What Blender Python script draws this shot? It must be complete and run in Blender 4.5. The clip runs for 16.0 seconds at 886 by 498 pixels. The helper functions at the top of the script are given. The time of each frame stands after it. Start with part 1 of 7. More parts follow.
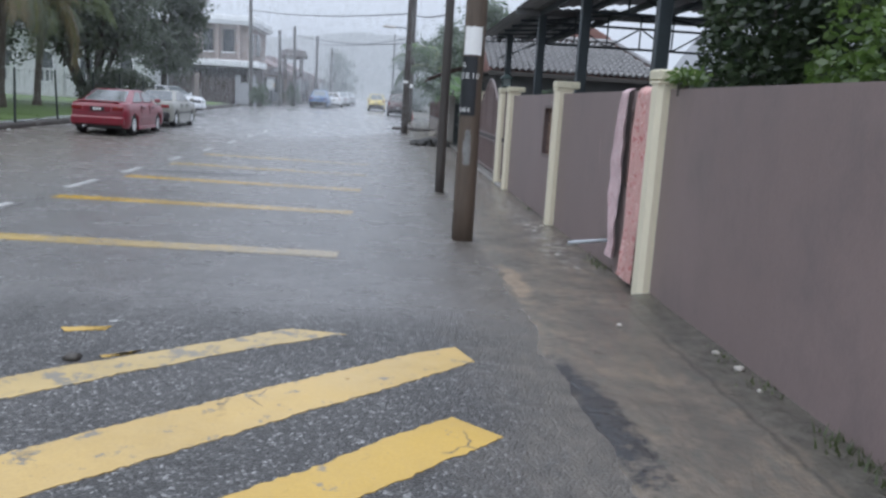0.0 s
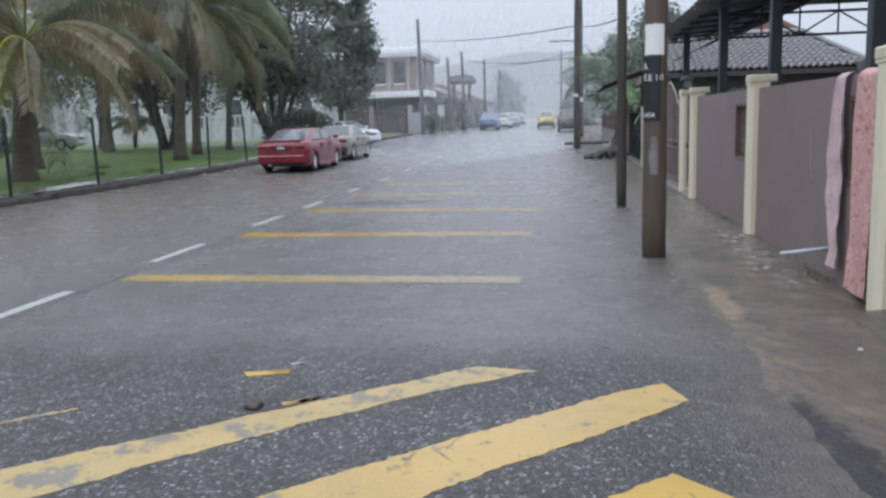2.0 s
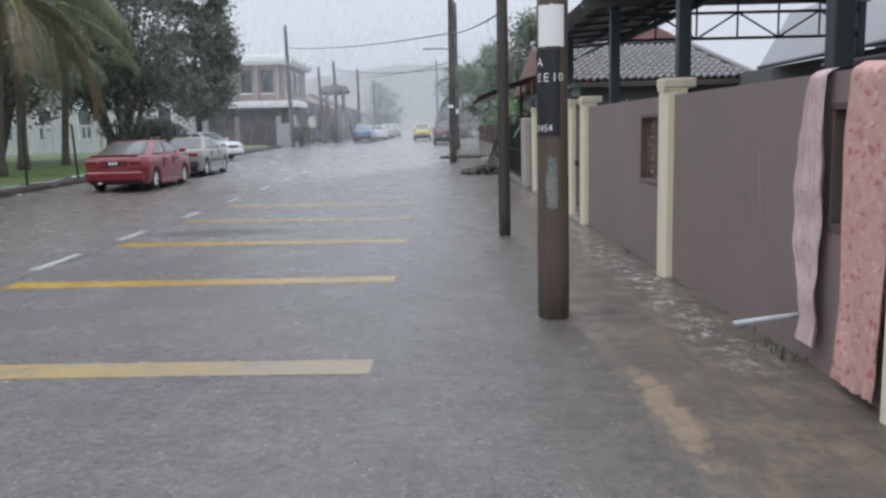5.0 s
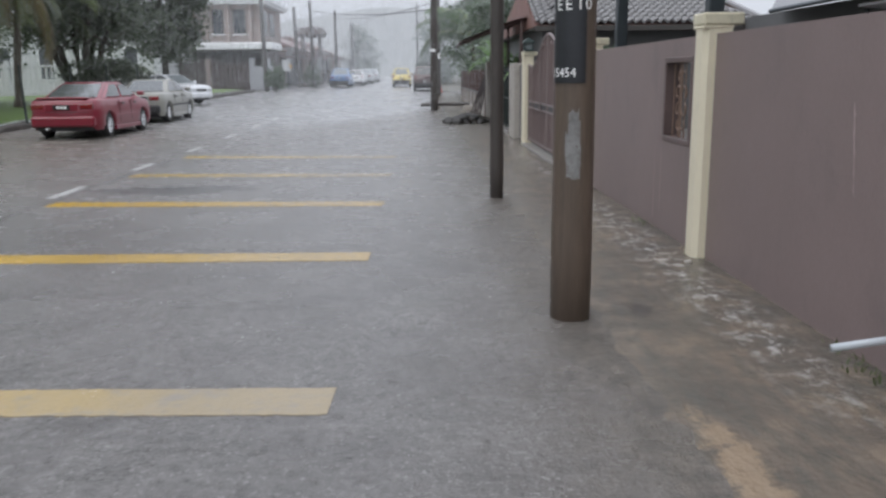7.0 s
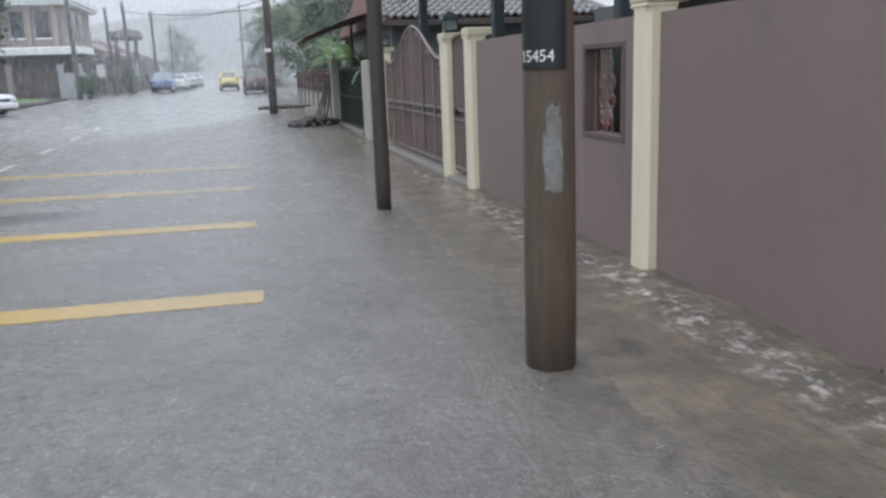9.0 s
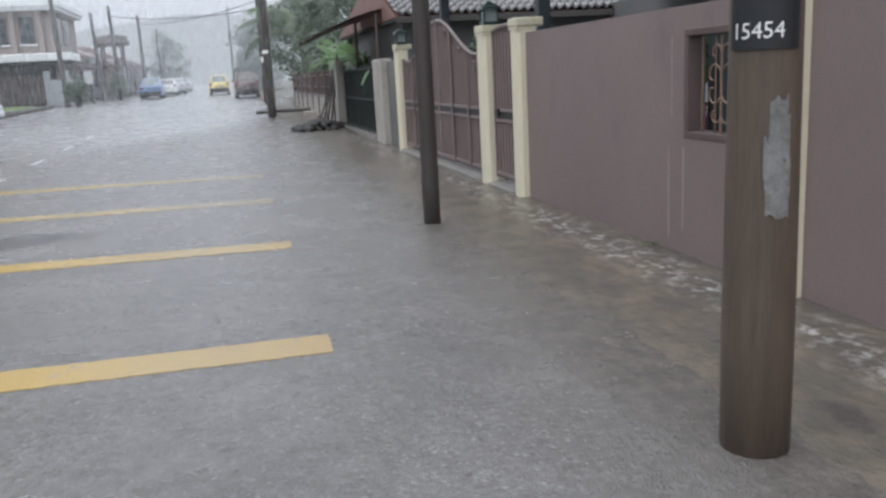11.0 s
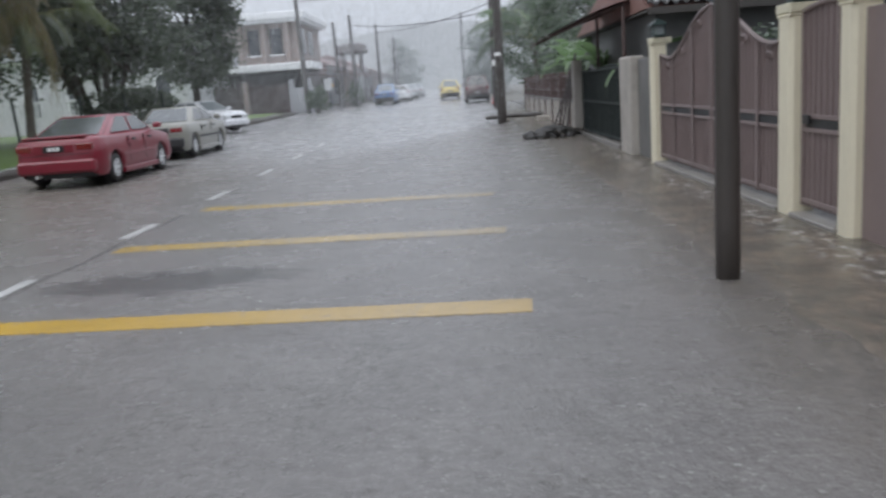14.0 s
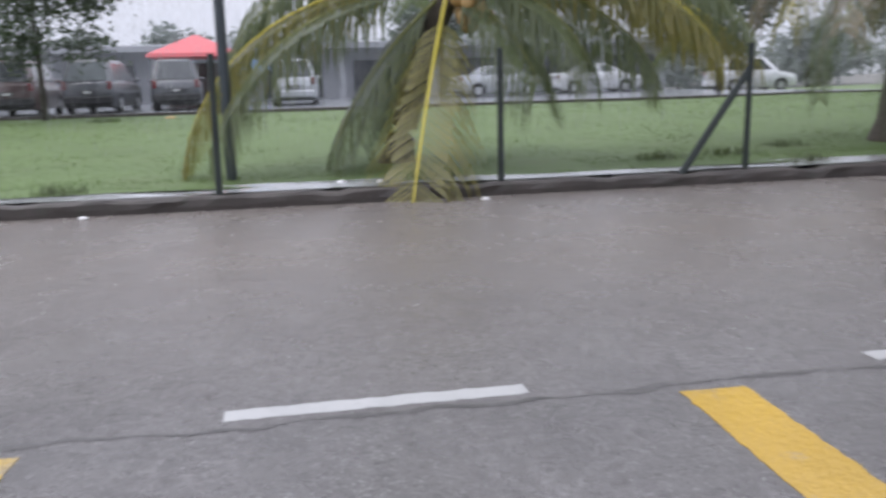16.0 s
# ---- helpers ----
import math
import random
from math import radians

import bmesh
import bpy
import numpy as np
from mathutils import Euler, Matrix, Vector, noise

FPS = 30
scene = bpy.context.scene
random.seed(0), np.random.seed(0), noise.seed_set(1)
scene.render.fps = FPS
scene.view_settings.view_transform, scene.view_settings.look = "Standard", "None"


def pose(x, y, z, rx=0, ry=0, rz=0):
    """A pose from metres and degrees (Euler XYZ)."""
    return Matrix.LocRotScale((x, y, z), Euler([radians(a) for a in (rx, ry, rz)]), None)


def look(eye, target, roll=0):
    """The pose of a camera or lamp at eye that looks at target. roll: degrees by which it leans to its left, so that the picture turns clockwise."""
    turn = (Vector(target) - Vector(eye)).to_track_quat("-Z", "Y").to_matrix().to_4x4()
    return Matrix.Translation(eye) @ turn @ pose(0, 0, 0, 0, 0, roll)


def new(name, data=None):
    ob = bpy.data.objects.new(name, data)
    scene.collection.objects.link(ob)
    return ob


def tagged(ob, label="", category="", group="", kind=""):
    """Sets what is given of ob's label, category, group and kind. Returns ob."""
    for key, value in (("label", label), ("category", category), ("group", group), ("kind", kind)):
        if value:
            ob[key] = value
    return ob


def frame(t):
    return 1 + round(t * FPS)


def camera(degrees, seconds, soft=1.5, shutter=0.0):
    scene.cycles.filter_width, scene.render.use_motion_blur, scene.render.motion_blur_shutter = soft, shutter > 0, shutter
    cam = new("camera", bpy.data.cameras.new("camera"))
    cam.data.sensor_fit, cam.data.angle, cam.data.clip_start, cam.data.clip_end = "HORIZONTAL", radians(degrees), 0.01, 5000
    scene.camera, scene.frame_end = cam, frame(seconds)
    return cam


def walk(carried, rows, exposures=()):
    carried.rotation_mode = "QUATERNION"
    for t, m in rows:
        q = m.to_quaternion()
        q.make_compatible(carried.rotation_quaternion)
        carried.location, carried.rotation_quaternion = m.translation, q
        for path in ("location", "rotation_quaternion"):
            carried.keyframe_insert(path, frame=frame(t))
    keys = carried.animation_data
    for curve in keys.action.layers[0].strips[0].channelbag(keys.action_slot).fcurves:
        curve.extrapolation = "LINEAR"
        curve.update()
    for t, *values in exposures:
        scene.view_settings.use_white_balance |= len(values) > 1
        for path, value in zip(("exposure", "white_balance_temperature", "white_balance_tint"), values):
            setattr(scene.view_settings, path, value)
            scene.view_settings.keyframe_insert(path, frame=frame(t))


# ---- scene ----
cam = camera(56.5, 16.0, soft=2.6, shutter=0.25)
PATH = [
    (0, (-0.36, -4.099, 1.676), (-0.218, -2.135, 1.329), 3.5),
    (0.5, (-0.38, -4.054, 1.675), (-0.287, -2.083, 1.344), 0.9),
    (1, (-0.45, -3.985, 1.66), (-0.518, -2.008, 1.365), -0.9),
    (1.5, (-0.477, -3.876, 1.667), (-0.71, -1.91, 1.383), -1.8),
    (2, (-0.447, -3.528, 1.629), (-0.731, -1.573, 1.32), -1.7),
    (2.5, (-0.425, -3.206, 1.616), (-0.629, -1.24, 1.309), -2.8),
    (3, (-0.478, -2.794, 1.648), (-0.623, -0.817, 1.383), -4.4),
    (3.5, (-0.429, -2.328, 1.635), (-0.562, -0.35, 1.376), -4.0),
    (4, (-0.387, -1.817, 1.614), (-0.445, 0.163, 1.342), -2.5),
    (4.2, (-0.385, -1.604, 1.625), (-0.392, 0.376, 1.347), -2.5),
    (6.5, (-0.289, 0.364, 1.635), (-0.302, 2.33, 1.27), -0.1),
    (7, (-0.396, 0.786, 1.613), (-0.34, 2.742, 1.198), -0.6),
    (7.5, (-0.418, 1.167, 1.617), (-0.189, 3.111, 1.209), -0.2),
    (8, (-0.472, 1.495, 1.582), (-0.09, 3.418, 1.187), -0.1),
    (8.5, (-0.693, 1.825, 1.531), (-0.215, 3.721, 1.114), -0.9),
    (9, (-0.893, 2.15, 1.563), (-0.448, 4.053, 1.14), -2.1),
    (9.5, (-0.988, 2.525, 1.536), (-0.58, 4.441, 1.133), -1.9),
    (12, (-1.413, 4.064, 1.533), (-0.909, 5.951, 1.101), -3.7),
    (12.5, (-1.359, 4.457, 1.504), (-1.019, 6.381, 1.076), -3.1),
    (13, (-1.381, 4.859, 1.502), (-1.231, 6.812, 1.098), -3.1),
    (13.5, (-1.376, 5.282, 1.501), (-1.283, 7.241, 1.109), -4.5),
    (14, (-1.278, 5.672, 1.518), (-1.335, 7.635, 1.137), -4.2),
    (14.5, (-1.323, 5.912, 1.487), (-1.887, 7.795, 1.118), -3.6),
    (15, (-1.519, 6.057, 1.553), (-2.742, 7.59, 1.161), -3.8),
    (15.5, (-1.546, 6.209, 1.54), (-3.283, 7.118, 1.146), -2.8),
    (16, (-1.641, 6.298, 1.514), (-3.572, 6.642, 1.124), -1.6),
]
walk(cam, [(t, look(eye, target, roll)) for t, eye, target, roll in PATH], exposures=[(0, 0.17, 6000, 9), (3.5, 0.12, 6200, 10), (7, 0.17, 6480, 10), (9, 0.31, 6320, 7.5), (12.5, 0.20, 6440, 9.5), (13.5, 0.05, 6420, 9.5), (14.5, 0.07, 6380, 10), (15.0, 0.2, 6380, 12), (15.5, 0.40, 6400, 14), (16, 0.26, 6350, 16)])

# The path ends here; exposures follow the phone's own metering.
# ---- world and light: heavy overcast, rain ----
world = bpy.data.worlds.new("overcast")
scene.world = world
world.use_nodes = True
wn, wl = world.node_tree.nodes, world.node_tree.links
wn.clear()
w_out = wn.new("ShaderNodeOutputWorld")
w_bg = wn.new("ShaderNodeBackground")
w_sky = wn.new("ShaderNodeTexSky")
w_sky.sky_type = "NISHITA"
w_sky.sun_disc = False
w_sky.sun_elevation, w_sky.sun_rotation = radians(62), radians(200)
w_sky.air_density, w_sky.dust_density = 1.0, 6.0
w_scale = wn.new("ShaderNodeVectorMath")
w_scale.operation = "SCALE"
w_scale.inputs["Scale"].default_value = 0.10
w_co = wn.new("ShaderNodeTexCoord")
w_sep = wn.new("ShaderNodeSeparateXYZ")
w_ramp = wn.new("ShaderNodeValToRGB")
w_ramp.color_ramp.elements[0].position = 0.0
w_ramp.color_ramp.elements[0].color = (0.63, 0.67, 0.75, 1)
w_ramp.color_ramp.elements[1].position = 1.0
w_ramp.color_ramp.elements[1].color = (1.70, 1.80, 2.0, 1)
w_el = w_ramp.color_ramp.elements.new(0.22)
w_el.color = (0.72, 0.755, 0.83, 1)
w_mix = wn.new("ShaderNodeMixRGB")
w_mix.inputs[0].default_value = 0.92
wl.new(w_sky.outputs[0], w_scale.inputs[0])
wl.new(w_co.outputs["Generated"], w_sep.inputs[0])
wl.new(w_sep.outputs[2], w_ramp.inputs[0])
wl.new(w_scale.outputs[0], w_mix.inputs[1])
wl.new(w_ramp.outputs[0], w_mix.inputs[2])
wl.new(w_mix.outputs[0], w_bg.inputs[0])
wl.new(w_bg.outputs[0], w_out.inputs[0])
w_bg.inputs[1].default_value = 1.0

sun = new("sun", bpy.data.lights.new("sun", "SUN"))
sun.data.energy, sun.data.angle, sun.data.color = 0.8, radians(60), (1.0, 0.97, 0.93)
sun.matrix_world = look((0, 0, 50), (6, 18, 0))

# ---- materials ----


def nodes_of(name):
    m = bpy.data.materials.new(name)
    m.use_nodes = True
    n, l = m.node_tree.nodes, m.node_tree.links
    return m, n, l, n["Principled BSDF"]


def noise_node(n, l, co, scale, detail=4.0, rough=0.6, stretch=None):
    t = n.new("ShaderNodeTexNoise")
    t.inputs["Scale"].default_value = scale
    t.inputs["Detail"].default_value = detail
    t.inputs["Roughness"].default_value = rough
    if stretch:
        mp = n.new("ShaderNodeMapping")
        mp.inputs["Scale"].default_value = stretch
        l.new(co, mp.inputs[0])
        l.new(mp.outputs[0], t.inputs["Vector"])
    else:
        l.new(co, t.inputs["Vector"])
    return t.outputs[0]


def ramp(n, l, fac, stops):
    r = n.new("ShaderNodeValToRGB")
    e = r.color_ramp.elements
    e[0].position, e[0].color = stops[0][0], (*stops[0][1], 1)
    e[1].position, e[1].color = stops[-1][0], (*stops[-1][1], 1)
    for p, c in stops[1:-1]:
        e.new(p).color = (*c, 1)
    l.new(fac, r.inputs[0])
    return r.outputs[0]


def mixc(n, l, fac, a, b):
    m = n.new("ShaderNodeMixRGB")
    for i, v in ((0, fac), (1, a), (2, b)):
        if isinstance(v, (int, float)):
            m.inputs[i].default_value = v
        elif isinstance(v, tuple):
            m.inputs[i].default_value = (*v, 1)
        else:
            l.new(v, m.inputs[i])
    return m.outputs[0]


def maths(n, l, op, a, b=0.0, clamp=False):
    m = n.new("ShaderNodeMath")
    m.operation = op
    m.use_clamp = clamp
    for i, v in ((0, a), (1, b)):
        if isinstance(v, (int, float)):
            m.inputs[i].default_value = v
        else:
            l.new(v, m.inputs[i])
    return m.outputs[0]


def grey(v):
    return (v, v, v)


def bump(n, l, bsdf, height, strength, dist=0.01, coat=False):
    b = n.new("ShaderNodeBump")
    b.inputs["Strength"].default_value = strength
    b.inputs["Distance"].default_value = dist
    l.new(height, b.inputs["Height"])
    l.new(b.outputs[0], bsdf.inputs["Normal"])
    if coat:
        l.new(b.outputs[0], bsdf.inputs["Coat Normal"])


def mat(name, col, rough=0.6, metal=0.0, big=1.5, fine=30.0, var=0.25, bmp=0.15, coat=0.0, stretch=None, stain=None, rnd=0.0, trans=0.0):
    """Painted, rendered, wooden or leafy surface: a base colour varied at two scales, fine relief, an optional stain."""
    m, n, l, b = nodes_of(name)
    co = n.new("ShaderNodeTexCoord").outputs["Object"]
    f1 = noise_node(n, l, co, big, 5, 0.65, stretch)
    f2 = noise_node(n, l, co, fine, 3, 0.6, stretch)
    lo, hi = tuple(c * (1 - var) for c in col), tuple(min(1, c * (1 + var)) for c in col)
    c = ramp(n, l, f1, [(0.3, lo), (0.7, hi)])
    c = mixc(n, l, 0.35, c, ramp(n, l, f2, [(0.3, lo), (0.7, hi)]))
    if stain:
        s = ramp(n, l, noise_node(n, l, co, big * 2.3, 6, 0.7, stretch), [(0.52, grey(0)), (0.72, grey(0.75))])
        c = mixc(n, l, s, c, stain)
    if rnd:
        oi = n.new("ShaderNodeObjectInfo").outputs["Random"]
        c = mixc(n, l, maths(n, l, "MULTIPLY", oi, rnd), c, tuple(x * 0.45 for x in col))
    l.new(c, b.inputs["Base Color"])
    b.inputs["Roughness"].default_value = rough
    b.inputs["Metallic"].default_value = metal
    b.inputs["Coat Weight"].default_value = coat
    b.inputs["Coat Roughness"].default_value = 0.12
    if trans:
        b.inputs["Transmission Weight"].default_value = trans
    if bmp:
        bump(n, l, b, f2, bmp)
    return m


def leaf_mat(name, a, c2, rough=0.32):
    m, n, l, b = nodes_of(name)
    r = n.new("ShaderNodeNewGeometry").outputs["Random Per Island"]
    co = n.new("ShaderNodeTexCoord").outputs["Object"]
    f = noise_node(n, l, co, 1.2, 3)
    c = mixc(n, l, r, a, c2)
    c = mixc(n, l, maths(n, l, "MULTIPLY", f, 0.5), c, tuple(x * 0.5 for x in a))
    l.new(c, b.inputs["Base Color"])
    b.inputs["Roughness"].default_value = rough
    # a film of rain on the leaf
    b.inputs["Coat Weight"].default_value = 0.65 if rough < 0.4 else 0.0
    b.inputs["Coat Roughness"].default_value = 0.22
    tr = n.new("ShaderNodeBsdfTranslucent")
    ms = n.new("ShaderNodeMixShader")
    ms.inputs[0].default_value = 0.5
    l.new(c, tr.inputs[0])
    l.new(b.outputs[0], ms.inputs[1])
    l.new(tr.outputs[0], ms.inputs[2])
    l.new(ms.outputs[0], n["Material Output"].inputs[0])
    return m


def road_mat():
    """Asphalt under a moving film of rain: coarse and merely wet near the junction, flooded with murky water beyond and at both edges."""
    m, n, l, b = nodes_of("wet_asphalt")
    co = n.new("ShaderNodeTexCoord").outputs["Object"]
    sep = n.new("ShaderNodeSeparateXYZ")
    l.new(co, sep.inputs[0])
    X, Y = sep.outputs[0], sep.outputs[1]
    wob = noise_node(n, l, co, 0.7, 5, 0.7)
    wob2 = noise_node(n, l, co, 2.6, 4, 0.7)
    vor = n.new("ShaderNodeTexVoronoi")
    vor.inputs["Scale"].default_value = 62
    l.new(co, vor.inputs["Vector"])
    stones = ramp(n, l, vor.outputs["Color"], [(0.32, (0.060, 0.058, 0.057)), (0.72, (0.092, 0.089, 0.088)), (0.80, (0.17, 0.167, 0.163)), (0.92, (0.34, 0.335, 0.33))])
    fine = noise_node(n, l, co, 140, 2)
    smooth = ramp(n, l, fine, [(0.3, (0.116, 0.110, 0.106)), (0.7, (0.190, 0.180, 0.175))])
    # the newer coarse surfacing ends at about y = 1.8
    edge = maths(n, l, "ADD", Y, maths(n, l, "MULTIPLY", wob2, 1.0))
    edge = maths(n, l, "SUBTRACT", edge, 2.15)
    flood = maths(n, l, "MULTIPLY", edge, 0.9, True)
    asphalt = mixc(n, l, maths(n, l, "MULTIPLY", flood, 0.74), stones, smooth)
    asphalt = mixc(n, l, ramp(n, l, noise_node(n, l, co, 0.8, 9, 0.78), [(0.53, grey(0)), (0.66, grey(0.5))]), asphalt, (0.075, 0.071, 0.067))
    big = ramp(n, l, noise_node(n, l, co, 1.1, 7, 0.75), [(0.35, grey(0.80)), (0.65, grey(1.12))])
    mul = n.new("ShaderNodeMixRGB")
    mul.blend_type = "MULTIPLY"
    mul.inputs[0].default_value = 1
    l.new(asphalt, mul.inputs[1])
    l.new(big, mul.inputs[2])
    mot = n.new("ShaderNodeMixRGB")
    mot.blend_type = "MULTIPLY"
    mot.inputs[0].default_value = 1
    l.new(mul.outputs[0], mot.inputs[1])
    l.new(ramp(n, l, noise_node(n, l, co, 13, 6, 0.75), [(0.36, grey(0.80)), (0.58, grey(1.08))]), mot.inputs[2])
    spots = n.new("ShaderNodeTexVoronoi")
    spots.inputs["Scale"].default_value = 12
    warp = n.new("ShaderNodeTexNoise")
    warp.inputs["Scale"].default_value = 14
    l.new(co, warp.inputs["Vector"])
    l.new(mixc(n, l, 0.06, co, warp.outputs["Color"]), spots.inputs["Vector"])
    sp = n.new("ShaderNodeMixRGB")
    sp.blend_type = "MULTIPLY"
    l.new(ramp(n, l, noise_node(n, l, co, 5.0, 5, 0.7), [(0.44, grey(0)), (0.62, grey(1))]), sp.inputs[0])
    l.new(mot.outputs[0], sp.inputs[1])
    l.new(ramp(n, l, spots.outputs["Distance"], [(0.08, grey(0.55)), (0.22, grey(1.0))]), sp.inputs[2])
    # a broken dark stretch beside the centre line
    px = maths(n, l, "MULTIPLY", maths(n, l, "ADD", X, 4.0), 1 / 1.25)
    py = maths(n, l, "MULTIPLY", maths(n, l, "SUBTRACT", Y, 12.85), 1 / 0.55)
    pd = maths(n, l, "ADD", maths(n, l, "MULTIPLY", px, px), maths(n, l, "MULTIPLY", py, py))
    pm = maths(n, l, "SUBTRACT", maths(n, l, "MULTIPLY", noise_node(n, l, co, 4.5, 9, 0.8, (0.6, 1.8, 1)), 5.2), maths(n, l, "ADD", pd, 1.7))
    pm = maths(n, l, "MULTIPLY", maths(n, l, "MULTIPLY", pm, 2.2, True), 0.85)
    sp2 = mixc(n, l, pm, sp.outputs[0], (0.066, 0.064, 0.064))
    # worn coarse surface before it
    qx = maths(n, l, "MULTIPLY", maths(n, l, "ADD", X, 4.1), 1 / 1.5)
    qy = maths(n, l, "MULTIPLY", maths(n, l, "SUBTRACT", Y, 9.2), 1 / 1.3)
    qd = maths(n, l, "ADD", maths(n, l, "MULTIPLY", qx, qx), maths(n, l, "MULTIPLY", qy, qy))
    qm = maths(n, l, "SUBTRACT", maths(n, l, "MULTIPLY", noise_node(n, l, co, 2.2, 9, 0.78), 4.6), maths(n, l, "ADD", qd, 1.35))
    sp2 = mixc(n, l, maths(n, l, "MULTIPLY", maths(n, l, "MULTIPLY", qm, 1.2, True), 0.45), sp2, (0.074, 0.070, 0.066))
    # murky silt tone, paled further ahead as sky sheen put into the colour
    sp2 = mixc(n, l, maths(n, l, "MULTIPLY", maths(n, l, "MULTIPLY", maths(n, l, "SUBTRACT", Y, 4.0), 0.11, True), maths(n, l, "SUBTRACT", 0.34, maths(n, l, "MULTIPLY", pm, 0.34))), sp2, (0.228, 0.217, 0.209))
    # muddy water: beyond the centre line, and towards the drain
    left = maths(n, l, "MULTIPLY", maths(n, l, "SUBTRACT", maths(n, l, "MULTIPLY", X, -1.0), 5.2), 0.28, True)
    right = maths(n, l, "MULTIPLY", maths(n, l, "ADD", X, maths(n, l, "MULTIPLY", wob2, 1.0)), 0.25, True)
    mud = maths(n, l, "MULTIPLY", maths(n, l, "MAXIMUM", left, right), flood, True)
    mud = maths(n, l, "MULTIPLY", mud, maths(n, l, "ADD", wob, 0.35), True)
    col = mixc(n, l, mud, sp2, (0.178, 0.157, 0.138))
    # the brown stream along the verge
    stream = maths(n, l, "ADD", X, maths(n, l, "MULTIPLY", maths(n, l, "SUBTRACT", noise_node(n, l, co, 1.6, 6, 0.7, (1, 0.5, 1)), 0.5), 1.5))
    stream = maths(n, l, "MULTIPLY", maths(n, l, "SUBTRACT", stream, 0.08), 1.6, True)
    churn = ramp(n, l, noise_node(n, l, co, 9, 6, 0.75, (1, 0.6, 1)), [(0.32, (0.076, 0.071, 0.064)), (0.5, (0.118, 0.107, 0.094)), (0.70, (0.168, 0.150, 0.127))])
    col = mixc(n, l, maths(n, l, "MULTIPLY", stream, 0.92), col, churn)
    # The far flood's bright sky reflection, painted into the base colour.
    far_sheen = maths(n, l, "SUBTRACT", Y, maths(n, l, "MULTIPLY", X, 2.5))
    far_sheen = maths(n, l, "ADD", far_sheen, maths(n, l, "MULTIPLY", wob, 7.0))
    far_sheen = maths(n, l, "MULTIPLY", maths(n, l, "SUBTRACT", far_sheen, 37.0), 0.25, True)
    far_sheen = maths(n, l, "MULTIPLY", far_sheen, maths(n, l, "MULTIPLY", maths(n, l, "SUBTRACT", Y, 22.0), 0.12, True))
    col = mixc(n, l, maths(n, l, "MULTIPLY", far_sheen, 0.8), col, (0.29, 0.29, 0.295))
    l.new(col, b.inputs["Base Color"])
    rip = noise_node(n, l, co, 7, 6, 0.7, (1, 0.6, 1))
    rip2 = noise_node(n, l, co, 24, 4, 0.7)
    drop = n.new("ShaderNodeTexVoronoi")
    drop.inputs["Scale"].default_value = 9
    l.new(co, drop.inputs["Vector"])
    rings = maths(n, l, "SINE", maths(n, l, "MULTIPLY", drop.outputs["Distance"], 46.0))
    rings = maths(n, l, "MULTIPLY", rings, ramp(n, l, drop.outputs["Distance"], [(0.08, grey(0.16)), (0.42, grey(0.0))]))
    hgt = maths(n, l, "ADD", maths(n, l, "MULTIPLY", rip, 1.0), maths(n, l, "MULTIPLY", rip2, 0.7))
    hgt = maths(n, l, "ADD", hgt, rings)
    hgt = maths(n, l, "MULTIPLY", hgt, maths(n, l, "ADD", maths(n, l, "MULTIPLY", stream, 0.55), 0.85))
    dry_h = maths(n, l, "MULTIPLY", vor.outputs["Distance"], -0.9)
    sel = mixc(n, l, flood, dry_h, hgt)
    bump(n, l, b, sel, 0.7, 0.022)
    rgh = ramp(n, l, noise_node(n, l, co, 1.3, 5, 0.7), [(0.35, grey(0.17)), (0.65, grey(0.32))])
    dry_r = ramp(n, l, wob2, [(0.35, grey(0.30)), (0.7, grey(0.55))])
    l.new(mixc(n, l, flood, dry_r, rgh), b.inputs["Roughness"])
    b.inputs["IOR"].default_value = 1.36
    return m


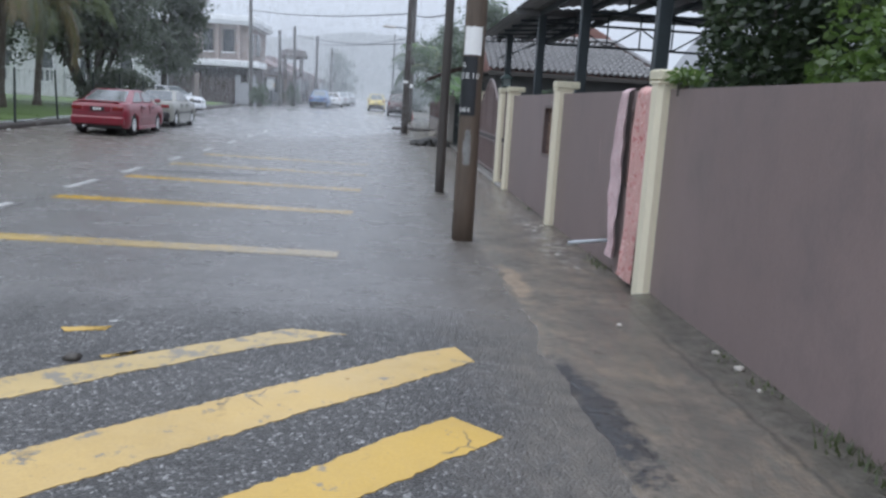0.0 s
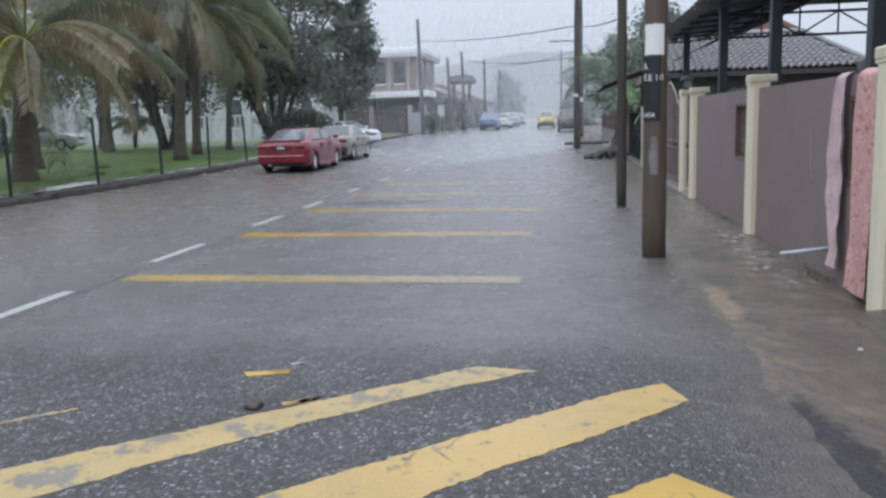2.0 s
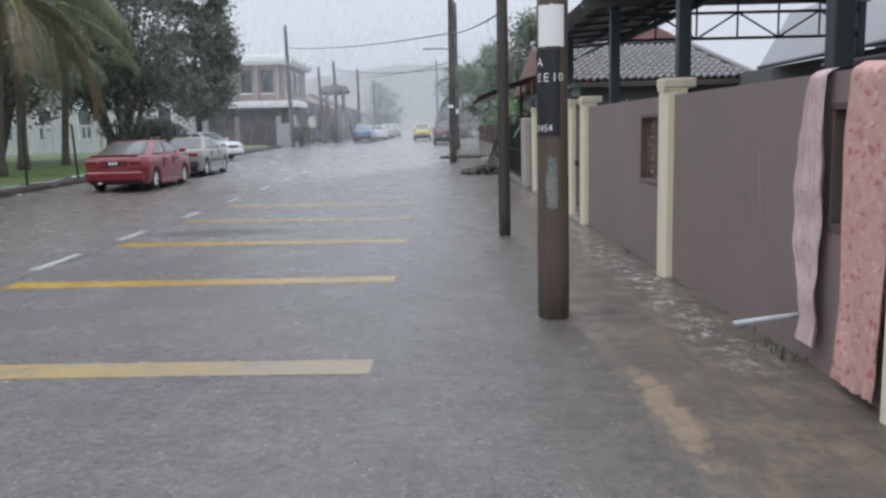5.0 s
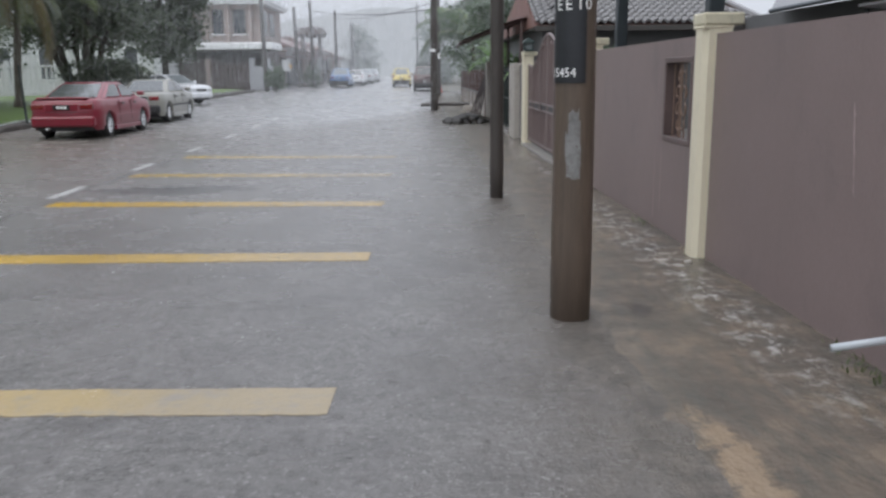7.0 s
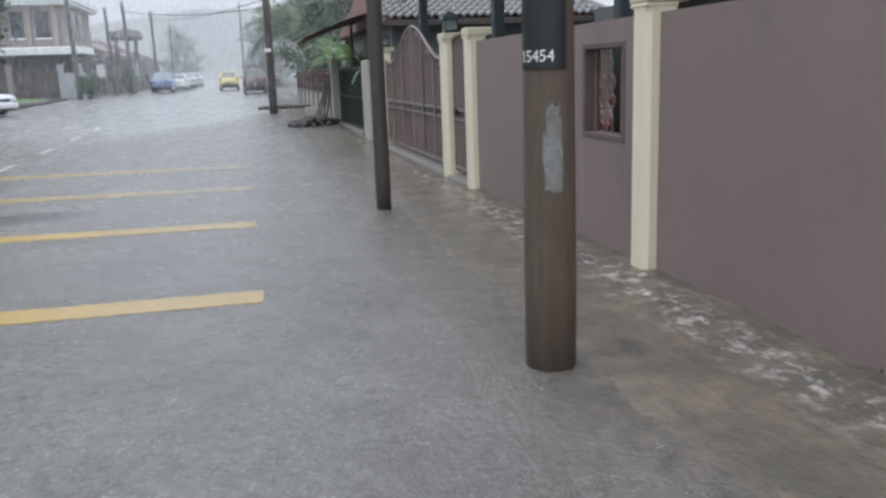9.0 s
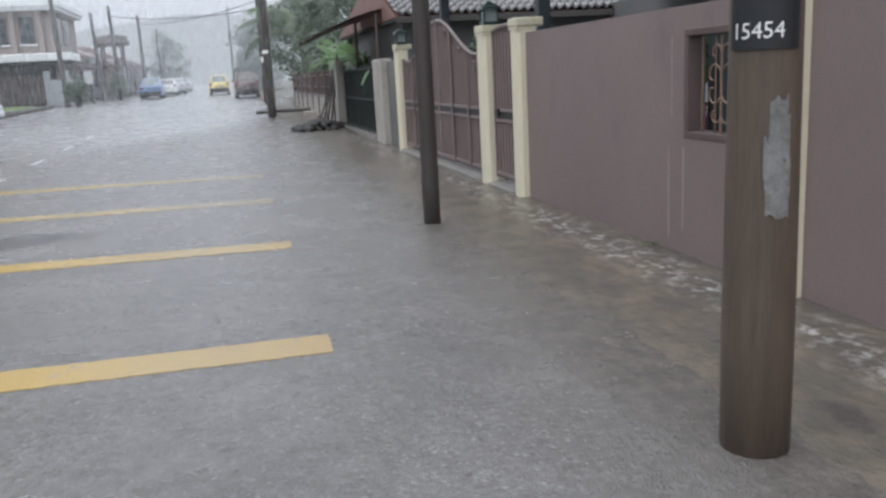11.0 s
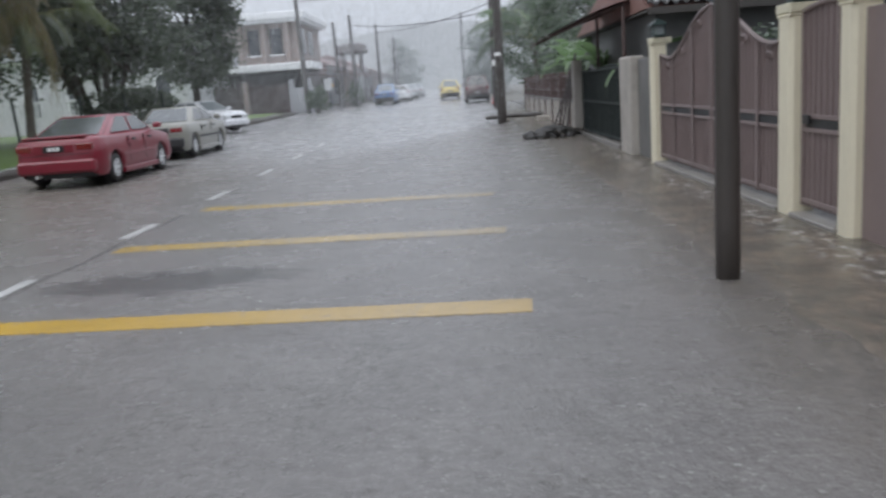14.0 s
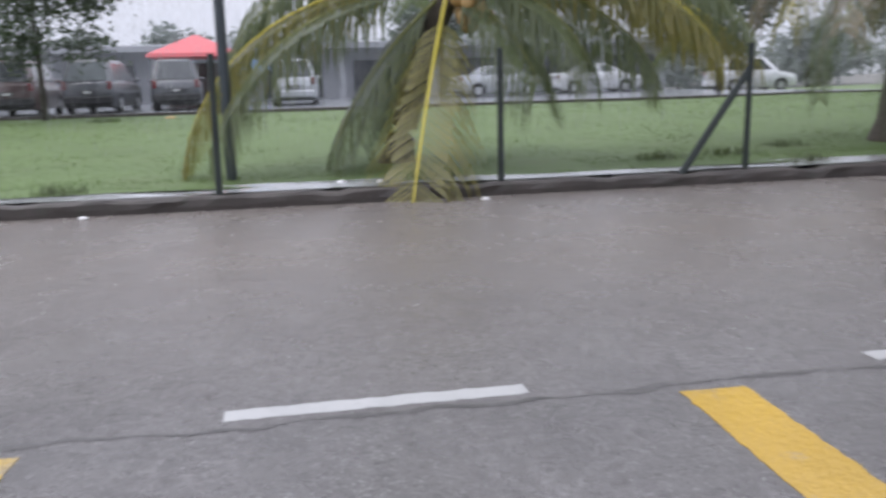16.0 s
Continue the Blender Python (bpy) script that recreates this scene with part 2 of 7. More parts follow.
def drain_mat():
    """Concrete verge under shallow brown running water, with froth along the wall."""
    m, n, l, b = nodes_of("muddy_verge")
    co = n.new("ShaderNodeTexCoord").outputs["Object"]
    a = noise_node(n, l, co, 1.6, 6, 0.7)
    s = noise_node(n, l, co, 9.0, 6, 0.75, (1, 0.35, 1))
    c = ramp(n, l, a, [(0.34, (0.095, 0.084, 0.071)), (0.5, (0.136, 0.114, 0.092)), (0.66, (0.198, 0.158, 0.117))])
    c = mixc(n, l, ramp(n, l, s, [(0.35, grey(0.6)), (0.58, grey(0))]), c, (0.082, 0.084, 0.074))
    sep = n.new("ShaderNodeSeparateXYZ")
    l.new(co, sep.inputs[0])
    soft_ = maths(n, l, "ADD", sep.outputs[0], maths(n, l, "MULTIPLY", noise_node(n, l, co, 3.0, 6, 0.75), 0.36))
    soft_ = maths(n, l, "MULTIPLY", maths(n, l, "SUBTRACT", soft_, 0.90), 14.0, True)
    churn = ramp(n, l, noise_node(n, l, co, 9, 6, 0.75, (1, 0.6, 1)), [(0.32, (0.060, 0.057, 0.052)), (0.5, (0.096, 0.088, 0.077)), (0.70, (0.145, 0.129, 0.109))])
    c = mixc(n, l, soft_, churn, c)
    # the slab's pale chipped lip
    lip = maths(n, l, "MULTIPLY", soft_, maths(n, l, "SUBTRACT", 1.0, maths(n, l, "MULTIPLY", maths(n, l, "SUBTRACT", sep.outputs[0], 0.72), 5.0, True)))
    lip = maths(n, l, "MULTIPLY", lip, ramp(n, l, noise_node(n, l, co, 2.3, 5, 0.7), [(0.42, grey(0)), (0.6, grey(0.7))]))
    c = mixc(n, l, lip, c, (0.20, 0.172, 0.138))

    def spot(cx, cy, rx, ry, lean):
        """A ragged long stain on the plan."""
        dy = maths(n, l, "SUBTRACT", sep.outputs[1], cy)
        dx = maths(n, l, "SUBTRACT", maths(n, l, "SUBTRACT", sep.outputs[0], cx), maths(n, l, "MULTIPLY", dy, lean))
        dx, dy = maths(n, l, "MULTIPLY", dx, 1 / rx), maths(n, l, "MULTIPLY", dy, 1 / ry)
        d = maths(n, l, "ADD", maths(n, l, "MULTIPLY", dx, dx), maths(n, l, "MULTIPLY", dy, dy))
        rag = maths(n, l, "MULTIPLY", noise_node(n, l, co, 6.5, 6, 0.72), 3.4)
        return maths(n, l, "MULTIPLY", maths(n, l, "SUBTRACT", maths(n, l, "SUBTRACT", rag, 0.75), d), 1.5, True)
    # washed sand, and a black asphalt repair
    c = mixc(n, l, maths(n, l, "MULTIPLY", spot(0.93, 3.7, 0.13, 0.9, 0.0), 0.6), c, (0.30, 0.22, 0.145))
    c = mixc(n, l, maths(n, l, "MULTIPLY", spot(0.90, 0.30, 0.17, 1.15, -0.06), 1.0), c, (0.035, 0.035, 0.037))
    c = mixc(n, l, maths(n, l, "MULTIPLY", spot(1.12, 6.2, 0.10, 0.22, 0.0), 0.8), c, (0.06, 0.056, 0.052))
    # rough mossy strip at the wall's foot, parted from the slab by a dark joint
    south = maths(n, l, "MULTIPLY", maths(n, l, "SUBTRACT", 3.3, sep.outputs[1]), 3.0, True)
    foot = maths(n, l, "ADD", sep.outputs[0], maths(n, l, "MULTIPLY", noise_node(n, l, co, 4.0, 6, 0.75), 0.16))
    strip = maths(n, l, "MULTIPLY", maths(n, l, "MULTIPLY", maths(n, l, "SUBTRACT", foot, 1.84), 12.0, True), south)
    moss = ramp(n, l, noise_node(n, l, co, 7.0, 7, 0.75), [(0.35, (0.050, 0.048, 0.040)), (0.55, (0.092, 0.086, 0.072)), (0.72, (0.15, 0.138, 0.118))])
    c = mixc(n, l, maths(n, l, "MULTIPLY", strip, 0.85), c, moss)
    joint = maths(n, l, "SUBTRACT", 1.0, maths(n, l, "MULTIPLY", maths(n, l, "ABSOLUTE", maths(n, l, "SUBTRACT", foot, 1.84)), 34.0), True)
    c = mixc(n, l, maths(n, l, "MULTIPLY", maths(n, l, "MULTIPLY", joint, south), 0.7), c, (0.045, 0.042, 0.036))
    near = maths(n, l, "SUBTRACT", 1.0, maths(n, l, "MULTIPLY", maths(n, l, "ABSOLUTE", maths(n, l, "SUBTRACT", sep.outputs[0], 1.72)), 3.0), True)
    runs = maths(n, l, "MULTIPLY", maths(n, l, "SUBTRACT", sep.outputs[1], 3.8), 0.6, True)
    f = ramp(n, l, noise_node(n, l, co, 8, 7, 0.75, (1, 0.7, 1)), [(0.50, grey(0)), (0.66, grey(0.7))])
    f = maths(n, l, "MULTIPLY", maths(n, l, "MULTIPLY", f, near), runs)
    c = mixc(n, l, f, c, (0.66, 0.64, 0.62))
    l.new(c, b.inputs["Base Color"])
    b.inputs["Roughness"].default_value = 0.24
    b.inputs["IOR"].default_value = 1.35
    h = maths(n, l, "ADD", noise_node(n, l, co, 9, 5, 0.65, (1, 0.5, 1)), maths(n, l, "MULTIPLY", noise_node(n, l, co, 40, 3), 0.3))
    bump(n, l, b, h, 0.85, 0.026)
    return m


def paint_mat(name, col, worn, wear_lo, wear_hi, silt=0.0, cracked=False, wear_scale=3.2):
    m, n, l, b = nodes_of(name)
    co = n.new("ShaderNodeTexCoord").outputs["Object"]
    a = noise_node(n, l, co, wear_scale, 10, 0.74)
    f = noise_node(n, l, co, 60, 3)
    c = ramp(n, l, noise_node(n, l, co, 1.1, 4), [(0.3, tuple(x * 0.72 for x in col)), (0.7, col)])
    c = mixc(n, l, 0.25, c, ramp(n, l, f, [(0.3, tuple(x * 0.7 for x in col)), (0.7, tuple(min(1, x * 1.15) for x in col))]))
    w = ramp(n, l, a, [(wear_lo, grey(0)), (wear_hi, grey(0.85))])
    c = mixc(n, l, w, c, worn)
    if cracked:
        v = n.new("ShaderNodeTexVoronoi")
        v.feature = "DISTANCE_TO_EDGE"
        v.inputs["Scale"].default_value = 1.5
        wv = n.new("ShaderNodeMixRGB")
        wv.inputs[0].default_value = 0.12
        l.new(co, wv.inputs[1])
        nz = n.new("ShaderNodeTexNoise")
        nz.inputs["Scale"].default_value = 9
        l.new(co, nz.inputs["Vector"])
        l.new(nz.outputs["Color"], wv.inputs[2])
        l.new(wv.outputs[0], v.inputs["Vector"])
        ck = ramp(n, l, v.outputs["Distance"], [(0.004, grey(0.85)), (0.016, grey(0))])
        ck = maths(n, l, "MULTIPLY", ck, ramp(n, l, noise_node(n, l, co, 1.7, 3), [(0.52, grey(0)), (0.60, grey(1))]))
        c = mixc(n, l, ck, c, (0.07, 0.06, 0.05))
    if silt:
        sx = n.new("ShaderNodeSeparateXYZ")
        l.new(co, sx.inputs[0])
        k = maths(n, l, "MULTIPLY", maths(n, l, "ADD", sx.outputs[0], 4.9), 0.32, True)
        k = maths(n, l, "MULTIPLY", k, maths(n, l, "ADD", noise_node(n, l, co, 2.2, 5), 0.3), True)
        k = maths(n, l, "ADD", k, maths(n, l, "MULTIPLY", maths(n, l, "ADD", sx.outputs[0], 2.3), 0.3, True), True)
        c = mixc(n, l, maths(n, l, "MULTIPLY", k, silt), c, (0.215, 0.187, 0.150))
    l.new(c, b.inputs["Base Color"])
    if silt:
        # under the same film of rippling water as the road
        l.new(ramp(n, l, noise_node(n, l, co, 1.3, 5, 0.7), [(0.35, grey(0.12)), (0.65, grey(0.28))]), b.inputs["Roughness"])
        bump(n, l, b, maths(n, l, "ADD", noise_node(n, l, co, 7, 6, 0.7, (1, 0.6, 1)), maths(n, l, "MULTIPLY", noise_node(n, l, co, 24, 4, 0.7), 0.7)), 0.7, 0.011)
    else:
        l.new(ramp(n, l, noise_node(n, l, co, 2.0, 4), [(0.3, grey(0.25)), (0.7, grey(0.5))]), b.inputs["Roughness"])
        bump(n, l, b, f, 0.3, 0.004)
    return m


M = {}
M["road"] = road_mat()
M["verge"] = drain_mat()
M["yellow"] = paint_mat("yellow_road_paint", (0.50, 0.32, 0.06), (0.17, 0.155, 0.13), 0.60, 0.64, 0.0, True, 4.5)
M["yellow_faint"] = paint_mat("faded_yellow_road_paint", (0.48, 0.33, 0.085), (0.20, 0.195, 0.19), 0.50, 0.66, 0.75)
M["yellow_silt"] = paint_mat("silted_yellow_road_paint", (0.50, 0.31, 0.034), (0.26, 0.22, 0.16), 0.57, 0.70, 0.5)
M["yellow_old"] = paint_mat("worn_yellow_road_paint", (0.49, 0.335, 0.115), (0.145, 0.14, 0.13), 0.575, 0.61, 0.0, True, 5.0)
M["yellow_worn"] = paint_mat("half_gone_yellow_road_paint", (0.45, 0.325, 0.13), (0.15, 0.145, 0.135), 0.515, 0.56, 0.0, False, 4.0)
M["white_line"] = paint_mat("white_road_paint", (0.44, 0.44, 0.43), (0.25, 0.25, 0.25), 0.54, 0.66)
M["wall"] = mat("mauve_wall_render", (0.220, 0.168, 0.161), 0.45, big=0.7, fine=55, var=0.13, bmp=0.14, stretch=(1, 1, 0.7), stain=(0.165, 0.133, 0.131))
M["cream"] = mat("cream_column_paint", (0.74, 0.68, 0.52), 0.5, big=1.3, fine=35, var=0.06, bmp=0.06, stretch=(1, 1, 0.4), stain=(0.60, 0.55, 0.42))
M["cap"] = mat("weathered_cream_cap", (0.60, 0.56, 0.42), 0.6, big=3.0, fine=30, var=0.12, bmp=0.15, stain=(0.40, 0.38, 0.28))
M["plaster"] = mat("weathered_plaster", (0.42, 0.39, 0.35), 0.7, big=1.4, var=0.2, stain=(0.22, 0.2, 0.17), stretch=(1, 1, 0.4))
M["drip_dark"] = mat("crack_shadow", (0.14, 0.111, 0.107), 0.7)
M["drip"] = mat("drip_stain", (0.33, 0.26, 0.25), 0.55, big=4, var=0.25, stretch=(1, 1, 0.2))
M["sill"] = mat("wet_sill_concrete", (0.24, 0.225, 0.205), 0.4, big=2.0, var=0.3, stain=(0.12, 0.11, 0.10))
M["plaster_dark"] = mat("rain_dark_plaster", (0.17, 0.165, 0.16), 0.55, big=1.1, var=0.25, stain=(0.08, 0.08, 0.075), stretch=(1, 1, 0.4))
M["brown_frame"] = mat("brown_painted_metal", (0.115, 0.080, 0.075), 0.42, big=3, var=0.2, bmp=0.05)
M["gate"] = mat("brown_gate_paint", (0.215, 0.165, 0.158), 0.4, big=2, var=0.15, bmp=0.05)
M["grille"] = mat("rusty_wrought_iron", (0.24, 0.16, 0.12), 0.5, 0.2, big=8, fine=60, var=0.3)
M["dark_gate"] = mat("dark_green_gate_paint", (0.026, 0.034, 0.032), 0.7, big=3, var=0.25)
M["steel"] = mat("dark_blue_grey_steel", (0.05, 0.062, 0.07), 0.45, 0.1, big=2, var=0.25)
M["roof_sheet"] = mat("grey_roof_sheet", (0.26, 0.265, 0.27), 0.5, 0.2, big=1, var=0.2)
M["pole"] = mat("wet_timber_pole", (0.105, 0.078, 0.058), 0.5, big=1.2, fine=14, var=0.35, bmp=0.5, stretch=(6, 6, 0.5), stain=(0.06, 0.047, 0.038))
M["pole2"] = mat("dark_wet_timber", (0.058, 0.05, 0.045), 0.42, big=1.2, fine=14, var=0.3, bmp=0.4, stretch=(6, 6, 0.5))
M["pole_far"] = mat("grey_timber_pole", (0.13, 0.125, 0.125), 0.6, big=1.0, var=0.2, stretch=(3, 3, 0.4))
M["black"] = mat("black_pole_paint", (0.018, 0.02, 0.024), 0.4, big=6, var=0.3)
M["white"] = mat("white_paint", (0.80, 0.80, 0.79), 0.4, big=4, var=0.06, bmp=0.03)
M["poster"] = mat("torn_paper_remains", (0.20, 0.20, 0.195), 0.6, big=9, fine=70, var=0.4, stain=(0.12, 0.10, 0.085))
M["pvc"] = mat("grey_white_plastic_pipe", (0.44, 0.48, 0.51), 0.35, big=5, var=0.08, bmp=0.02)
M["pale_sheet"] = mat("pale_wet_roof_sheet", (0.17, 0.175, 0.185), 0.35, 0.2, big=0.8, var=0.15, stretch=(1, 4, 1))
M["tile"] = mat("grey_roof_tile", (0.15, 0.145, 0.145), 0.2, coat=1.0, big=1.2, fine=25, var=0.22, bmp=0.2, rnd=0.3, stain=(0.13, 0.11, 0.105))
M["tile_red"] = mat("brown_red_roof_tile", (0.22, 0.12, 0.10), 0.55, big=1.5, var=0.25)
M["under_eave"] = mat("dark_soffit", (0.06, 0.055, 0.05), 0.7)
M["house_wall"] = mat("dim_house_wall", (0.14, 0.14, 0.14), 0.7, var=0.15)
M["maroon"] = mat("maroon_awning_sheet", (0.20, 0.085, 0.085), 0.5, big=2, var=0.2, stain=(0.30, 0.22, 0.2))
M["lantern"] = mat("dark_green_lantern_metal", (0.03, 0.05, 0.047), 0.35, 0.3)
M["lantern_glass"] = mat("dull_lantern_glass", (0.22, 0.25, 0.25), 0.2)
M["kerb"] = mat("mossy_dark_concrete", (0.055, 0.046, 0.04), 0.55, big=2.2, fine=30, var=0.4, bmp=0.5, stain=(0.045, 0.05, 0.035))
M["apron"] = mat("wet_pale_concrete", (0.36, 0.37, 0.37), 0.1, big=1.7, fine=20, var=0.3, bmp=0.2, stain=(0.10, 0.13, 0.06))
M["lawn"] = mat("lawn_soil", (0.092, 0.145, 0.039), 0.7, big=0.5, fine=12, var=0.18, bmp=0.25, stain=(0.10, 0.135, 0.045))
M["grass"] = leaf_mat("grass_blade", (0.10, 0.165, 0.040), (0.15, 0.212, 0.062), 0.5)
M["weed"] = leaf_mat("weed_leaf", (0.075, 0.105, 0.035), (0.125, 0.155, 0.06))
M["earth"] = mat("wet_earth", (0.12, 0.115, 0.10), 0.7, big=0.2, fine=4, var=0.3)
M["lot"] = mat("parking_asphalt", (0.20, 0.21, 0.22), 0.18, big=0.4, var=0.2, bmp=0.1)
M["palm_trunk"] = mat("ringed_palm_bark", (0.09, 0.074, 0.06), 0.75, big=2, fine=16, var=0.4, bmp=0.8, stretch=(1, 1, 4))
M["frond"] = leaf_mat("palm_leaflet", (0.145, 0.185, 0.085), (0.24, 0.275, 0.13))
# Darker, greyer leaflet copy; its shade is in the colour.
M["frond_dark"] = leaf_mat("shaded_palm_leaflet", (0.13, 0.155, 0.105), (0.21, 0.235, 0.155))
M["frond_yellow"] = leaf_mat("yellowing_palm_leaflet", (0.22, 0.215, 0.05), (0.36, 0.31, 0.08))
M["frond_brown"] = leaf_mat("dry_palm_leaflet", (0.21, 0.165, 0.09), (0.33, 0.265, 0.15))
M["rachis"] = mat("palm_rib", (0.20, 0.21, 0.06), 0.45, var=0.2)
M["rachis_yellow"] = mat("yellow_palm_rib", (0.55, 0.46, 0.05), 0.4, var=0.15)
M["coconut"] = mat("ripe_coconut_husk", (0.42, 0.27, 0.10), 0.5, big=6, var=0.3)
M["bark"] = mat("wet_bark", (0.07, 0.06, 0.05), 0.75, big=3, fine=20, var=0.35, bmp=0.7, stretch=(2, 2, 0.6))
M["leaf"] = leaf_mat("tree_leaf", (0.115, 0.14, 0.105), (0.175, 0.20, 0.15))
M["leaf_light"] = leaf_mat("young_leaf", (0.09, 0.16, 0.035), (0.17, 0.25, 0.07))
M["leaf_bush"] = leaf_mat("shrub_leaf", (0.058, 0.088, 0.045), (0.10, 0.135, 0.068))
# Leaf colour for far trees, with the distance haze mixed in.
M["leaf_far"] = leaf_mat("haze_paled_leaf", (0.24, 0.28, 0.25), (0.33, 0.37, 0.34))
M["leaf_mid"] = leaf_mat("roadside_leaf", (0.12, 0.165, 0.11), (0.19, 0.24, 0.165))
M["banana"] = leaf_mat("banana_leaf", (0.12, 0.21, 0.08), (0.22, 0.32, 0.16))
def print_mat(name, base, red, pale):
    """Wet printed cotton: blotchy flowers on a pale ground, with a fine weave."""
    m, n, l, b = nodes_of(name)
    co = n.new("ShaderNodeTexCoord").outputs["Object"]
    c = ramp(n, l, noise_node(n, l, co, 5, 4), [(0.35, tuple(x * 0.85 for x in base)), (0.65, base)])
    v = n.new("ShaderNodeTexVoronoi")
    v.inputs["Scale"].default_value = 13
    nz = n.new("ShaderNodeTexNoise")
    nz.inputs["Scale"].default_value = 22
    l.new(co, nz.inputs["Vector"])
    l.new(mixc(n, l, 0.09, co, nz.outputs["Color"]), v.inputs["Vector"])
    c = mixc(n, l, ramp(n, l, v.outputs["Distance"], [(0.16, grey(0.75)), (0.36, grey(0))]), c, red)
    c = mixc(n, l, ramp(n, l, noise_node(n, l, co, 17, 5, 0.7), [(0.54, grey(0)), (0.64, grey(0.7))]), c, pale)
    l.new(c, b.inputs["Base Color"])
    b.inputs["Roughness"].default_value = 0.8
    bump(n, l, b, noise_node(n, l, co, 90, 3), 0.3)
    return m


M["cloth"] = print_mat("pink_patterned_cloth", (0.60, 0.36, 0.33), (0.42, 0.11, 0.11), (0.72, 0.55, 0.52))
M["cloth2"] = mat("faded_mauve_cloth", (0.56, 0.43, 0.44), 0.85, big=10, fine=120, var=0.18, bmp=0.3, stain=(0.46, 0.24, 0.26))
M["tyre"] = mat("rubber", (0.022, 0.022, 0.023), 0.6, var=0.2)
M["rim"] = mat("alloy", (0.72, 0.73, 0.74), 0.35, 0.25, var=0.1)
M["glass"] = mat("dark_car_glass", (0.035, 0.042, 0.045), 0.08, var=0.2, bmp=0.0, coat=1.0)
# Car glass for distant cars, lightened in its colour to stand for haze.
M["glass_pale"] = mat("haze_paled_car_glass", (0.20, 0.22, 0.23), 0.2, var=0.2, bmp=0.0)
M["trim_black"] = mat("black_plastic_trim", (0.03, 0.03, 0.032), 0.5)
M["tail"] = mat("red_tail_lens", (0.17, 0.008, 0.010), 0.15, coat=1.0, bmp=0)
M["lamp_lens"] = mat("clear_headlamp_lens", (0.6, 0.62, 0.63), 0.12, coat=1.0, bmp=0)
M["plate"] = mat("number_plate_black", (0.02, 0.02, 0.022), 0.4)
M["car_red"] = mat("red_car_paint", (0.175, 0.010, 0.023), 0.35, coat=0.45, var=0.06, bmp=0.02)
M["car_olive"] = mat("grey_olive_car_paint", (0.24, 0.235, 0.205), 0.35, coat=0.7, var=0.08, bmp=0.02)
M["car_white"] = mat("white_car_paint", (0.70, 0.71, 0.73), 0.3, coat=0.8, var=0.05, bmp=0.02)
M["car_silver"] = mat("silver_car_paint", (0.48, 0.50, 0.52), 0.35, 0.2, coat=0.7, var=0.06, bmp=0.02)
M["car_dark"] = mat("dark_car_paint", (0.09, 0.095, 0.105), 0.35, coat=0.8, var=0.1, bmp=0.02)
M["car_blue"] = mat("blue_car_paint", (0.10, 0.20, 0.40), 0.35, coat=0.7, var=0.08, bmp=0.02)
M["car_yellow"] = mat("yellow_car_paint", (0.66, 0.54, 0.20), 0.35, coat=0.7, var=0.06, bmp=0.02)
M["car_maroon"] = mat("maroon_car_paint", (0.10, 0.062, 0.062), 0.35, coat=0.7, var=0.1, bmp=0.02)
M["pale_wall"] = mat("pale_rendered_wall", (0.54, 0.55, 0.56), 0.7, big=0.5, var=0.08, stretch=(1, 1, 0.3), stain=(0.5, 0.5, 0.5))
M["peach_wall"] = mat("beige_house_paint", (0.30, 0.25, 0.23), 0.7, big=0.4, var=0.1, stretch=(1, 1, 0.4))
M["grey_wall"] = mat("grey_house_paint", (0.36, 0.37, 0.39), 0.7, big=0.4, var=0.1)
M["fascia"] = mat("white_fascia", (0.80, 0.81, 0.82), 0.5, var=0.05)
M["dark_glass"] = mat("unlit_window_glass", (0.065, 0.07, 0.08), 0.15, var=0.25)
M["far_roof"] = mat("dull_red_far_roof", (0.22, 0.165, 0.16), 0.7, big=0.5, var=0.15)
M["far_brown"] = mat("grey_brown_gate_far", (0.080, 0.066, 0.064), 0.6, big=1, var=0.2)
M["tent_red"] = mat("red_canopy_fabric", (0.62, 0.13, 0.14), 0.6, big=1, var=0.1)
M["tarp_blue"] = mat("blue_tarpaulin", (0.10, 0.30, 0.62), 0.5, var=0.1)
M["sign_orange"] = mat("amber_warning_sign", (0.62, 0.40, 0.12), 0.5, var=0.1)
M["rubble"] = mat("wet_dark_rubbish", (0.045, 0.043, 0.04), 0.6, big=6, var=0.5, bmp=0.8)
M["cone_red"] = mat("faded_red_plastic", (0.55, 0.20, 0.20), 0.5, var=0.1)

# ---- geometry helpers ----
rng = random.Random(7)


def gz(x, y):
    """Height of the road: nearly level, rising gently ahead and towards the park's side."""
    return 0.0105 * max(0.0, min(y, 130.0) - 20) + 0.02 * min(6.5, max(0.0, -5.5 - x))


def mesh_of(bm, name, smooth=False):
    me = bpy.data.meshes.new(name)
    bm.to_mesh(me)
    bm.free()
    if smooth:
        for p in me.polygons:
            p.use_smooth = True
    return me


def part(name, bm, material, parent=None, label="", smooth=False):
    me = bm if isinstance(bm, bpy.types.Mesh) else mesh_of(bm, name, smooth)
    if not me.materials:
        me.materials.append(material)
    ob = new(name, me)
    ob.parent = parent
    if label:
        tagged(ob, label)
    return ob


def thing(name, x, y, z, label, category, group="", kind="", rz=0.0):
    ob = new(name)
    ob.empty_display_size = 0.2
    ob.matrix_basis = pose(x, y, z, 0, 0, rz)
    return tagged(ob, label, category, group, kind)


def raw(name, verts, faces, material, parent=None, label=""):
    me = bpy.data.meshes.new(name)
    me.from_pydata(verts, [], faces)
    me.materials.append(material)
    ob = new(name, me)
    ob.parent = parent
    if label:
        tagged(ob, label)
    return ob


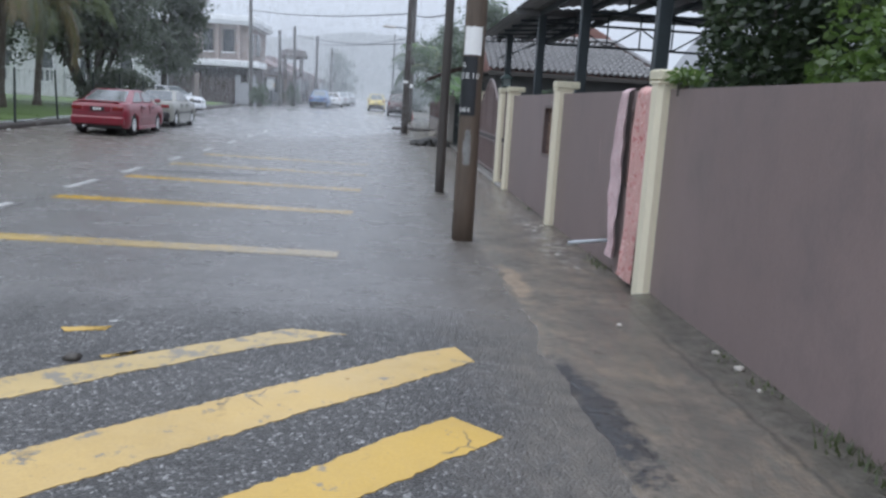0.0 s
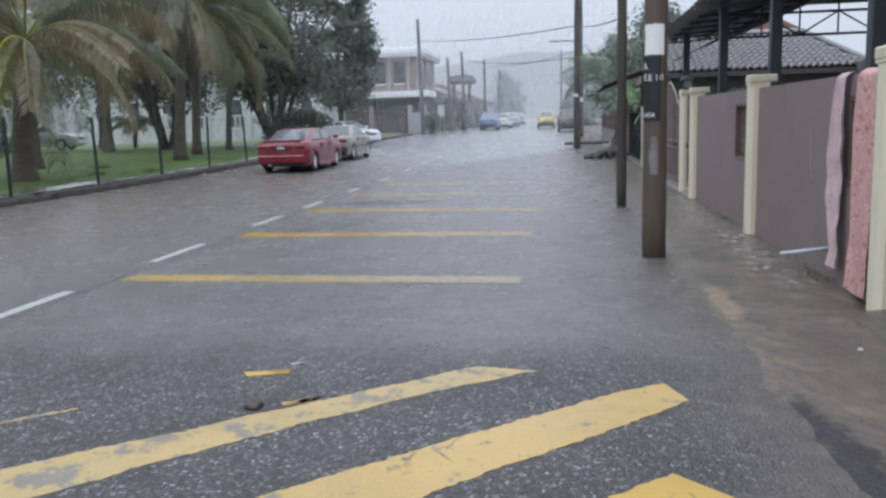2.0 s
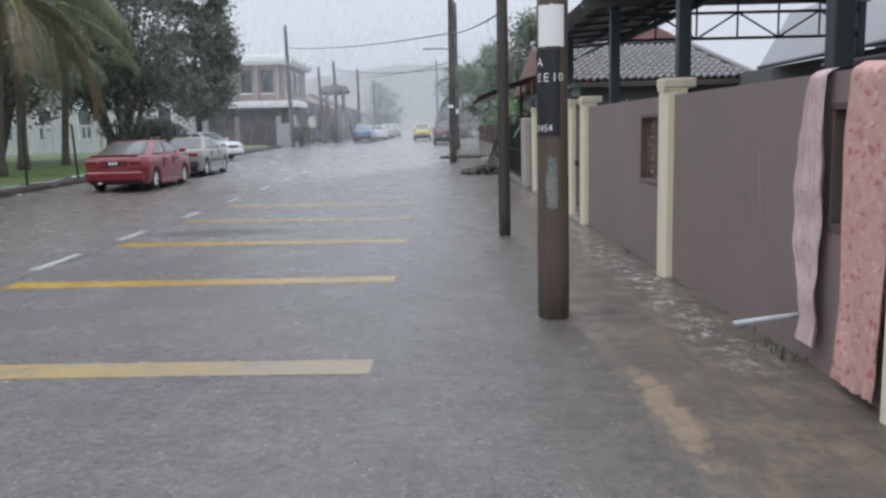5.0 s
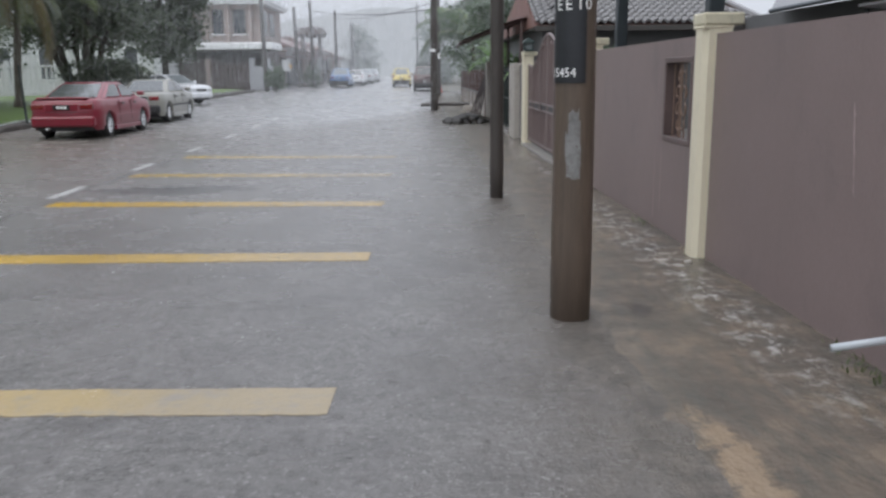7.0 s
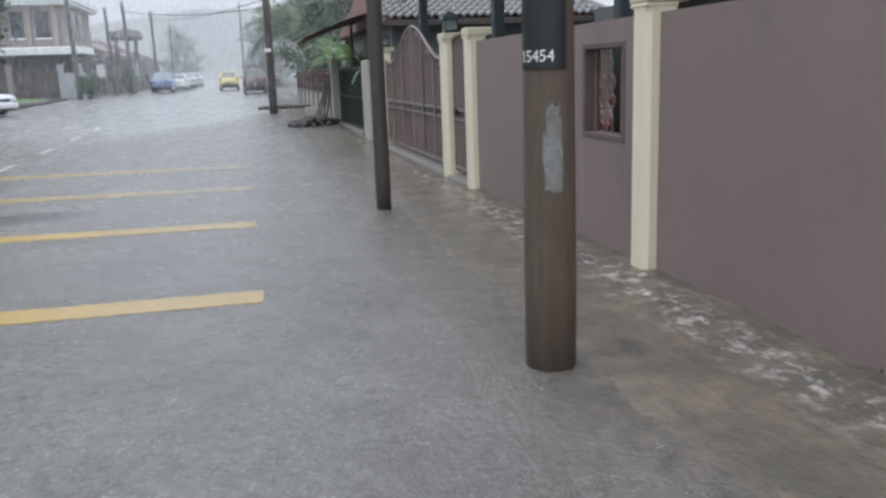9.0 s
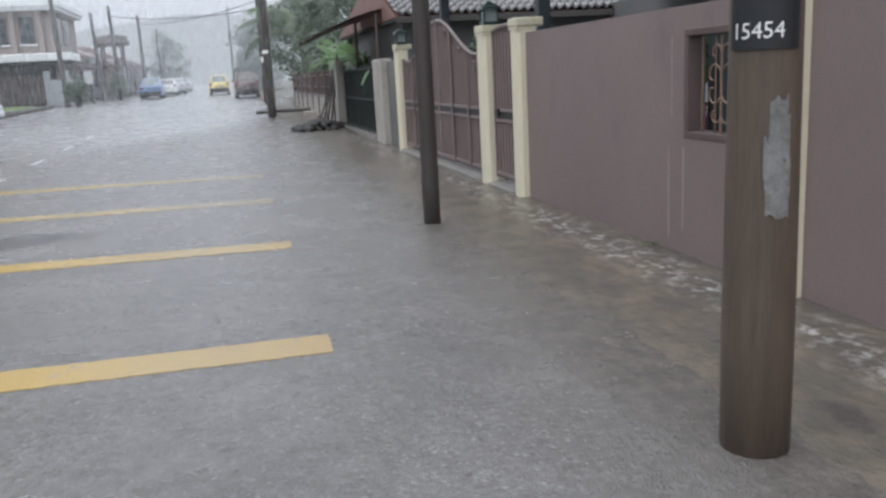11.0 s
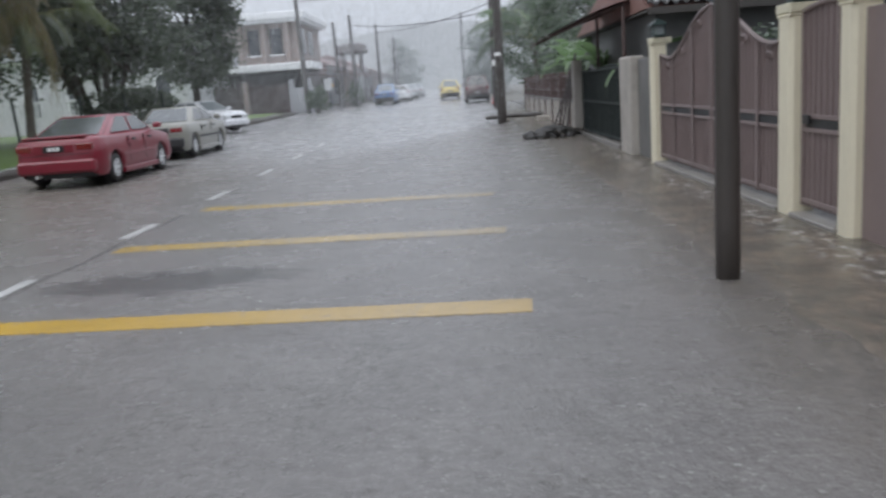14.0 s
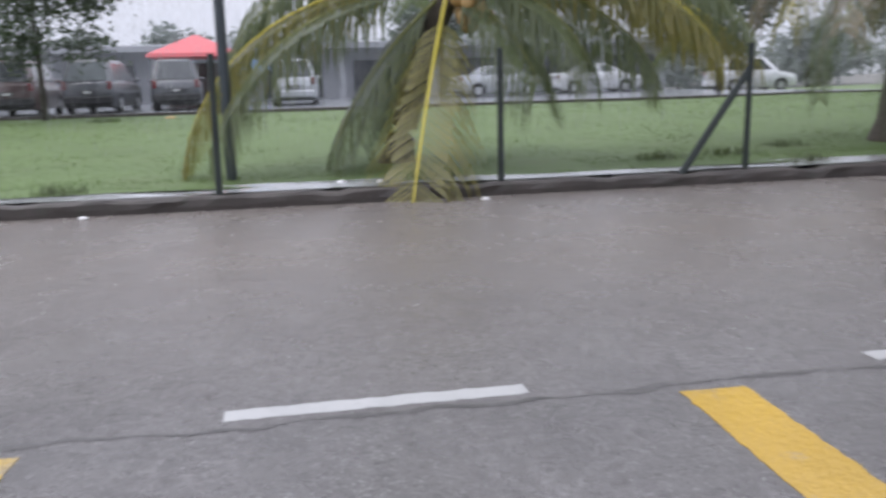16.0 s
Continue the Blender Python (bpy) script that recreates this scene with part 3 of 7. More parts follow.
def box(bm, x0, x1, y0, y1, z0, z1, bev=0.0, segs=1):
    r = bmesh.ops.create_cube(bm, size=1.0)
    vs = r["verts"]
    bmesh.ops.scale(bm, vec=(x1 - x0, y1 - y0, z1 - z0), verts=vs)
    bmesh.ops.translate(bm, vec=((x0 + x1) / 2, (y0 + y1) / 2, (z0 + z1) / 2), verts=vs)
    if bev > 0:
        es = list({e for v in vs for e in v.link_edges})
        bmesh.ops.bevel(bm, geom=es, offset=bev, segments=segs, affect="EDGES")
    return vs


def bx(x0, x1, y0, y1, z0, z1, bev=0.006):
    bm = bmesh.new()
    box(bm, x0, x1, y0, y1, z0, z1, bev)
    return bm


def tube(bm, pts, radii, n=8, cap=True):
    """A round bar through the points."""
    pts = [Vector(p) for p in pts]
    if isinstance(radii, (int, float)):
        radii = [radii] * len(pts)
    rings = []
    for i, p in enumerate(pts):
        d = (pts[min(i + 1, len(pts) - 1)] - pts[max(i - 1, 0)]).normalized()
        up = Vector((0, 0, 1)) if abs(d.z) < 0.95 else Vector((0, 1, 0))
        a = d.cross(up).normalized()
        b = a.cross(d).normalized()
        rings.append([bm.verts.new(p + (a * math.cos(6.28318 * k / n) + b * math.sin(6.28318 * k / n)) * radii[i]) for k in range(n)])
    for r, s in zip(rings, rings[1:]):
        for k in range(n):
            bm.faces.new((r[k], r[(k + 1) % n], s[(k + 1) % n], s[k]))
    if cap:
        bm.faces.new(rings[0][::-1])
        bm.faces.new(rings[-1])
    return rings


def tb(pts, radii, n=8):
    bm = bmesh.new()
    tube(bm, pts, radii, n)
    bmesh.ops.recalc_face_normals(bm, faces=bm.faces)
    return bm


def prism(bm, outline, axis, a0, a1):
    """Extrude a 2D outline along an axis ('x': outline in y,z; 'y': in x,z; 'z': in x,y)."""
    def at(p, a):
        return {"x": (a, p[0], p[1]), "y": (p[0], a, p[1]), "z": (p[0], p[1], a)}[axis]
    lo = [bm.verts.new(at(p, a0)) for p in outline]
    hi = [bm.verts.new(at(p, a1)) for p in outline]
    n = len(outline)
    bm.faces.new(lo[::-1])
    bm.faces.new(hi)
    for i in range(n):
        bm.faces.new((lo[i], lo[(i + 1) % n], hi[(i + 1) % n], hi[i]))
    bmesh.ops.recalc_face_normals(bm, faces=bm.faces)


def pr(outline, axis, a0, a1):
    bm = bmesh.new()
    prism(bm, outline, axis, a0, a1)
    return bm


# ---- ground ----
def sheet(name, xs, ys, height, material, label, kind="structure", category="ground", wobble=0.0):
    verts = []
    for y in ys:
        for i, x in enumerate(xs):
            q = x + (wobble * max(0.0, 1 - i / 6) * noise.noise((7.3, y * 0.9, 1.0)) + 0.3 * wobble * max(0.0, 1 - i / 6) * noise.noise((2.3, y * 4.0, 1.0)) if wobble else 0.0)
            verts.append((q, y, height(x, y)))
    w = len(xs)
    faces = [(j * w + i, j * w + i + 1, (j + 1) * w + i + 1, (j + 1) * w + i) for j in range(len(ys) - 1) for i in range(w - 1)]
    ob = raw(name, verts, faces, material)
    return tagged(ob, label, category, kind=kind)


def rangef(a, b, step):
    k = max(1, round((b - a) / step))
    return [a + (b - a) * i / k for i in range(k + 1)]


sheet("ground", [-2500, -300, -80, -40, -20, -12, 0, 20, 80, 300, 2500], [-300, -40, -10, 20, 40, 70, 130, 300, 2600], lambda x, y: gz(x, y) - 0.06, M["earth"], "wet earth reaching to the horizon")
ROAD_L = -11.72
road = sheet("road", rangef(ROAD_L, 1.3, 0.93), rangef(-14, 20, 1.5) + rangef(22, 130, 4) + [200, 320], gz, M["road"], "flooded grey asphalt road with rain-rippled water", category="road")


def verge_h(x, y):
    edge = -0.026 * max(0.0, min(1.0, (0.98 - x) / 0.45))
    rise = 0.05 * max(0.0, x - 1.55) / 0.5 if y < 3.2 else 0.0
    return gz(x, y) + 0.010 + edge + rise + 0.007 * noise.noise((x * 2.2, y * 1.6, 0)) + 0.004 * noise.noise((x * 9, y * 6, 0))


verge = sheet("pavement", [0.40, 0.50, 0.58, 0.66, 0.74, 0.82, 0.90, 0.99, 1.1, 1.25, 1.4, 1.55, 1.7, 1.85, 2.0, 2.16], rangef(-6, 24, 0.09), verge_h, M["verge"], "concrete verge under brown running water along the wall", category="pavement", wobble=0.14)
sheet("pavement_far", [0.70, 1.2, 1.8, 2.6], rangef(24, 60, 2), lambda x, y: gz(x, y) + 0.006, M["verge"], "flooded roadside verge before the far houses", category="pavement")
yard = sheet("yard", [2.2, 6, 14, 40], rangef(-8, 60, 6), lambda x, y: gz(0, y) + 0.02, M["plaster_dark"], "dark wet concrete yard behind the wall")


def drifted(x0, x1, y0, y1, seed, step=0.05):
    """A painted strip with slightly ragged edges, in the plan."""
    r = random.Random(seed)
    top = [(x, y1 + r.uniform(-0.007, 0.007)) for x in rangef(x0, x1, step)]
    low = [(x, y0 + r.uniform(-0.007, 0.007)) for x in rangef(x0, x1, step)]
    return top, low


def marking(name, x0, x1, y0, y1, turn, cx, cy, material, label, seed, z=0.004):
    """A road marking: a strip in its own frame, turned about (cx, cy)."""
    top, low = drifted(x0, x1, y0, y1, seed)
    c, s = math.cos(turn), math.sin(turn)
    verts, faces = [], []
    for (a, b), (d, e) in zip(top, low):
        for u, v in ((a, b), (d, e)):
            px, py = cx + u * c - v * s, cy + u * s + v * c
            verts.append((px, py, gz(px, py) + z))
    n = len(top)
    verts += [(x, y, h - 0.006) for x, y, h in verts]
    for i in range(n - 1):
        faces.append((2 * i, 2 * i + 1, 2 * i + 3, 2 * i + 2))
        faces.append((2 * i, 2 * i + 2, 2 * n + 2 * i + 2, 2 * n + 2 * i))
        faces.append((2 * i + 1, 2 * n + 2 * i + 1, 2 * n + 2 * i + 3, 2 * i + 3))
    ob = raw(name, verts, faces, material)
    return tagged(ob, label, "road marking", "yellow bars" if "yellow" in label else "centre line dashes", "structure")


for k, (yr, yl) in enumerate(((4.55, 4.72), (7.94, 8.10), (11.06, 11.39), (14.15, 14.55), (17.20, 17.70))):
    lab = "yellow transverse rumble bar seen through shallow water"
    marking("road_marking", -4.36, 0, 0, 0.345, math.atan2(yr - yl, 4.36), -0.86, yr, M["yellow_faint"] if k in (0, 3, 4) else M["yellow_silt"], lab, k)
diag = "worn diagonal yellow hatching bar on wet asphalt"


def slant(name, right_top, right_low, left_top, left_low, material, label, seed, bow_top=0.0, bow_low=0.0):
    """A worn diagonal bar between its two long edges, with a slanted end and chipped edges."""
    r = random.Random(seed)
    n = 110
    top = [Vector(right_top).lerp(Vector(left_top), i / n) for i in range(n + 1)]
    low = [Vector(right_low).lerp(Vector(left_low), i / n) for i in range(n + 1)]
    across = (low[n] - top[n]).normalized()
    verts, faces = [], []
    for i, (a, b) in enumerate(zip(top, low)):
        arc = math.sin(3.1416 * (i / n) ** 0.75)
        a, b = a + across * bow_top * arc, b + across * bow_low * arc
        a, b = a + across * (r.uniform(-0.008, 0.012) + 0.02 * noise.noise((a.x * 3, a.y * 3, seed))), b + across * (r.uniform(-0.012, 0.008) + 0.02 * noise.noise((b.x * 3, b.y * 3, seed + 5)))
        for p in (a, b):
            verts += [(p.x, p.y, gz(p.x, p.y) + 0.004), (p.x, p.y, gz(p.x, p.y) - 0.002)]
    for i in range(n):
        k = 4 * i
        faces += [(k, k + 2, k + 6, k + 4), (k, k + 4, k + 5, k + 1), (k + 2, k + 3, k + 7, k + 6)]
    return tagged(raw(name, verts, faces, material), label, "road marking", "yellow bars", "structure")


slant("road_marking", (0.04, 0.15), (0.30, -0.11), (-2.96, -2.80), (-2.70, -3.06), M["yellow"], diag, 11)
slant("road_marking", (0.16, 1.46), (0.28, 1.13), (-3.05, -1.48), (-2.75, -1.83), M["yellow_old"], diag, 12, -0.07)
slant("road_marking", (-1.00, 1.75), (-0.60, 1.66), (-3.60, -0.42), (-3.24, -0.79), M["yellow_worn"], diag, 13, 0.0, -0.11)
slant("road_marking", (-2.23, 1.63), (-2.25, 1.53), (-2.56, 1.56), (-2.50, 1.46), M["yellow"], "small remnant of yellow road paint", 14)
slant("road_marking", (-2.20, 1.80), (-2.20, 1.75), (-2.30, 1.76), (-2.29, 1.73), M["white_line"], "small pale remnant of road paint", 15)
slant("road_marking", (-1.87, 1.10), (-1.92, 1.03), (-2.10, 0.97), (-2.06, 0.92), M["yellow"], "small remnant of yellow road paint", 16)
slant("road_marking", (-3.30, 0.82), (-3.29, 0.79), (-4.05, 0.20), (-4.03, 0.17), M["yellow_worn"], "thin worn line of pale road paint", 17)
for k, (y, ln) in enumerate(((-0.9, 1.4), (2.85, 1.3), (5.9, 1.48), (9.32, 1.36), (12.1, 1.22), (15.5, 1.16), (19.1, 1.15), (22.7, 1.2), (26.3, 1.2), (29.9, 1.2))):
    marking("road_marking", 0, ln, -0.065, 0.065, radians(90), -5.45, y, M["white_line"], "white centre line dash on wet asphalt", 30 + k)


M["patch"] = mat("dark_wet_patch", (0.075, 0.071, 0.067), 0.35, big=3.5, fine=60, var=0.5, bmp=0.5, stain=(0.15, 0.143, 0.138))


def seam(points, width, label):
    """A broken dark crack with uneven width, lying on the road."""
    verts, faces = [], []
    pts = [Vector(p) for p in points]
    run = []
    for a, b in zip(pts, pts[1:]):
        k = max(2, int((b - a).length / 0.07))
        run += [a.lerp(b, i / k) for i in range(k)]
    for i, p in enumerate(run):
        d = (run[min(i + 1, len(run) - 1)] - run[max(i - 1, 0)]).normalized()
        side = Vector((-d.y, d.x))
        p = p + side * (0.10 * noise.noise((p.x * 1.1, p.y * 1.1, 3)) + 0.04 * noise.noise((p.x * 6, p.y * 6, 1)))
        w = max(0.003, width * (0.7 + 1.3 * noise.noise((p.x * 2.7, p.y * 2.7, 2)) + 0.7 * noise.noise((p.x * 9, p.y * 9, 5))))
        for q in (p - side * w, p + side * w):
            verts.append((q.x, q.y, gz(q.x, q.y) + 0.003))
        if i:
            faces.append((2 * i - 2, 2 * i - 1, 2 * i + 1, 2 * i))
    tagged(raw("road_seam", verts, faces, M["patch"]), label, "road repair", kind="structure")


seam([(-5.32, 3.0), (-5.30, 9.0), (-5.34, 17.5)], 0.032, "dark cracked seam along the road's centre")

# ---- right: boundary wall, columns, windows ----
WX0, WX1, WTOP = 2.10, 2.24, 1.92
HOLES = [(3.52, 4.34, 0.93, 1.74), (8.34, 9.2, 0.93, 1.75)]
wall = tagged(new("wall_east"), "mauve-brown rendered boundary wall with rain streaks", "wall", kind="structure")


def wall_run(y0, y1, holes):
    y = y0
    for a, b, lo, hi in holes:
        part("wall_panel", bx(WX0, WX1, y, a, -0.2, WTOP, 0.0), M["wall"], wall)
        part("wall_panel", bx(WX0, WX1, a, b, -0.2, lo, 0.0), M["wall"], wall)
        part("wall_panel", bx(WX0, WX1, a, b, hi, WTOP, 0.0), M["wall"], wall)
        y = b
    part("wall_panel", bx(WX0, WX1, y, y1, -0.2, WTOP, 0.0), M["wall"], wall)


wall_run(-9.0, 3.20, [])
wall_run(3.44, 7.78, HOLES[:1])
wall_run(8.02, 12.68, HOLES[1:])
# sunken crack and drip streaks on the render
for y, z0, z1, w in ((9.42, 0.1, 0.86, 0.02), (9.20, 0.2, 0.86, 0.018), (9.38, 1.1, 1.7, 0.016)):
    part("drip_streak", bx(WX0 - 0.0015, WX0 + 0.01, y, y + w, z0, z1, 0.0), M["drip"], wall, "pale drip streak down the render")

pts = [(WX0 + 0.001, 5.49 - 0.085 * i / 15 + 0.012 * noise.noise((i * 0.7, 3.0, 0)), 1.433 - 0.54 * i / 15) for i in range(16)]
part("crack", tb(pts, [0.0035 + 0.002 * (i % 3) for i in range(16)], 5), M["drip"], wall, "pale wavy crack in the render")
pts = [(WX0 + 0.002, 6.25 - 1.15 * i / 20, 1.02 - 0.03 * i / 20 + 0.02 * noise.noise((i * 0.5, 7.0, 0))) for i in range(21)]
part("crack", tb(pts, 0.0022, 5), M["drip_dark"], wall, "dark hairline crack in the render")


def column(y, top=1.96, sx=0.24, sy=0.25, x0=1.99, label="cream painted wall column with a moulded cap"):
    t = thing("wall_column", x0 + sx / 2, y, 0, label, "column", "wall columns")
    bm = bmesh.new()
    ch = 0.045
    o = [(-sx / 2 + ch, -sy / 2), (sx / 2, -sy / 2), (sx / 2, sy / 2), (-sx / 2 + ch, sy / 2), (-sx / 2, sy / 2 - ch), (-sx / 2, -sy / 2 + ch)]
    prism(bm, o, "z", -0.15, top)
    part("shaft", bm, M["cream"], t)
    part("neck", bx(-sx / 2 - 0.008, sx / 2 + 0.008, -sy / 2 - 0.008, sy / 2 + 0.008, top, top + 0.03, 0.008), M["cream"], t)
    part("cap", bx(-sx / 2 - 0.012, sx / 2 + 0.09, -sy / 2 - 0.02, sy / 2 + 0.02, top + 0.03, top + 0.13, 0.014), M["cap"], t, "cream cap slab greyed by rain")
    return t


for y, w in ((3.32, 0.25), (7.9, 0.25), (12.80, 0.26), (14.13, 0.32), (19.82, 0.25)):
    column(y, sy=w)


def wall_window(y0, y1, z0, z1, n):
    t = tagged(new("window_%d" % n), "brown framed wall opening with a scrolled iron grille", "window", kind="structure")
    f = 0.055
    xa, xb = WX0 - 0.008, WX1 + 0.01
    for a, b, c, d in ((y0, y1, z0, z0 + f), (y0, y1, z1 - f, z1), (y0, y0 + f, z0 + f, z1 - f), (y1 - f, y1, z0 + f, z1 - f)):
        part("window_frame", bx(xa, xb, a, b, c, d, 0.006), M["brown_frame"], t)
    gx = WX0 + 0.05
    for k in range(1, 5):
        y = y0 + (y1 - y0) * k / 5
        part("grille_bar", tb([(gx, y, z0 + f), (gx, y, z1 - f)], 0.007, 6), M["grille"], t)
    ym, zm = (y0 + y1) / 2, (z0 + z1) / 2

    def scroll(cy, cz, sgn, up, r=0.10):
        pts = []
        for i in range(22):
            a = i / 21 * 4.6
            q = r * (1 - i / 30)
            pts.append((gx - 0.008, cy + sgn * (r - q * math.cos(a)), cz + up * q * math.sin(a)))
        part("grille_scroll", tb(pts, 0.008, 6), M["grille"], t)
    for up, cz in ((1, zm + 0.06), (-1, zm - 0.06), (1, zm + 0.22), (-1, zm - 0.22)):
        for sgn in (1, -1):
            scroll(ym, cz, sgn, up, 0.075 if abs(cz - zm) > 0.1 else 0.10)
    part("grille_bar", tb([(gx - 0.008, ym, z0 + f), (gx - 0.008, ym, z1 - f)], 0.011, 6), M["grille"], t)
    return t


wall_window(*HOLES[0][:2], *HOLES[0][2:], 1)
wall_window(*HOLES[1][:2], *HOLES[1][2:], 2)

# ---- gates ----


def picket_leaf(parent, y0, y1, base, top_of, name="gate_leaf", x=2.12, material="gate", mid=0.98, step=0.115):
    """A sheeted gate leaf with pressed vertical ribs, rails and a curved top bar."""
    ys = rangef(y0 + 0.03, y1 - 0.03, step)
    outline = [(ys[0], base)] + [(ys[-1], base)] + [(y, top_of(y)) for y in reversed(ys)]
    leaf = part(name, pr(outline, "x", x + 0.012, x + 0.02), M[material], parent)
    for y in ys:
        part("picket", bx(x - 0.004, x + 0.012, y - 0.011, y + 0.011, base, top_of(y) - 0.02, 0.002), M[material], leaf)
    for z, h in ((base + 0.03, 0.05), (mid, 0.045), (mid - 0.13, 0.04)):
        part("rail", bx(x - 0.016, x - 0.004, y0, y1, z, z + h, 0.004), M[material], leaf)
    # A solid black strip gives the shade of a gap between the rails.
    part("gap_strip", bx(x - 0.006, x + 0.013, y0 + 0.08, y1 - 0.08, mid - 0.085, mid - 0.005, 0.0), M["trim_black"], leaf, "black strip standing for the shaded gap between the rails")
    part("top_bar", tb([(x - 0.002, y, top_of(y)) for y in ys], 0.026, 8), M[material], leaf)
    for y in (y0 + 0.02, y1 - 0.02):
        part("stile", bx(x - 0.018, x + 0.022, y - 0.02, y + 0.02, base, top_of(min(max(y, ys[0]), ys[-1])), 0.004), M[material], leaf)
    return leaf


def arch_top(y):
    m = 16.9
    u = min(1.0, abs(y - m) / 2.65)
    return 1.74 + 0.60 * (0.5 + 0.5 * math.cos(math.pi * min(1.0, u * 1.22))) ** 0.9 + 0.05 * max(0.0, u - 0.85) / 0.15


gate = thing("driveway_gate", 2.12, 16.9, 0, "brown sheeted double gate with an arched scrolled top", "gate")
g_in = Matrix.Translation((-2.12, -16.9, 0))
for a, b in ((14.30, 16.89), (16.91, 19.67)):
    lf = picket_leaf(gate, a, b, 0.12, arch_top)
    lf.matrix_parent_inverse = g_in
    for y in rangef(a + 0.5, b - 0.5, 0.85):
        for s in (1, -1):
            pts = [(2.10, y + s * (0.02 + 0.09 * (1 - i / 12) * math.cos(i * 0.42)), arch_top(y) - 0.16 + 0.09 * (1 - i / 14) * math.sin(i * 0.42)) for i in range(12)]
            part("scroll", tb(pts, 0.013, 6), M["gate"], lf)
    for y in (a + 0.85, b - 0.85):
        part("rib", bx(2.085, 2.10, y - 0.03, y + 0.03, 0.12, arch_top(y) - 0.03, 0.004), M["gate"], lf)
tagged(part("gate_sill", bx(1.98, 2.3, 14.30, 19.68, -0.1, 0.06, 0.01), M["sill"]), "wet concrete sill under the gate", "sill", kind="structure")
small = thing("side_gate", 2.12, 13.42, 0, "narrow brown sheeted pedestrian gate", "gate")
lf = picket_leaf(small, 12.94, 13.96, 0.12, lambda y: 2.0 + 0.05 * math.sin((y - 12.9) * 3.1))
lf.matrix_parent_inverse = Matrix.Translation((-2.12, -13.42, 0))
part("latch", bx(2.07, 2.1, 13.72, 13.86, 0.93, 1.02, 0.006), M["trim_black"], lf)
tagged(part("gate_sill", bx(1.98, 2.3, 12.94, 13.96, -0.1, 0.05, 0.01), M["sill"]), "wet concrete sill under the side gate", "sill", kind="structure")


def lantern(y):
    t = thing("gate_lantern", 2.11, y, 2.09, "dark green metal lantern standing on the column cap", "lantern", "gate lanterns")
    part("base", bx(-0.10, 0.10, -0.10, 0.10, 0, 0.04, 0.008), M["lantern"], t)
    part("glass", pr([(-0.085, -0.085), (0.085, -0.085), (0.085, 0.085), (-0.085, 0.085)], "z", 0.04, 0.19), M["lantern_glass"], t)
    for a in (-1, 1):
        for b in (-1, 1):
            part("corner_bar", bx(a * 0.09 - 0.01, a * 0.09 + 0.01, b * 0.09 - 0.01, b * 0.09 + 0.01, 0.04, 0.2, 0.002), M["lantern"], t)
    bm = bmesh.new()
    tube(bm, [(0, 0, 0.19), (0, 0, 0.22), (0, 0, 0.27), (0, 0, 0.30)], [0.19, 0.17, 0.07, 0.02], 4)
    bmesh.ops.rotate(bm, matrix=Matrix.Rotation(radians(45), 3, "Z"), verts=bm.verts)
    part("hood", bm, M["lantern"], t)


lantern(14.05)
lantern(19.75)

# ---- neighbour's front ----
tagged(part("wall_neighbour", bx(2.13, 2.28, 19.96, 21.45, -0.2, 1.80, 0.01), M["plaster_dark"]), "rain-darkened plaster wall beside the neighbour's gate", "wall", kind="structure")
tagged(part("gate_pier", bx(1.98, 2.24, 21.45, 22.45, -0.2, 1.86, 0.02), M["plaster"]), "weathered plaster gate pier", "gate pier", "neighbour gate piers")
tagged(part("gate_pier", bx(1.86, 2.10, 28.1, 28.42, -0.2, 2.0, 0.02), M["plaster"]), "weathered plaster gate pier", "gate pier", "neighbour gate piers")
ng = thing("dark_gate", 2.1, 25.4, 0, "dark green steel gate with vertical bars", "gate")
ng_in = Matrix.Translation((-2.1, -25.4, 0))


def ngp(name, bm, parent=None):
    ob = part(name, bm, M["dark_gate"], parent or ng)
    ob.matrix_parent_inverse = ng_in


for y in rangef(22.55, 28.05, 0.13):
    ngp("gate_bar", bx(2.09, 2.11, y - 0.012, y + 0.012, 0.16, 1.72 + 0.06 * math.sin((y - 22.85) * 1.2), 0.0))
for z in (0.18, 0.92, 1.66):
    ngp("rail", bx(2.07, 2.12, 22.47, 28.08, z, z + 0.05, 0.0))
ngp("panel", bx(2.115, 2.125, 22.5, 28.05, 0.2, 1.68, 0.0))
for y in (24.1, 25.4, 26.8):
    ngp("stile", bx(2.06, 2.12, y - 0.03, y + 0.03, 0.15, 1.75, 0.0))
tagged(part("gate_sill", bx(1.95, 2.3, 22.5, 28.1, -0.1, 0.14, 0.01), M["sill"]), "wet concrete sill under the dark gate", "sill", kind="structure")
low = thing("low_fence", 2.0, 36, 0, "low weathered plaster wall with posts and mesh panels", "fence")
low_in = Matrix.Translation((-2.0, -36, 0))


def lowp(name, bm, m):
    ob = part(name, bm, M[m], low)
    ob.matrix_parent_inverse = low_in


lowp("plinth", bx(1.95, 2.1, 28.42, 45, -0.1, 0.88, 0.01), "plaster")
lowp("coping", bx(1.92, 2.13, 28.42, 45, 0.88, 0.95, 0.01), "plaster_dark")
for y in rangef(29.6, 45, 2.2):
    lowp("post", bx(1.91, 2.14, y - 0.09, y + 0.09, 0.0, 1.75, 0.01), "brown_frame")
for z in (1.2, 1.6):
    lowp("rail", bx(2.0, 2.03, 28.5, 45, z, z + 0.05, 0.0), "brown_frame")
for y in rangef(28.6, 45, 0.24):
    lowp("upright", bx(2.005, 2.025, y - 0.012, y + 0.012, 0.95, 1.62, 0.0), "brown_frame")

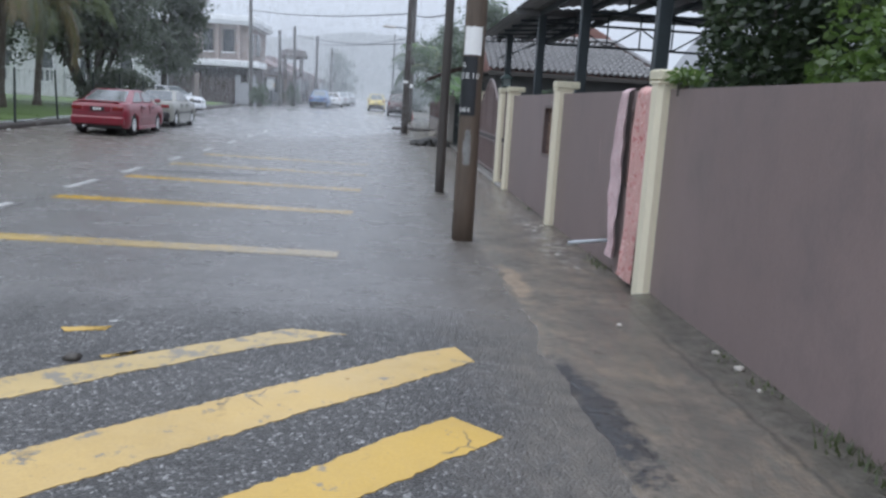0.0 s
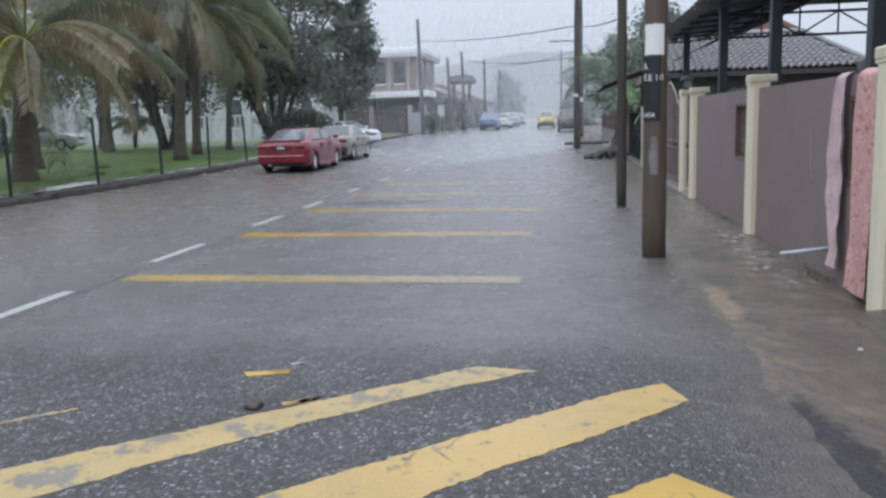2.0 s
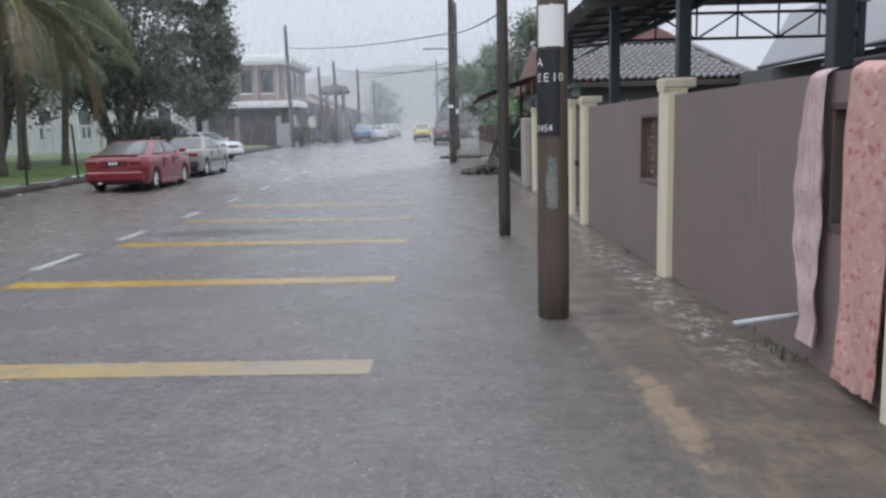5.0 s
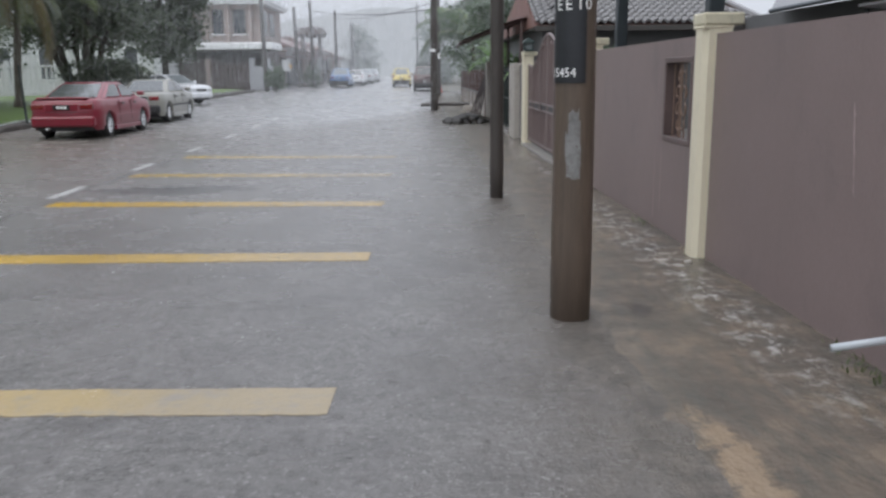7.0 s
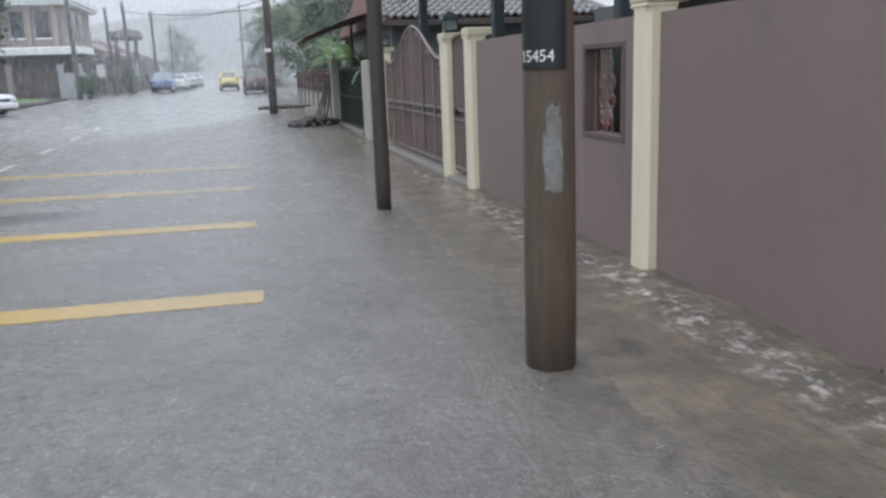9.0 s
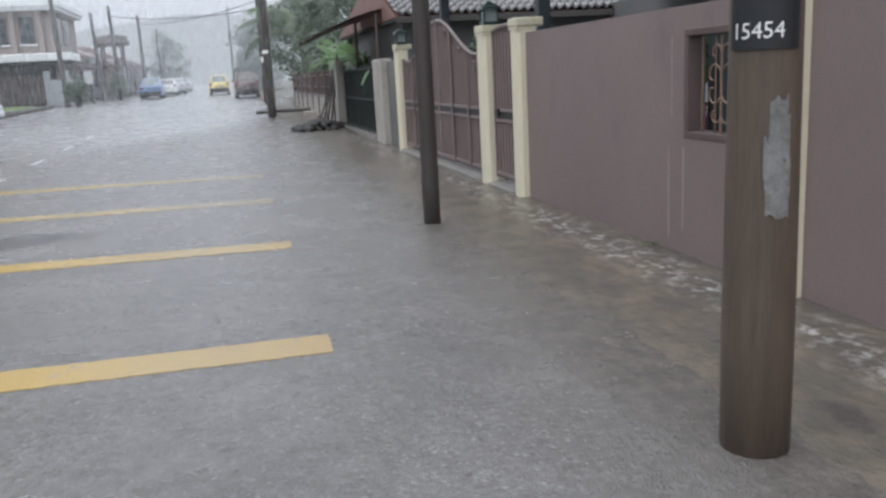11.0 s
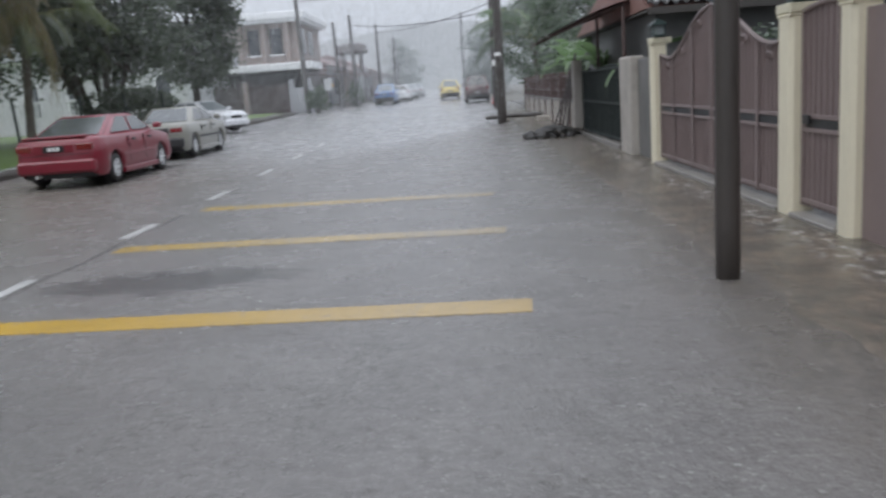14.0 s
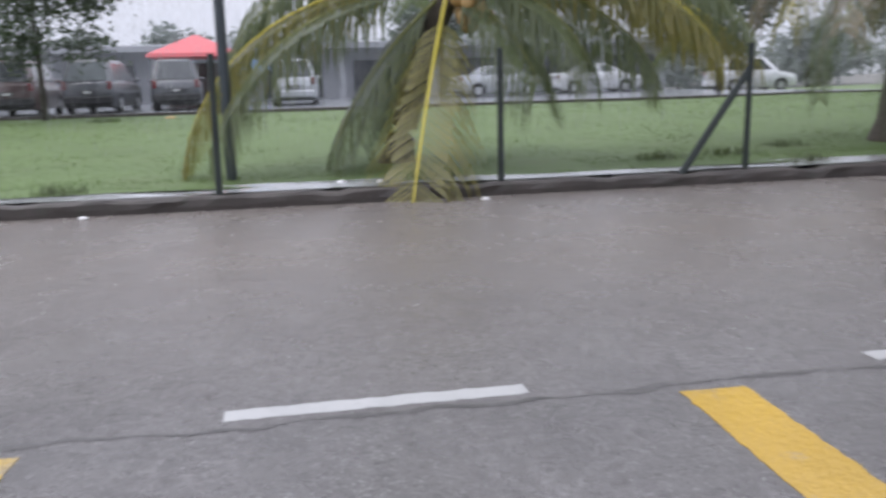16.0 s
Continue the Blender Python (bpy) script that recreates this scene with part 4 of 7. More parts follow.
# maroon curved awning on posts
aw = thing("awning", 3.0, 26.5, 0, "curved maroon sheet awning over the neighbour's porch", "awning")
bm = bmesh.new()
rows = []
for j in range(13):
    u = j / 12
    x = 0.9 + 4.6 * u
    z = 2.55 + 0.72 * math.sin(min(1.0, u * 1.7) * 1.5708)
    rows.append([(x, y, z) for y in (24.9, 26.0, 27.2, 28.6)])
for th in (0, 0.05):
    for a, b in zip(rows, rows[1:]):
        for k in range(3):
            q = [bm.verts.new((p[0], p[1], p[2] - th)) for p in (a[k], a[k + 1], b[k + 1], b[k])]
            bm.faces.new(q)
o = part("canopy", bm, M["maroon"], aw)
o.matrix_parent_inverse = Matrix.Translation((-3.0, -26.5, 0))
for y in (25.0, 26.7, 28.5):
    o = part("edge_beam", tb([(r[0][0], y, r[0][2] - 0.07) for r in rows], 0.04, 6), M["brown_frame"], aw)
    o.matrix_parent_inverse = Matrix.Translation((-3.0, -26.5, 0))
for x, y in ((2.6, 25.0), (2.6, 28.5), (5.2, 25.0), (5.2, 28.5)):
    o = part("awning_post", tb([(x, y, 0), (x, y, 3.1)], 0.045, 8), M["brown_frame"], aw)
    o.matrix_parent_inverse = Matrix.Translation((-3.0, -26.5, 0))

# ---- carport and house behind the wall ----
cp = thing("carport", 4.5, 12.0, 0, "dark steel carport with trusses and sheet roof", "carport")
cp_in = Matrix.Translation((-4.5, -12.0, 0))


def cpp(name, bm, m="steel", label=""):
    ob = part(name, bm, M[m], cp, label)
    ob.matrix_parent_inverse = cp_in


CX0, CX1 = 2.75, 7.0
for y in (5.63, 9.72, 13.78, 18.7):
    cpp("carport_post", bx(2.67, 2.83, y - 0.08, y + 0.08, 0, 3.62, 0.01))
    if y < 15:
        cpp("carport_post", bx(CX1 - 0.07, CX1 + 0.07, y - 0.07, y + 0.07, 0, 3.62, 0.01))
for y, zb_ in ((5.63, 3.30), (9.72, 3.30), (13.78, 3.06)):
    # two level chords, uprights, long diagonals and an arched top bar under the sheets
    zm_ = zb_ + 0.43
    cpp("truss_chord", tb([(CX0, y, zb_), (CX1, y, zb_)], 0.028, 6))
    cpp("truss_chord", tb([(CX0, y, zm_), (CX1, y, zm_)], 0.028, 6))
    xs = rangef(CX0, CX1, 0.71)
    cpp("truss_arch", tb([(x, y, zm_ + 0.02 + 0.24 * math.sin((x - CX0) / (CX1 - CX0) * 3.1416)) for x in rangef(CX0, CX1, 0.3)], 0.024, 6))
    for k, (a, b) in enumerate(zip(xs, xs[1:])):
        cpp("truss_web", tb([(a, y, zm_), (b, y, zb_)] if k % 2 else [(a, y, zb_), (b, y, zm_)], 0.018, 5))
        cpp("truss_upright", tb([(b, y, zb_), (b, y, zm_ + 0.24 * math.sin((b - CX0) / (CX1 - CX0) * 3.1416))], 0.018, 5))
for x in (2.75, 3.5, 4.25):
    cpp("edge_beam", bx(x - 0.04, x + 0.04, 5.0, 21.4, 3.62, 3.74, 0.006))
for x in (5.1, 6.0, CX1):
    cpp("edge_beam", bx(x - 0.04, x + 0.04, 5.0, 13.8, 3.66, 3.78, 0.006))
for y in rangef(14.6, 21.2, 1.3):
    cpp("rafter", tb([(2.4, y, 3.58), (4.4, y, 3.72)], 0.03, 6))
    cpp("rafter_brace", tb([(2.78, y, 3.1), (3.9, y, 3.62)], 0.02, 5))


def ribbed(x0, x1, y0, y1, z_of):
    """A corrugated sheet with a folded edge."""
    bm = bmesh.new()
    prof = [(x, z_of(x) + (0.03 if i % 2 else 0.0)) for i, x in enumerate(rangef(x0, x1, 0.10))]
    for dz in (0.0, -0.012):
        lo = [bm.verts.new((x, y0, z + dz)) for x, z in prof]
        hi = [bm.verts.new((x, y1, z + dz)) for x, z in prof]
        for i in range(len(prof) - 1):
            bm.faces.new((lo[i], lo[i + 1], hi[i + 1], hi[i]))
    return bm


cpp("roof_sheet", ribbed(2.2, 7.25, 4.6, 13.95, lambda x: 3.77 + 0.22 * math.sin(max(0.0, x - CX0) / (CX1 - CX0 + 0.3) * 3.1416)), "roof_sheet", "grey corrugated roof sheet")
cpp("roof_sheet", ribbed(2.2, 4.5, 13.95, 21.6, lambda x: 3.75 + 0.05 * (x - 2.2)), "roof_sheet", "grey corrugated roof sheet")
cpp("valance", bx(2.2, 7.25, 13.93, 13.96, 3.64, 3.78, 0.0), "roof_sheet", "grey sheet edge strip")
lean = thing("lean_to", 6.4, 11.2, 0, "small lean-to with a pale sheet roof in the yard", "shelter")
bm = bmesh.new()
bmesh.ops.create_cube(bm, size=1.0, matrix=Matrix.Translation((0.05, 0, 2.47)) @ Matrix.Rotation(radians(4), 4, "Y") @ Matrix.Diagonal((1.1, 3.2, 0.04, 1)))
part("sheet", bm, M["fascia"], lean, "pale sheet roof")
for a in (-0.42, 0.5):
    for b_ in (-1.5, 1.5):
        part("leg", tb([(a, b_, 0.0), (a, b_, 2.45)], 0.03, 6), M["steel"], lean)

house = thing("tiled_house", 6.2, 27, 0, "single-storey house with a grey wavy-tiled hipped roof", "house")
h_in = Matrix.Translation((-6.2, -27, 0))


def hp(name, me, m, parent=None, label=""):
    ob = part(name, me, M[m], parent or house, label)
    ob.matrix_parent_inverse = h_in if parent is None else Matrix.Identity(4)
    return ob


EY, EZ, EX0, EX1 = 23.2, 2.86, 2.75, 8.9
RY, RZ, HIP = 26.5, 4.16, 1.2
hp("wall", bx(3.0, 8.6, 23.7, 33, 0, 2.8, 0.0), "house_wall")
hp("soffit", bx(EX0, EX1, EY + 0.02, 33.4, 2.76, 2.80, 0.0), "under_eave")
hp("fascia_board", bx(EX0, EX1, EY - 0.02, EY + 0.02, 2.70, 2.84, 0.0), "under_eave")
# roof planes: front slope, hip end and back
bm = bmesh.new()
v = [bm.verts.new(p) for p in ((EX0, EY, EZ - 0.03), (EX1, EY, EZ - 0.03), (EX1 - HIP, RY, RZ - 0.03), (EX0 - 0.0, RY, RZ - 0.03), (EX1, 33.4, EZ - 0.03), (EX0, 33.4, EZ - 0.03))]
for q in ((0, 1, 2, 3), (1, 4, 2), (4, 5, 3, 2), (5, 0, 3)):
    bm.faces.new([v[i] for i in q])
hp("roof", bm, "tile_red")
bm = bmesh.new()
tube(bm, [(EX1, EY, EZ + 0.06), (EX1 - HIP, RY, RZ + 0.08)], 0.10, 8)
tube(bm, [(EX0, RY, RZ + 0.08), (EX1 - HIP, RY, RZ + 0.08)], 0.10, 8)
hp("ridge_cap", bm, "tile")
hp("upper_wall", bx(4.9, 7.7, 27.8, 32, 3.0, 4.3, 0.0), "tile_red", label="dull red upper gable wall")
hp("upper_roof", pr([(4.3, 4.05), (6.3, 4.88), (7.0, 4.80), (8.1, 4.25), (8.1, 4.15), (4.3, 3.95)], "y", 27.2, 32.4), "tile_red", label="brown-red upper roof")
# wavy interlocking tiles, one mesh shared by all
tw, tl = 0.21, 0.33
slope = math.atan2(RZ - EZ, RY - EY)
bm = bmesh.new()
cols_n = 7
ring = []
for j, yy in enumerate((0.0, tl + 0.05)):
    for i in range(cols_n):
        u = i / (cols_n - 1)
        ring.append(bm.verts.new((u * tw, yy, 0.042 * math.sin(u * 6.28318) + (0.075 if j == 0 else 0.0))))
for i in range(cols_n - 1):
    bm.faces.new((ring[i], ring[i + 1], ring[cols_n + i + 1], ring[cols_n + i]))
lip = [bm.verts.new((r.co.x, 0.0, r.co.z - 0.08)) for r in ring[:cols_n]]
for i in range(cols_n - 1):
    bm.faces.new((lip[i], lip[i + 1], ring[i + 1], ring[i]))
tile_me = mesh_of(bm, "roof_tile", True)
tile_me.materials.append(M["tile"])
count = 0
rest_v, rest_f = [], []
rows_n = int((RY - EY) / math.cos(slope) / tl)
for r in range(rows_n):
    y = EY + r * tl * math.cos(slope)
    z = EZ + 0.05 + r * tl * math.sin(slope)
    x_end = EX1 - HIP * (y - EY) / (RY - EY) - 0.15
    x = EX0
    while x + tw < x_end:
        m4 = Matrix.Translation((x, y, z)) @ Matrix.Rotation(slope, 4, "X") @ Matrix.Rotation(rng.uniform(-0.012, 0.012), 4, "Y")
        if count < 300:
            o = new("roof_tile", tile_me)
            o.parent = house
            o.matrix_parent_inverse = h_in
            o.matrix_basis = m4
            count += 1
        else:
            k = len(rest_v)
            rest_v += [tuple(m4 @ q.co) for q in tile_me.vertices]
            rest_f += [tuple(k + i for i in p.vertices) for p in tile_me.polygons]
        x += tw
if rest_v:
    o = raw("roof_tiles", rest_v, rest_f, M["tile"], house)
    o.matrix_parent_inverse = h_in
    o["kind"] = "stuff"
# pale neighbouring roof beyond the wall, and its gable
nb = thing("grey_roofed_house", 8.0, 14, 0, "neighbouring house with a plain pale grey sheet roof", "house")
part("wall", bx(0.35, 5.0, -7.0, 9.4, 0, 3.0, 0.0), M["house_wall"], nb)
bm = bmesh.new()
q = [(-0.75, -8.0, 2.98), (-0.25, 6.2, 2.98), (1.9, 9.6, 4.7), (1.9, -8.0, 4.7), (6.0, -8.0, 2.9), (6.0, 9.0, 2.9)]
for dz in (0.0, -0.06):
    v = [bm.verts.new((a, b_, c_ + dz)) for a, b_, c_ in q]
    bm.faces.new((v[0], v[1], v[2], v[3]))
    bm.faces.new((v[3], v[2], v[5], v[4]))
part("roof", bm, M["pale_sheet"], nb, "pale grey sheet roof")
part("gutter", tb([(-0.77, -8.0, 2.95), (-0.27, 6.2, 2.95)], 0.05, 6), M["steel"], nb)

# ---- poles and cables ----


def glyphs(text, size):
    """Flat outlines of the built-in font as a mesh, centred."""
    cu = bpy.data.curves.new("writing", "FONT")
    cu.body, cu.size, cu.align_x, cu.align_y, cu.resolution_u = text, size, "CENTER", "CENTER", 2
    ob = bpy.data.objects.new("writing", cu)
    scene.collection.objects.link(ob)
    bpy.context.view_layer.update()
    me = bpy.data.meshes.new_from_object(ob.evaluated_get(bpy.context.evaluated_depsgraph_get()))
    bpy.data.objects.remove(ob)
    return me


def arc_patch(r, a0, a1, z0, z1, n=14, rag=0.0, seed=1):
    """A thin skin on a round pole between two angles (0 faces -y, positive towards +x)."""
    bm = bmesh.new()
    rr = random.Random(seed)
    cols = []
    for i in range(n + 1):
        a = a0 + (a1 - a0) * i / n
        d = (math.sin(a), -math.cos(a))
        zz = (z0 + rr.uniform(-rag, rag), z1 + rr.uniform(-rag, rag))
        cols.append([bm.verts.new((d[0] * q, d[1] * q, z)) for q in (r - 0.004, r) for z in zz])
    for c, e in zip(cols, cols[1:]):
        bm.faces.new((c[2], e[2], e[3], c[3]))
        bm.faces.new((c[3], e[3], e[1], c[1]))
        bm.faces.new((c[0], e[0], e[2], c[2]))
    bmesh.ops.recalc_face_normals(bm, faces=bm.faces)
    return bm


def wood_pole(x, y, r0, r1, h, label, material, lean=(0, 0), group="street poles", n=18):
    t = thing("utility_pole", x, y, gz(x, y), label, "utility pole", group)
    zs = rangef(-0.3, h, h / 12)
    bm = tb([(lean[0] * z, lean[1] * z, z) for z in zs], [r0 + (r1 - r0) * z / h + 0.004 * math.sin(z * 5) for z in zs], n)
    part("shaft", bm, M[material], t, smooth=True)
    return t


p1 = wood_pole(0.61, 6.12, 0.135, 0.105, 9.0, "brown wet timber utility pole with painted pole number", "pole")
R1 = 0.128
part("number_panel", arc_patch(R1 + 0.006, -1.65, 0.32, 1.55, 2.25), M["black"], p1, "black painted band")
part("notice_plate", arc_patch(R1 + 0.010, -1.1, 0.6, 2.27, 2.60, rag=0.006), M["white"], p1, "blank white notice plate")
for words, size, a0, da, z in (("A", 0.10, -1.0, 0.0, 2.145), ("EE", 0.098, -1.02, 0.48, 2.02), ("10", 0.098, -0.02, 0.40, 2.02), ("15454", 0.080, -1.40, 0.28, 1.612)):
    for k, ch_ in enumerate(words):
        me = glyphs(ch_, size)
        for q in me.vertices:
            a = a0 + da * k + q.co.x * 0.92 / R1
            q.co = (math.sin(a) * (R1 + 0.0095), -math.cos(a) * (R1 + 0.0095), z + q.co.y)
        part("stencilled_character", me, M["white"], p1, "white stencilled character")
for k, (a0, a1, z0, z1) in enumerate(((-0.46, 0.04, 1.24, 1.36), (-0.36, 0.12, 1.17, 1.30), (-0.56, -0.10, 1.07, 1.20), (-0.52, 0.14, 0.98, 1.10), (-0.14, 0.16, 1.06, 1.14), (-0.60, -0.36, 1.12, 1.22))):
    part("torn_notice", arc_patch(R1 + 0.0062 + 0.0004 * k, a0, a1, z0 - 0.02, z1 + 0.02, 7, 0.016, 4 + k), M["poster"], p1, "grey remains of a torn-off paper notice")
wood_pole(0.635, 11.64, 0.088, 0.08, 8.5, "slim dark timber pole standing in the flood", "pole2")
p3 = wood_pole(0.30, 35.3, 0.16, 0.12, 9.5, "tall dark roadside pole with lamp arm and cables", "pole2", lean=(0.006, 0))
part("lamp_arm", tb([(0.05, 0, 4.75), (-0.3, -0.05, 4.85), (-0.65, -0.1, 4.85)], 0.025, 6), M["steel"], p3)
part("lamp_head", bx(-1.2, -0.6, -0.2, -0.02, 4.80, 4.89, 0.03), M["plaster"], p3, "grey street lamp head")
part("warning_band", arc_patch(0.165, -1.5, 0.4, 2.34, 2.46), M["white"], p3)
p5 = wood_pole(0.9, 52, 0.15, 0.11, 9.0, "dark roadside pole in the rain", "pole2")
part("notice_plate", arc_patch(0.15, -0.9, 0.9, 2.2, 2.5), M["white"], p5)
wood_pole(-0.3, 95, 0.15, 0.1, 8.5, "distant grey timber roadside pole", "pole_far", n=8)
for x, y, h, lx in ((-11.1, 61, 8.8, -0.02), (-10.25, 71.5, 6.5, -0.03), (-9.15, 73, 7.1, -0.025), (-7.9, 80, 6.8, 0.0), (-7.6, 96, 6.5, 0.0)):
    wood_pole(x, y, 0.17, 0.12, h, "grey timber pole along the far kerb", "pole_far", lean=(lx, 0), n=10)
part("sign", bx(-0.25, 0.25, -0.04, 0, 1.4, 2.2, 0.01), M["pale_wall"], thing("notice_board", -9.6, 60.6, gz(-9.6, 60.6), "pale roadside notice board on a post", "sign"))


def cable(a, b, sag, r=0.02):
    a, b = Vector(a), Vector(b)
    pts = [a.lerp(b, i / 24) - Vector((0, 0, sag * 4 * (i / 24) * (1 - i / 24))) for i in range(25)]
    ob = part("overhead_cable", tb(pts, r, 5), M["trim_black"])
    tagged(ob, "black sagging overhead cable", "cable", "overhead cables")


cable((0.38, 35.3, 5.67), (-11.1, 61, 7.72), 0.25, 0.026)
cable((0.38, 35.3, 5.67), (0.62, 11.64, 3.30), 0.10, 0.016)
cable((0.75, 52, 5.45), (-9.2, 73, 6.95), 0.35, 0.028)
cable((0.75, 52, 5.85), (-8, 80, 6.75), 0.35, 0.024)
cable((0.35, 35.3, 8.8), (0.9, 52, 8.6), 0.3, 0.02)
cable((0.62, 6.12, 8.6), (0.35, 35.3, 8.8), 0.5, 0.015)

# low barrier across the far pole, and rubbish heap
bar = tagged(part("fallen_beam", tb([(-0.25, 36.0, 0.36), (0.6, 35.8, 0.38), (1.75, 35.4, 0.40)], 0.075, 8), M["pole2"]), "dark timber beam propped across the flooded verge", "beam")
tagged(part("beam_rest", bx(1.5, 1.95, 35.2, 35.7, 0.1, 0.34, 0.03), M["plaster"]), "concrete block under the beam", "block")
tagged(part("beam_rest", bx(0.42, 0.6, 35.7, 35.9, 0.1, 0.31, 0.03), M["plaster"]), "concrete block under the beam", "block")
heap = thing("rubbish_heap", 1.25, 27.6, 0.06, "heap of wet dark branches and rubbish", "rubbish")
bm = bmesh.new()
for i in range(60):
    x, y = rng.gauss(0, 0.35), rng.gauss(0, 0.5)
    s = rng.uniform(0.06, 0.2)
    r = bmesh.ops.create_icosphere(bm, subdivisions=1, radius=s)
    for q in r["verts"]:
        q.co = Vector((q.co.x * rng.uniform(0.8, 1.4) + x, q.co.y * 1.2 + y, max(-0.05, q.co.z * 0.8 + 0.2 * math.exp(-(x * x + y * y) * 3))))
part("mound", bm, M["rubble"], heap)["kind"] = "stuff"
for i in range(7):
    a = rng.uniform(0, 6.28)
    part("branch", tb([(0, 0, 0.12), (0.6 * math.cos(a), 0.6 * math.sin(a), 0.2), (1.1 * math.cos(a + 0.2), 1.1 * math.sin(a + 0.2), 0.06)], [0.03, 0.02, 0.008], 5), M["bark"], heap)
board = thing("leaning_board", 1.8, 28.9, 0.1, "broken wooden boards leaning on the gate pier", "board")
for i in range(4):
    part("board", tb([(-0.5 + 0.1 * i, -0.3 - 0.2 * i, 0.0), (0.1 + 0.06 * i, 0.2, 1.5 + 0.2 * i)], 0.035, 4), M["far_brown"], board)

# ---- cloths, pipe and weeds at the wall ----


def hanging_cloth(name, pts_of, material, label, nx=16, nz=40):
    verts, faces = [], []
    for side in (0, 0.008):
        for j in range(nz + 1):
            for i in range(nx + 1):
                x, y, z = pts_of(i / nx, j / nz)
                verts.append((x - side, y, z))
    w, n = nx + 1, (nx + 1) * (nz + 1)
    for s in (0, n):
        for j in range(nz):
            for i in range(nx):
                faces.append((s + j * w + i, s + j * w + i + 1, s + (j + 1) * w + i + 1, s + (j + 1) * w + i))
    for j in range(nz):
        for i in (0, nx):
            faces.append((j * w + i, n + j * w + i, n + (j + 1) * w + i, (j + 1) * w + i))
    ob = raw(name, verts, faces, material)
    for p in ob.data.polygons:
        p.use_smooth = True
    tagged(ob, label, "cloth", "cloths on the wall")


def near_cloth(u, v):
    over = max(0.0, 0.08 - v) / 0.08
    y = 3.52 + 0.49 * u + 0.03 * math.sin(v * 7) * v + 0.02 * noise.noise((u * 0.5, v * 9, 2))
    z = 1.945 - 2.0 * max(0.0, v - 0.06) + 0.012 * math.sin(u * 9)
    fold = 0.020 * math.sin(u * 19 + v * 2) + 0.012 * math.sin(u * 41 - v * 6) + 0.02 * noise.noise((u * 4, v * 6, 1))
    x = 2.065 - abs(fold) * min(1, 0.3 + v * 3) - 0.03 * v * v + over * 0.2
    return x, y, max(z, 0.02 + 0.03 * math.sin(u * 12) + 0.04 * u)


def far_cloth(u, v):
    over = max(0.0, 0.08 - v) / 0.08
    wid = 0.14 + 0.22 * math.sin(min(1.0, v * 1.25) * 2.6)
    y = 4.29 + 0.02 * math.sin(v * 11) + wid * u
    z = 1.945 - 1.87 * max(0.0, v - 0.06)
    fold = 0.035 * math.sin(u * 15 + v * 5) + 0.02 * noise.noise((u * 5, v * 8, 4))
    x = 2.06 - abs(fold) * min(1, 0.3 + v * 3) - 0.02 * math.sin(v * 17) ** 2 * v + over * 0.2
    return x, y, max(z, 0.12 + 0.05 * u)


hanging_cloth("hanging_cloth", near_cloth, M["cloth"], "wet pink patterned cloth hung over the wall", 40, 70)
hanging_cloth("hanging_cloth", far_cloth, M["cloth2"], "faded mauve cloth bunched over the wall", 34, 60)
pipe = thing("drain_pipe", 2.1, 4.59, 0.33, "pale grey plastic drain pipe out of the wall", "pipe")
part("tube", tb([(0.05, 0.0, 0.004), (-0.24, 0.0, -0.024), (-0.483, -0.004, -0.053)], 0.020, 12), M["pvc"], pipe, smooth=True)
part("socket", tb([(-0.02, 0.0, -0.003), (0.012, 0.0, 0.001)], 0.028, 12), M["pvc"], pipe, smooth=True)


def leaf_blob(n, place, size, seed, flat=0.5):
    """Many small pointed leaves, as vertices and faces."""
    r = random.Random(seed)
    vs, fs = [], []
    for _ in range(n):
        p = place(r)
        if p is None:
            continue
        d = Vector((r.gauss(0, 1), r.gauss(0, 1), r.gauss(-0.2, flat))).normalized()
        s = d.cross(Vector((r.gauss(0, 1), r.gauss(0, 1), r.gauss(0, 1)))).normalized()
        L = size * r.uniform(0.6, 1.3)
        w = L * 0.26
        p = Vector(p)
        k = len(vs)
        vs += [tuple(p), tuple(p + d * L * 0.5 + s * w), tuple(p + d * L), tuple(p + d * L * 0.5 - s * w)]
        fs.append((k, k + 1, k + 2, k + 3))
    return vs, fs


def weeds(x, y, n, sx, sy, h, seed, label="tuft of green weeds at the wall's foot"):
    r = random.Random(seed)
    vs, fs = [], []
    for _ in range(n):
        px, py = r.gauss(0, sx), r.gauss(0, sy)
        a = r.uniform(0, 6.28)
        hh = h * r.uniform(0.4, 1.1)
        k = len(vs)
        c, s = math.cos(a), math.sin(a)
        vs += [(px - 0.008 * s, py + 0.008 * c, 0), (px + 0.008 * s, py - 0.008 * c, 0), (px + 0.5 * hh * c, py + 0.5 * hh * s, hh)]
        fs.append((k, k + 1, k + 2))
    t = tagged(raw("weeds", vs, fs, M["weed"]), label, "weeds", kind="stuff")
    t.matrix_basis = pose(x, y, verge_h(x, y) if x > 0 else lawn_h(x, y))


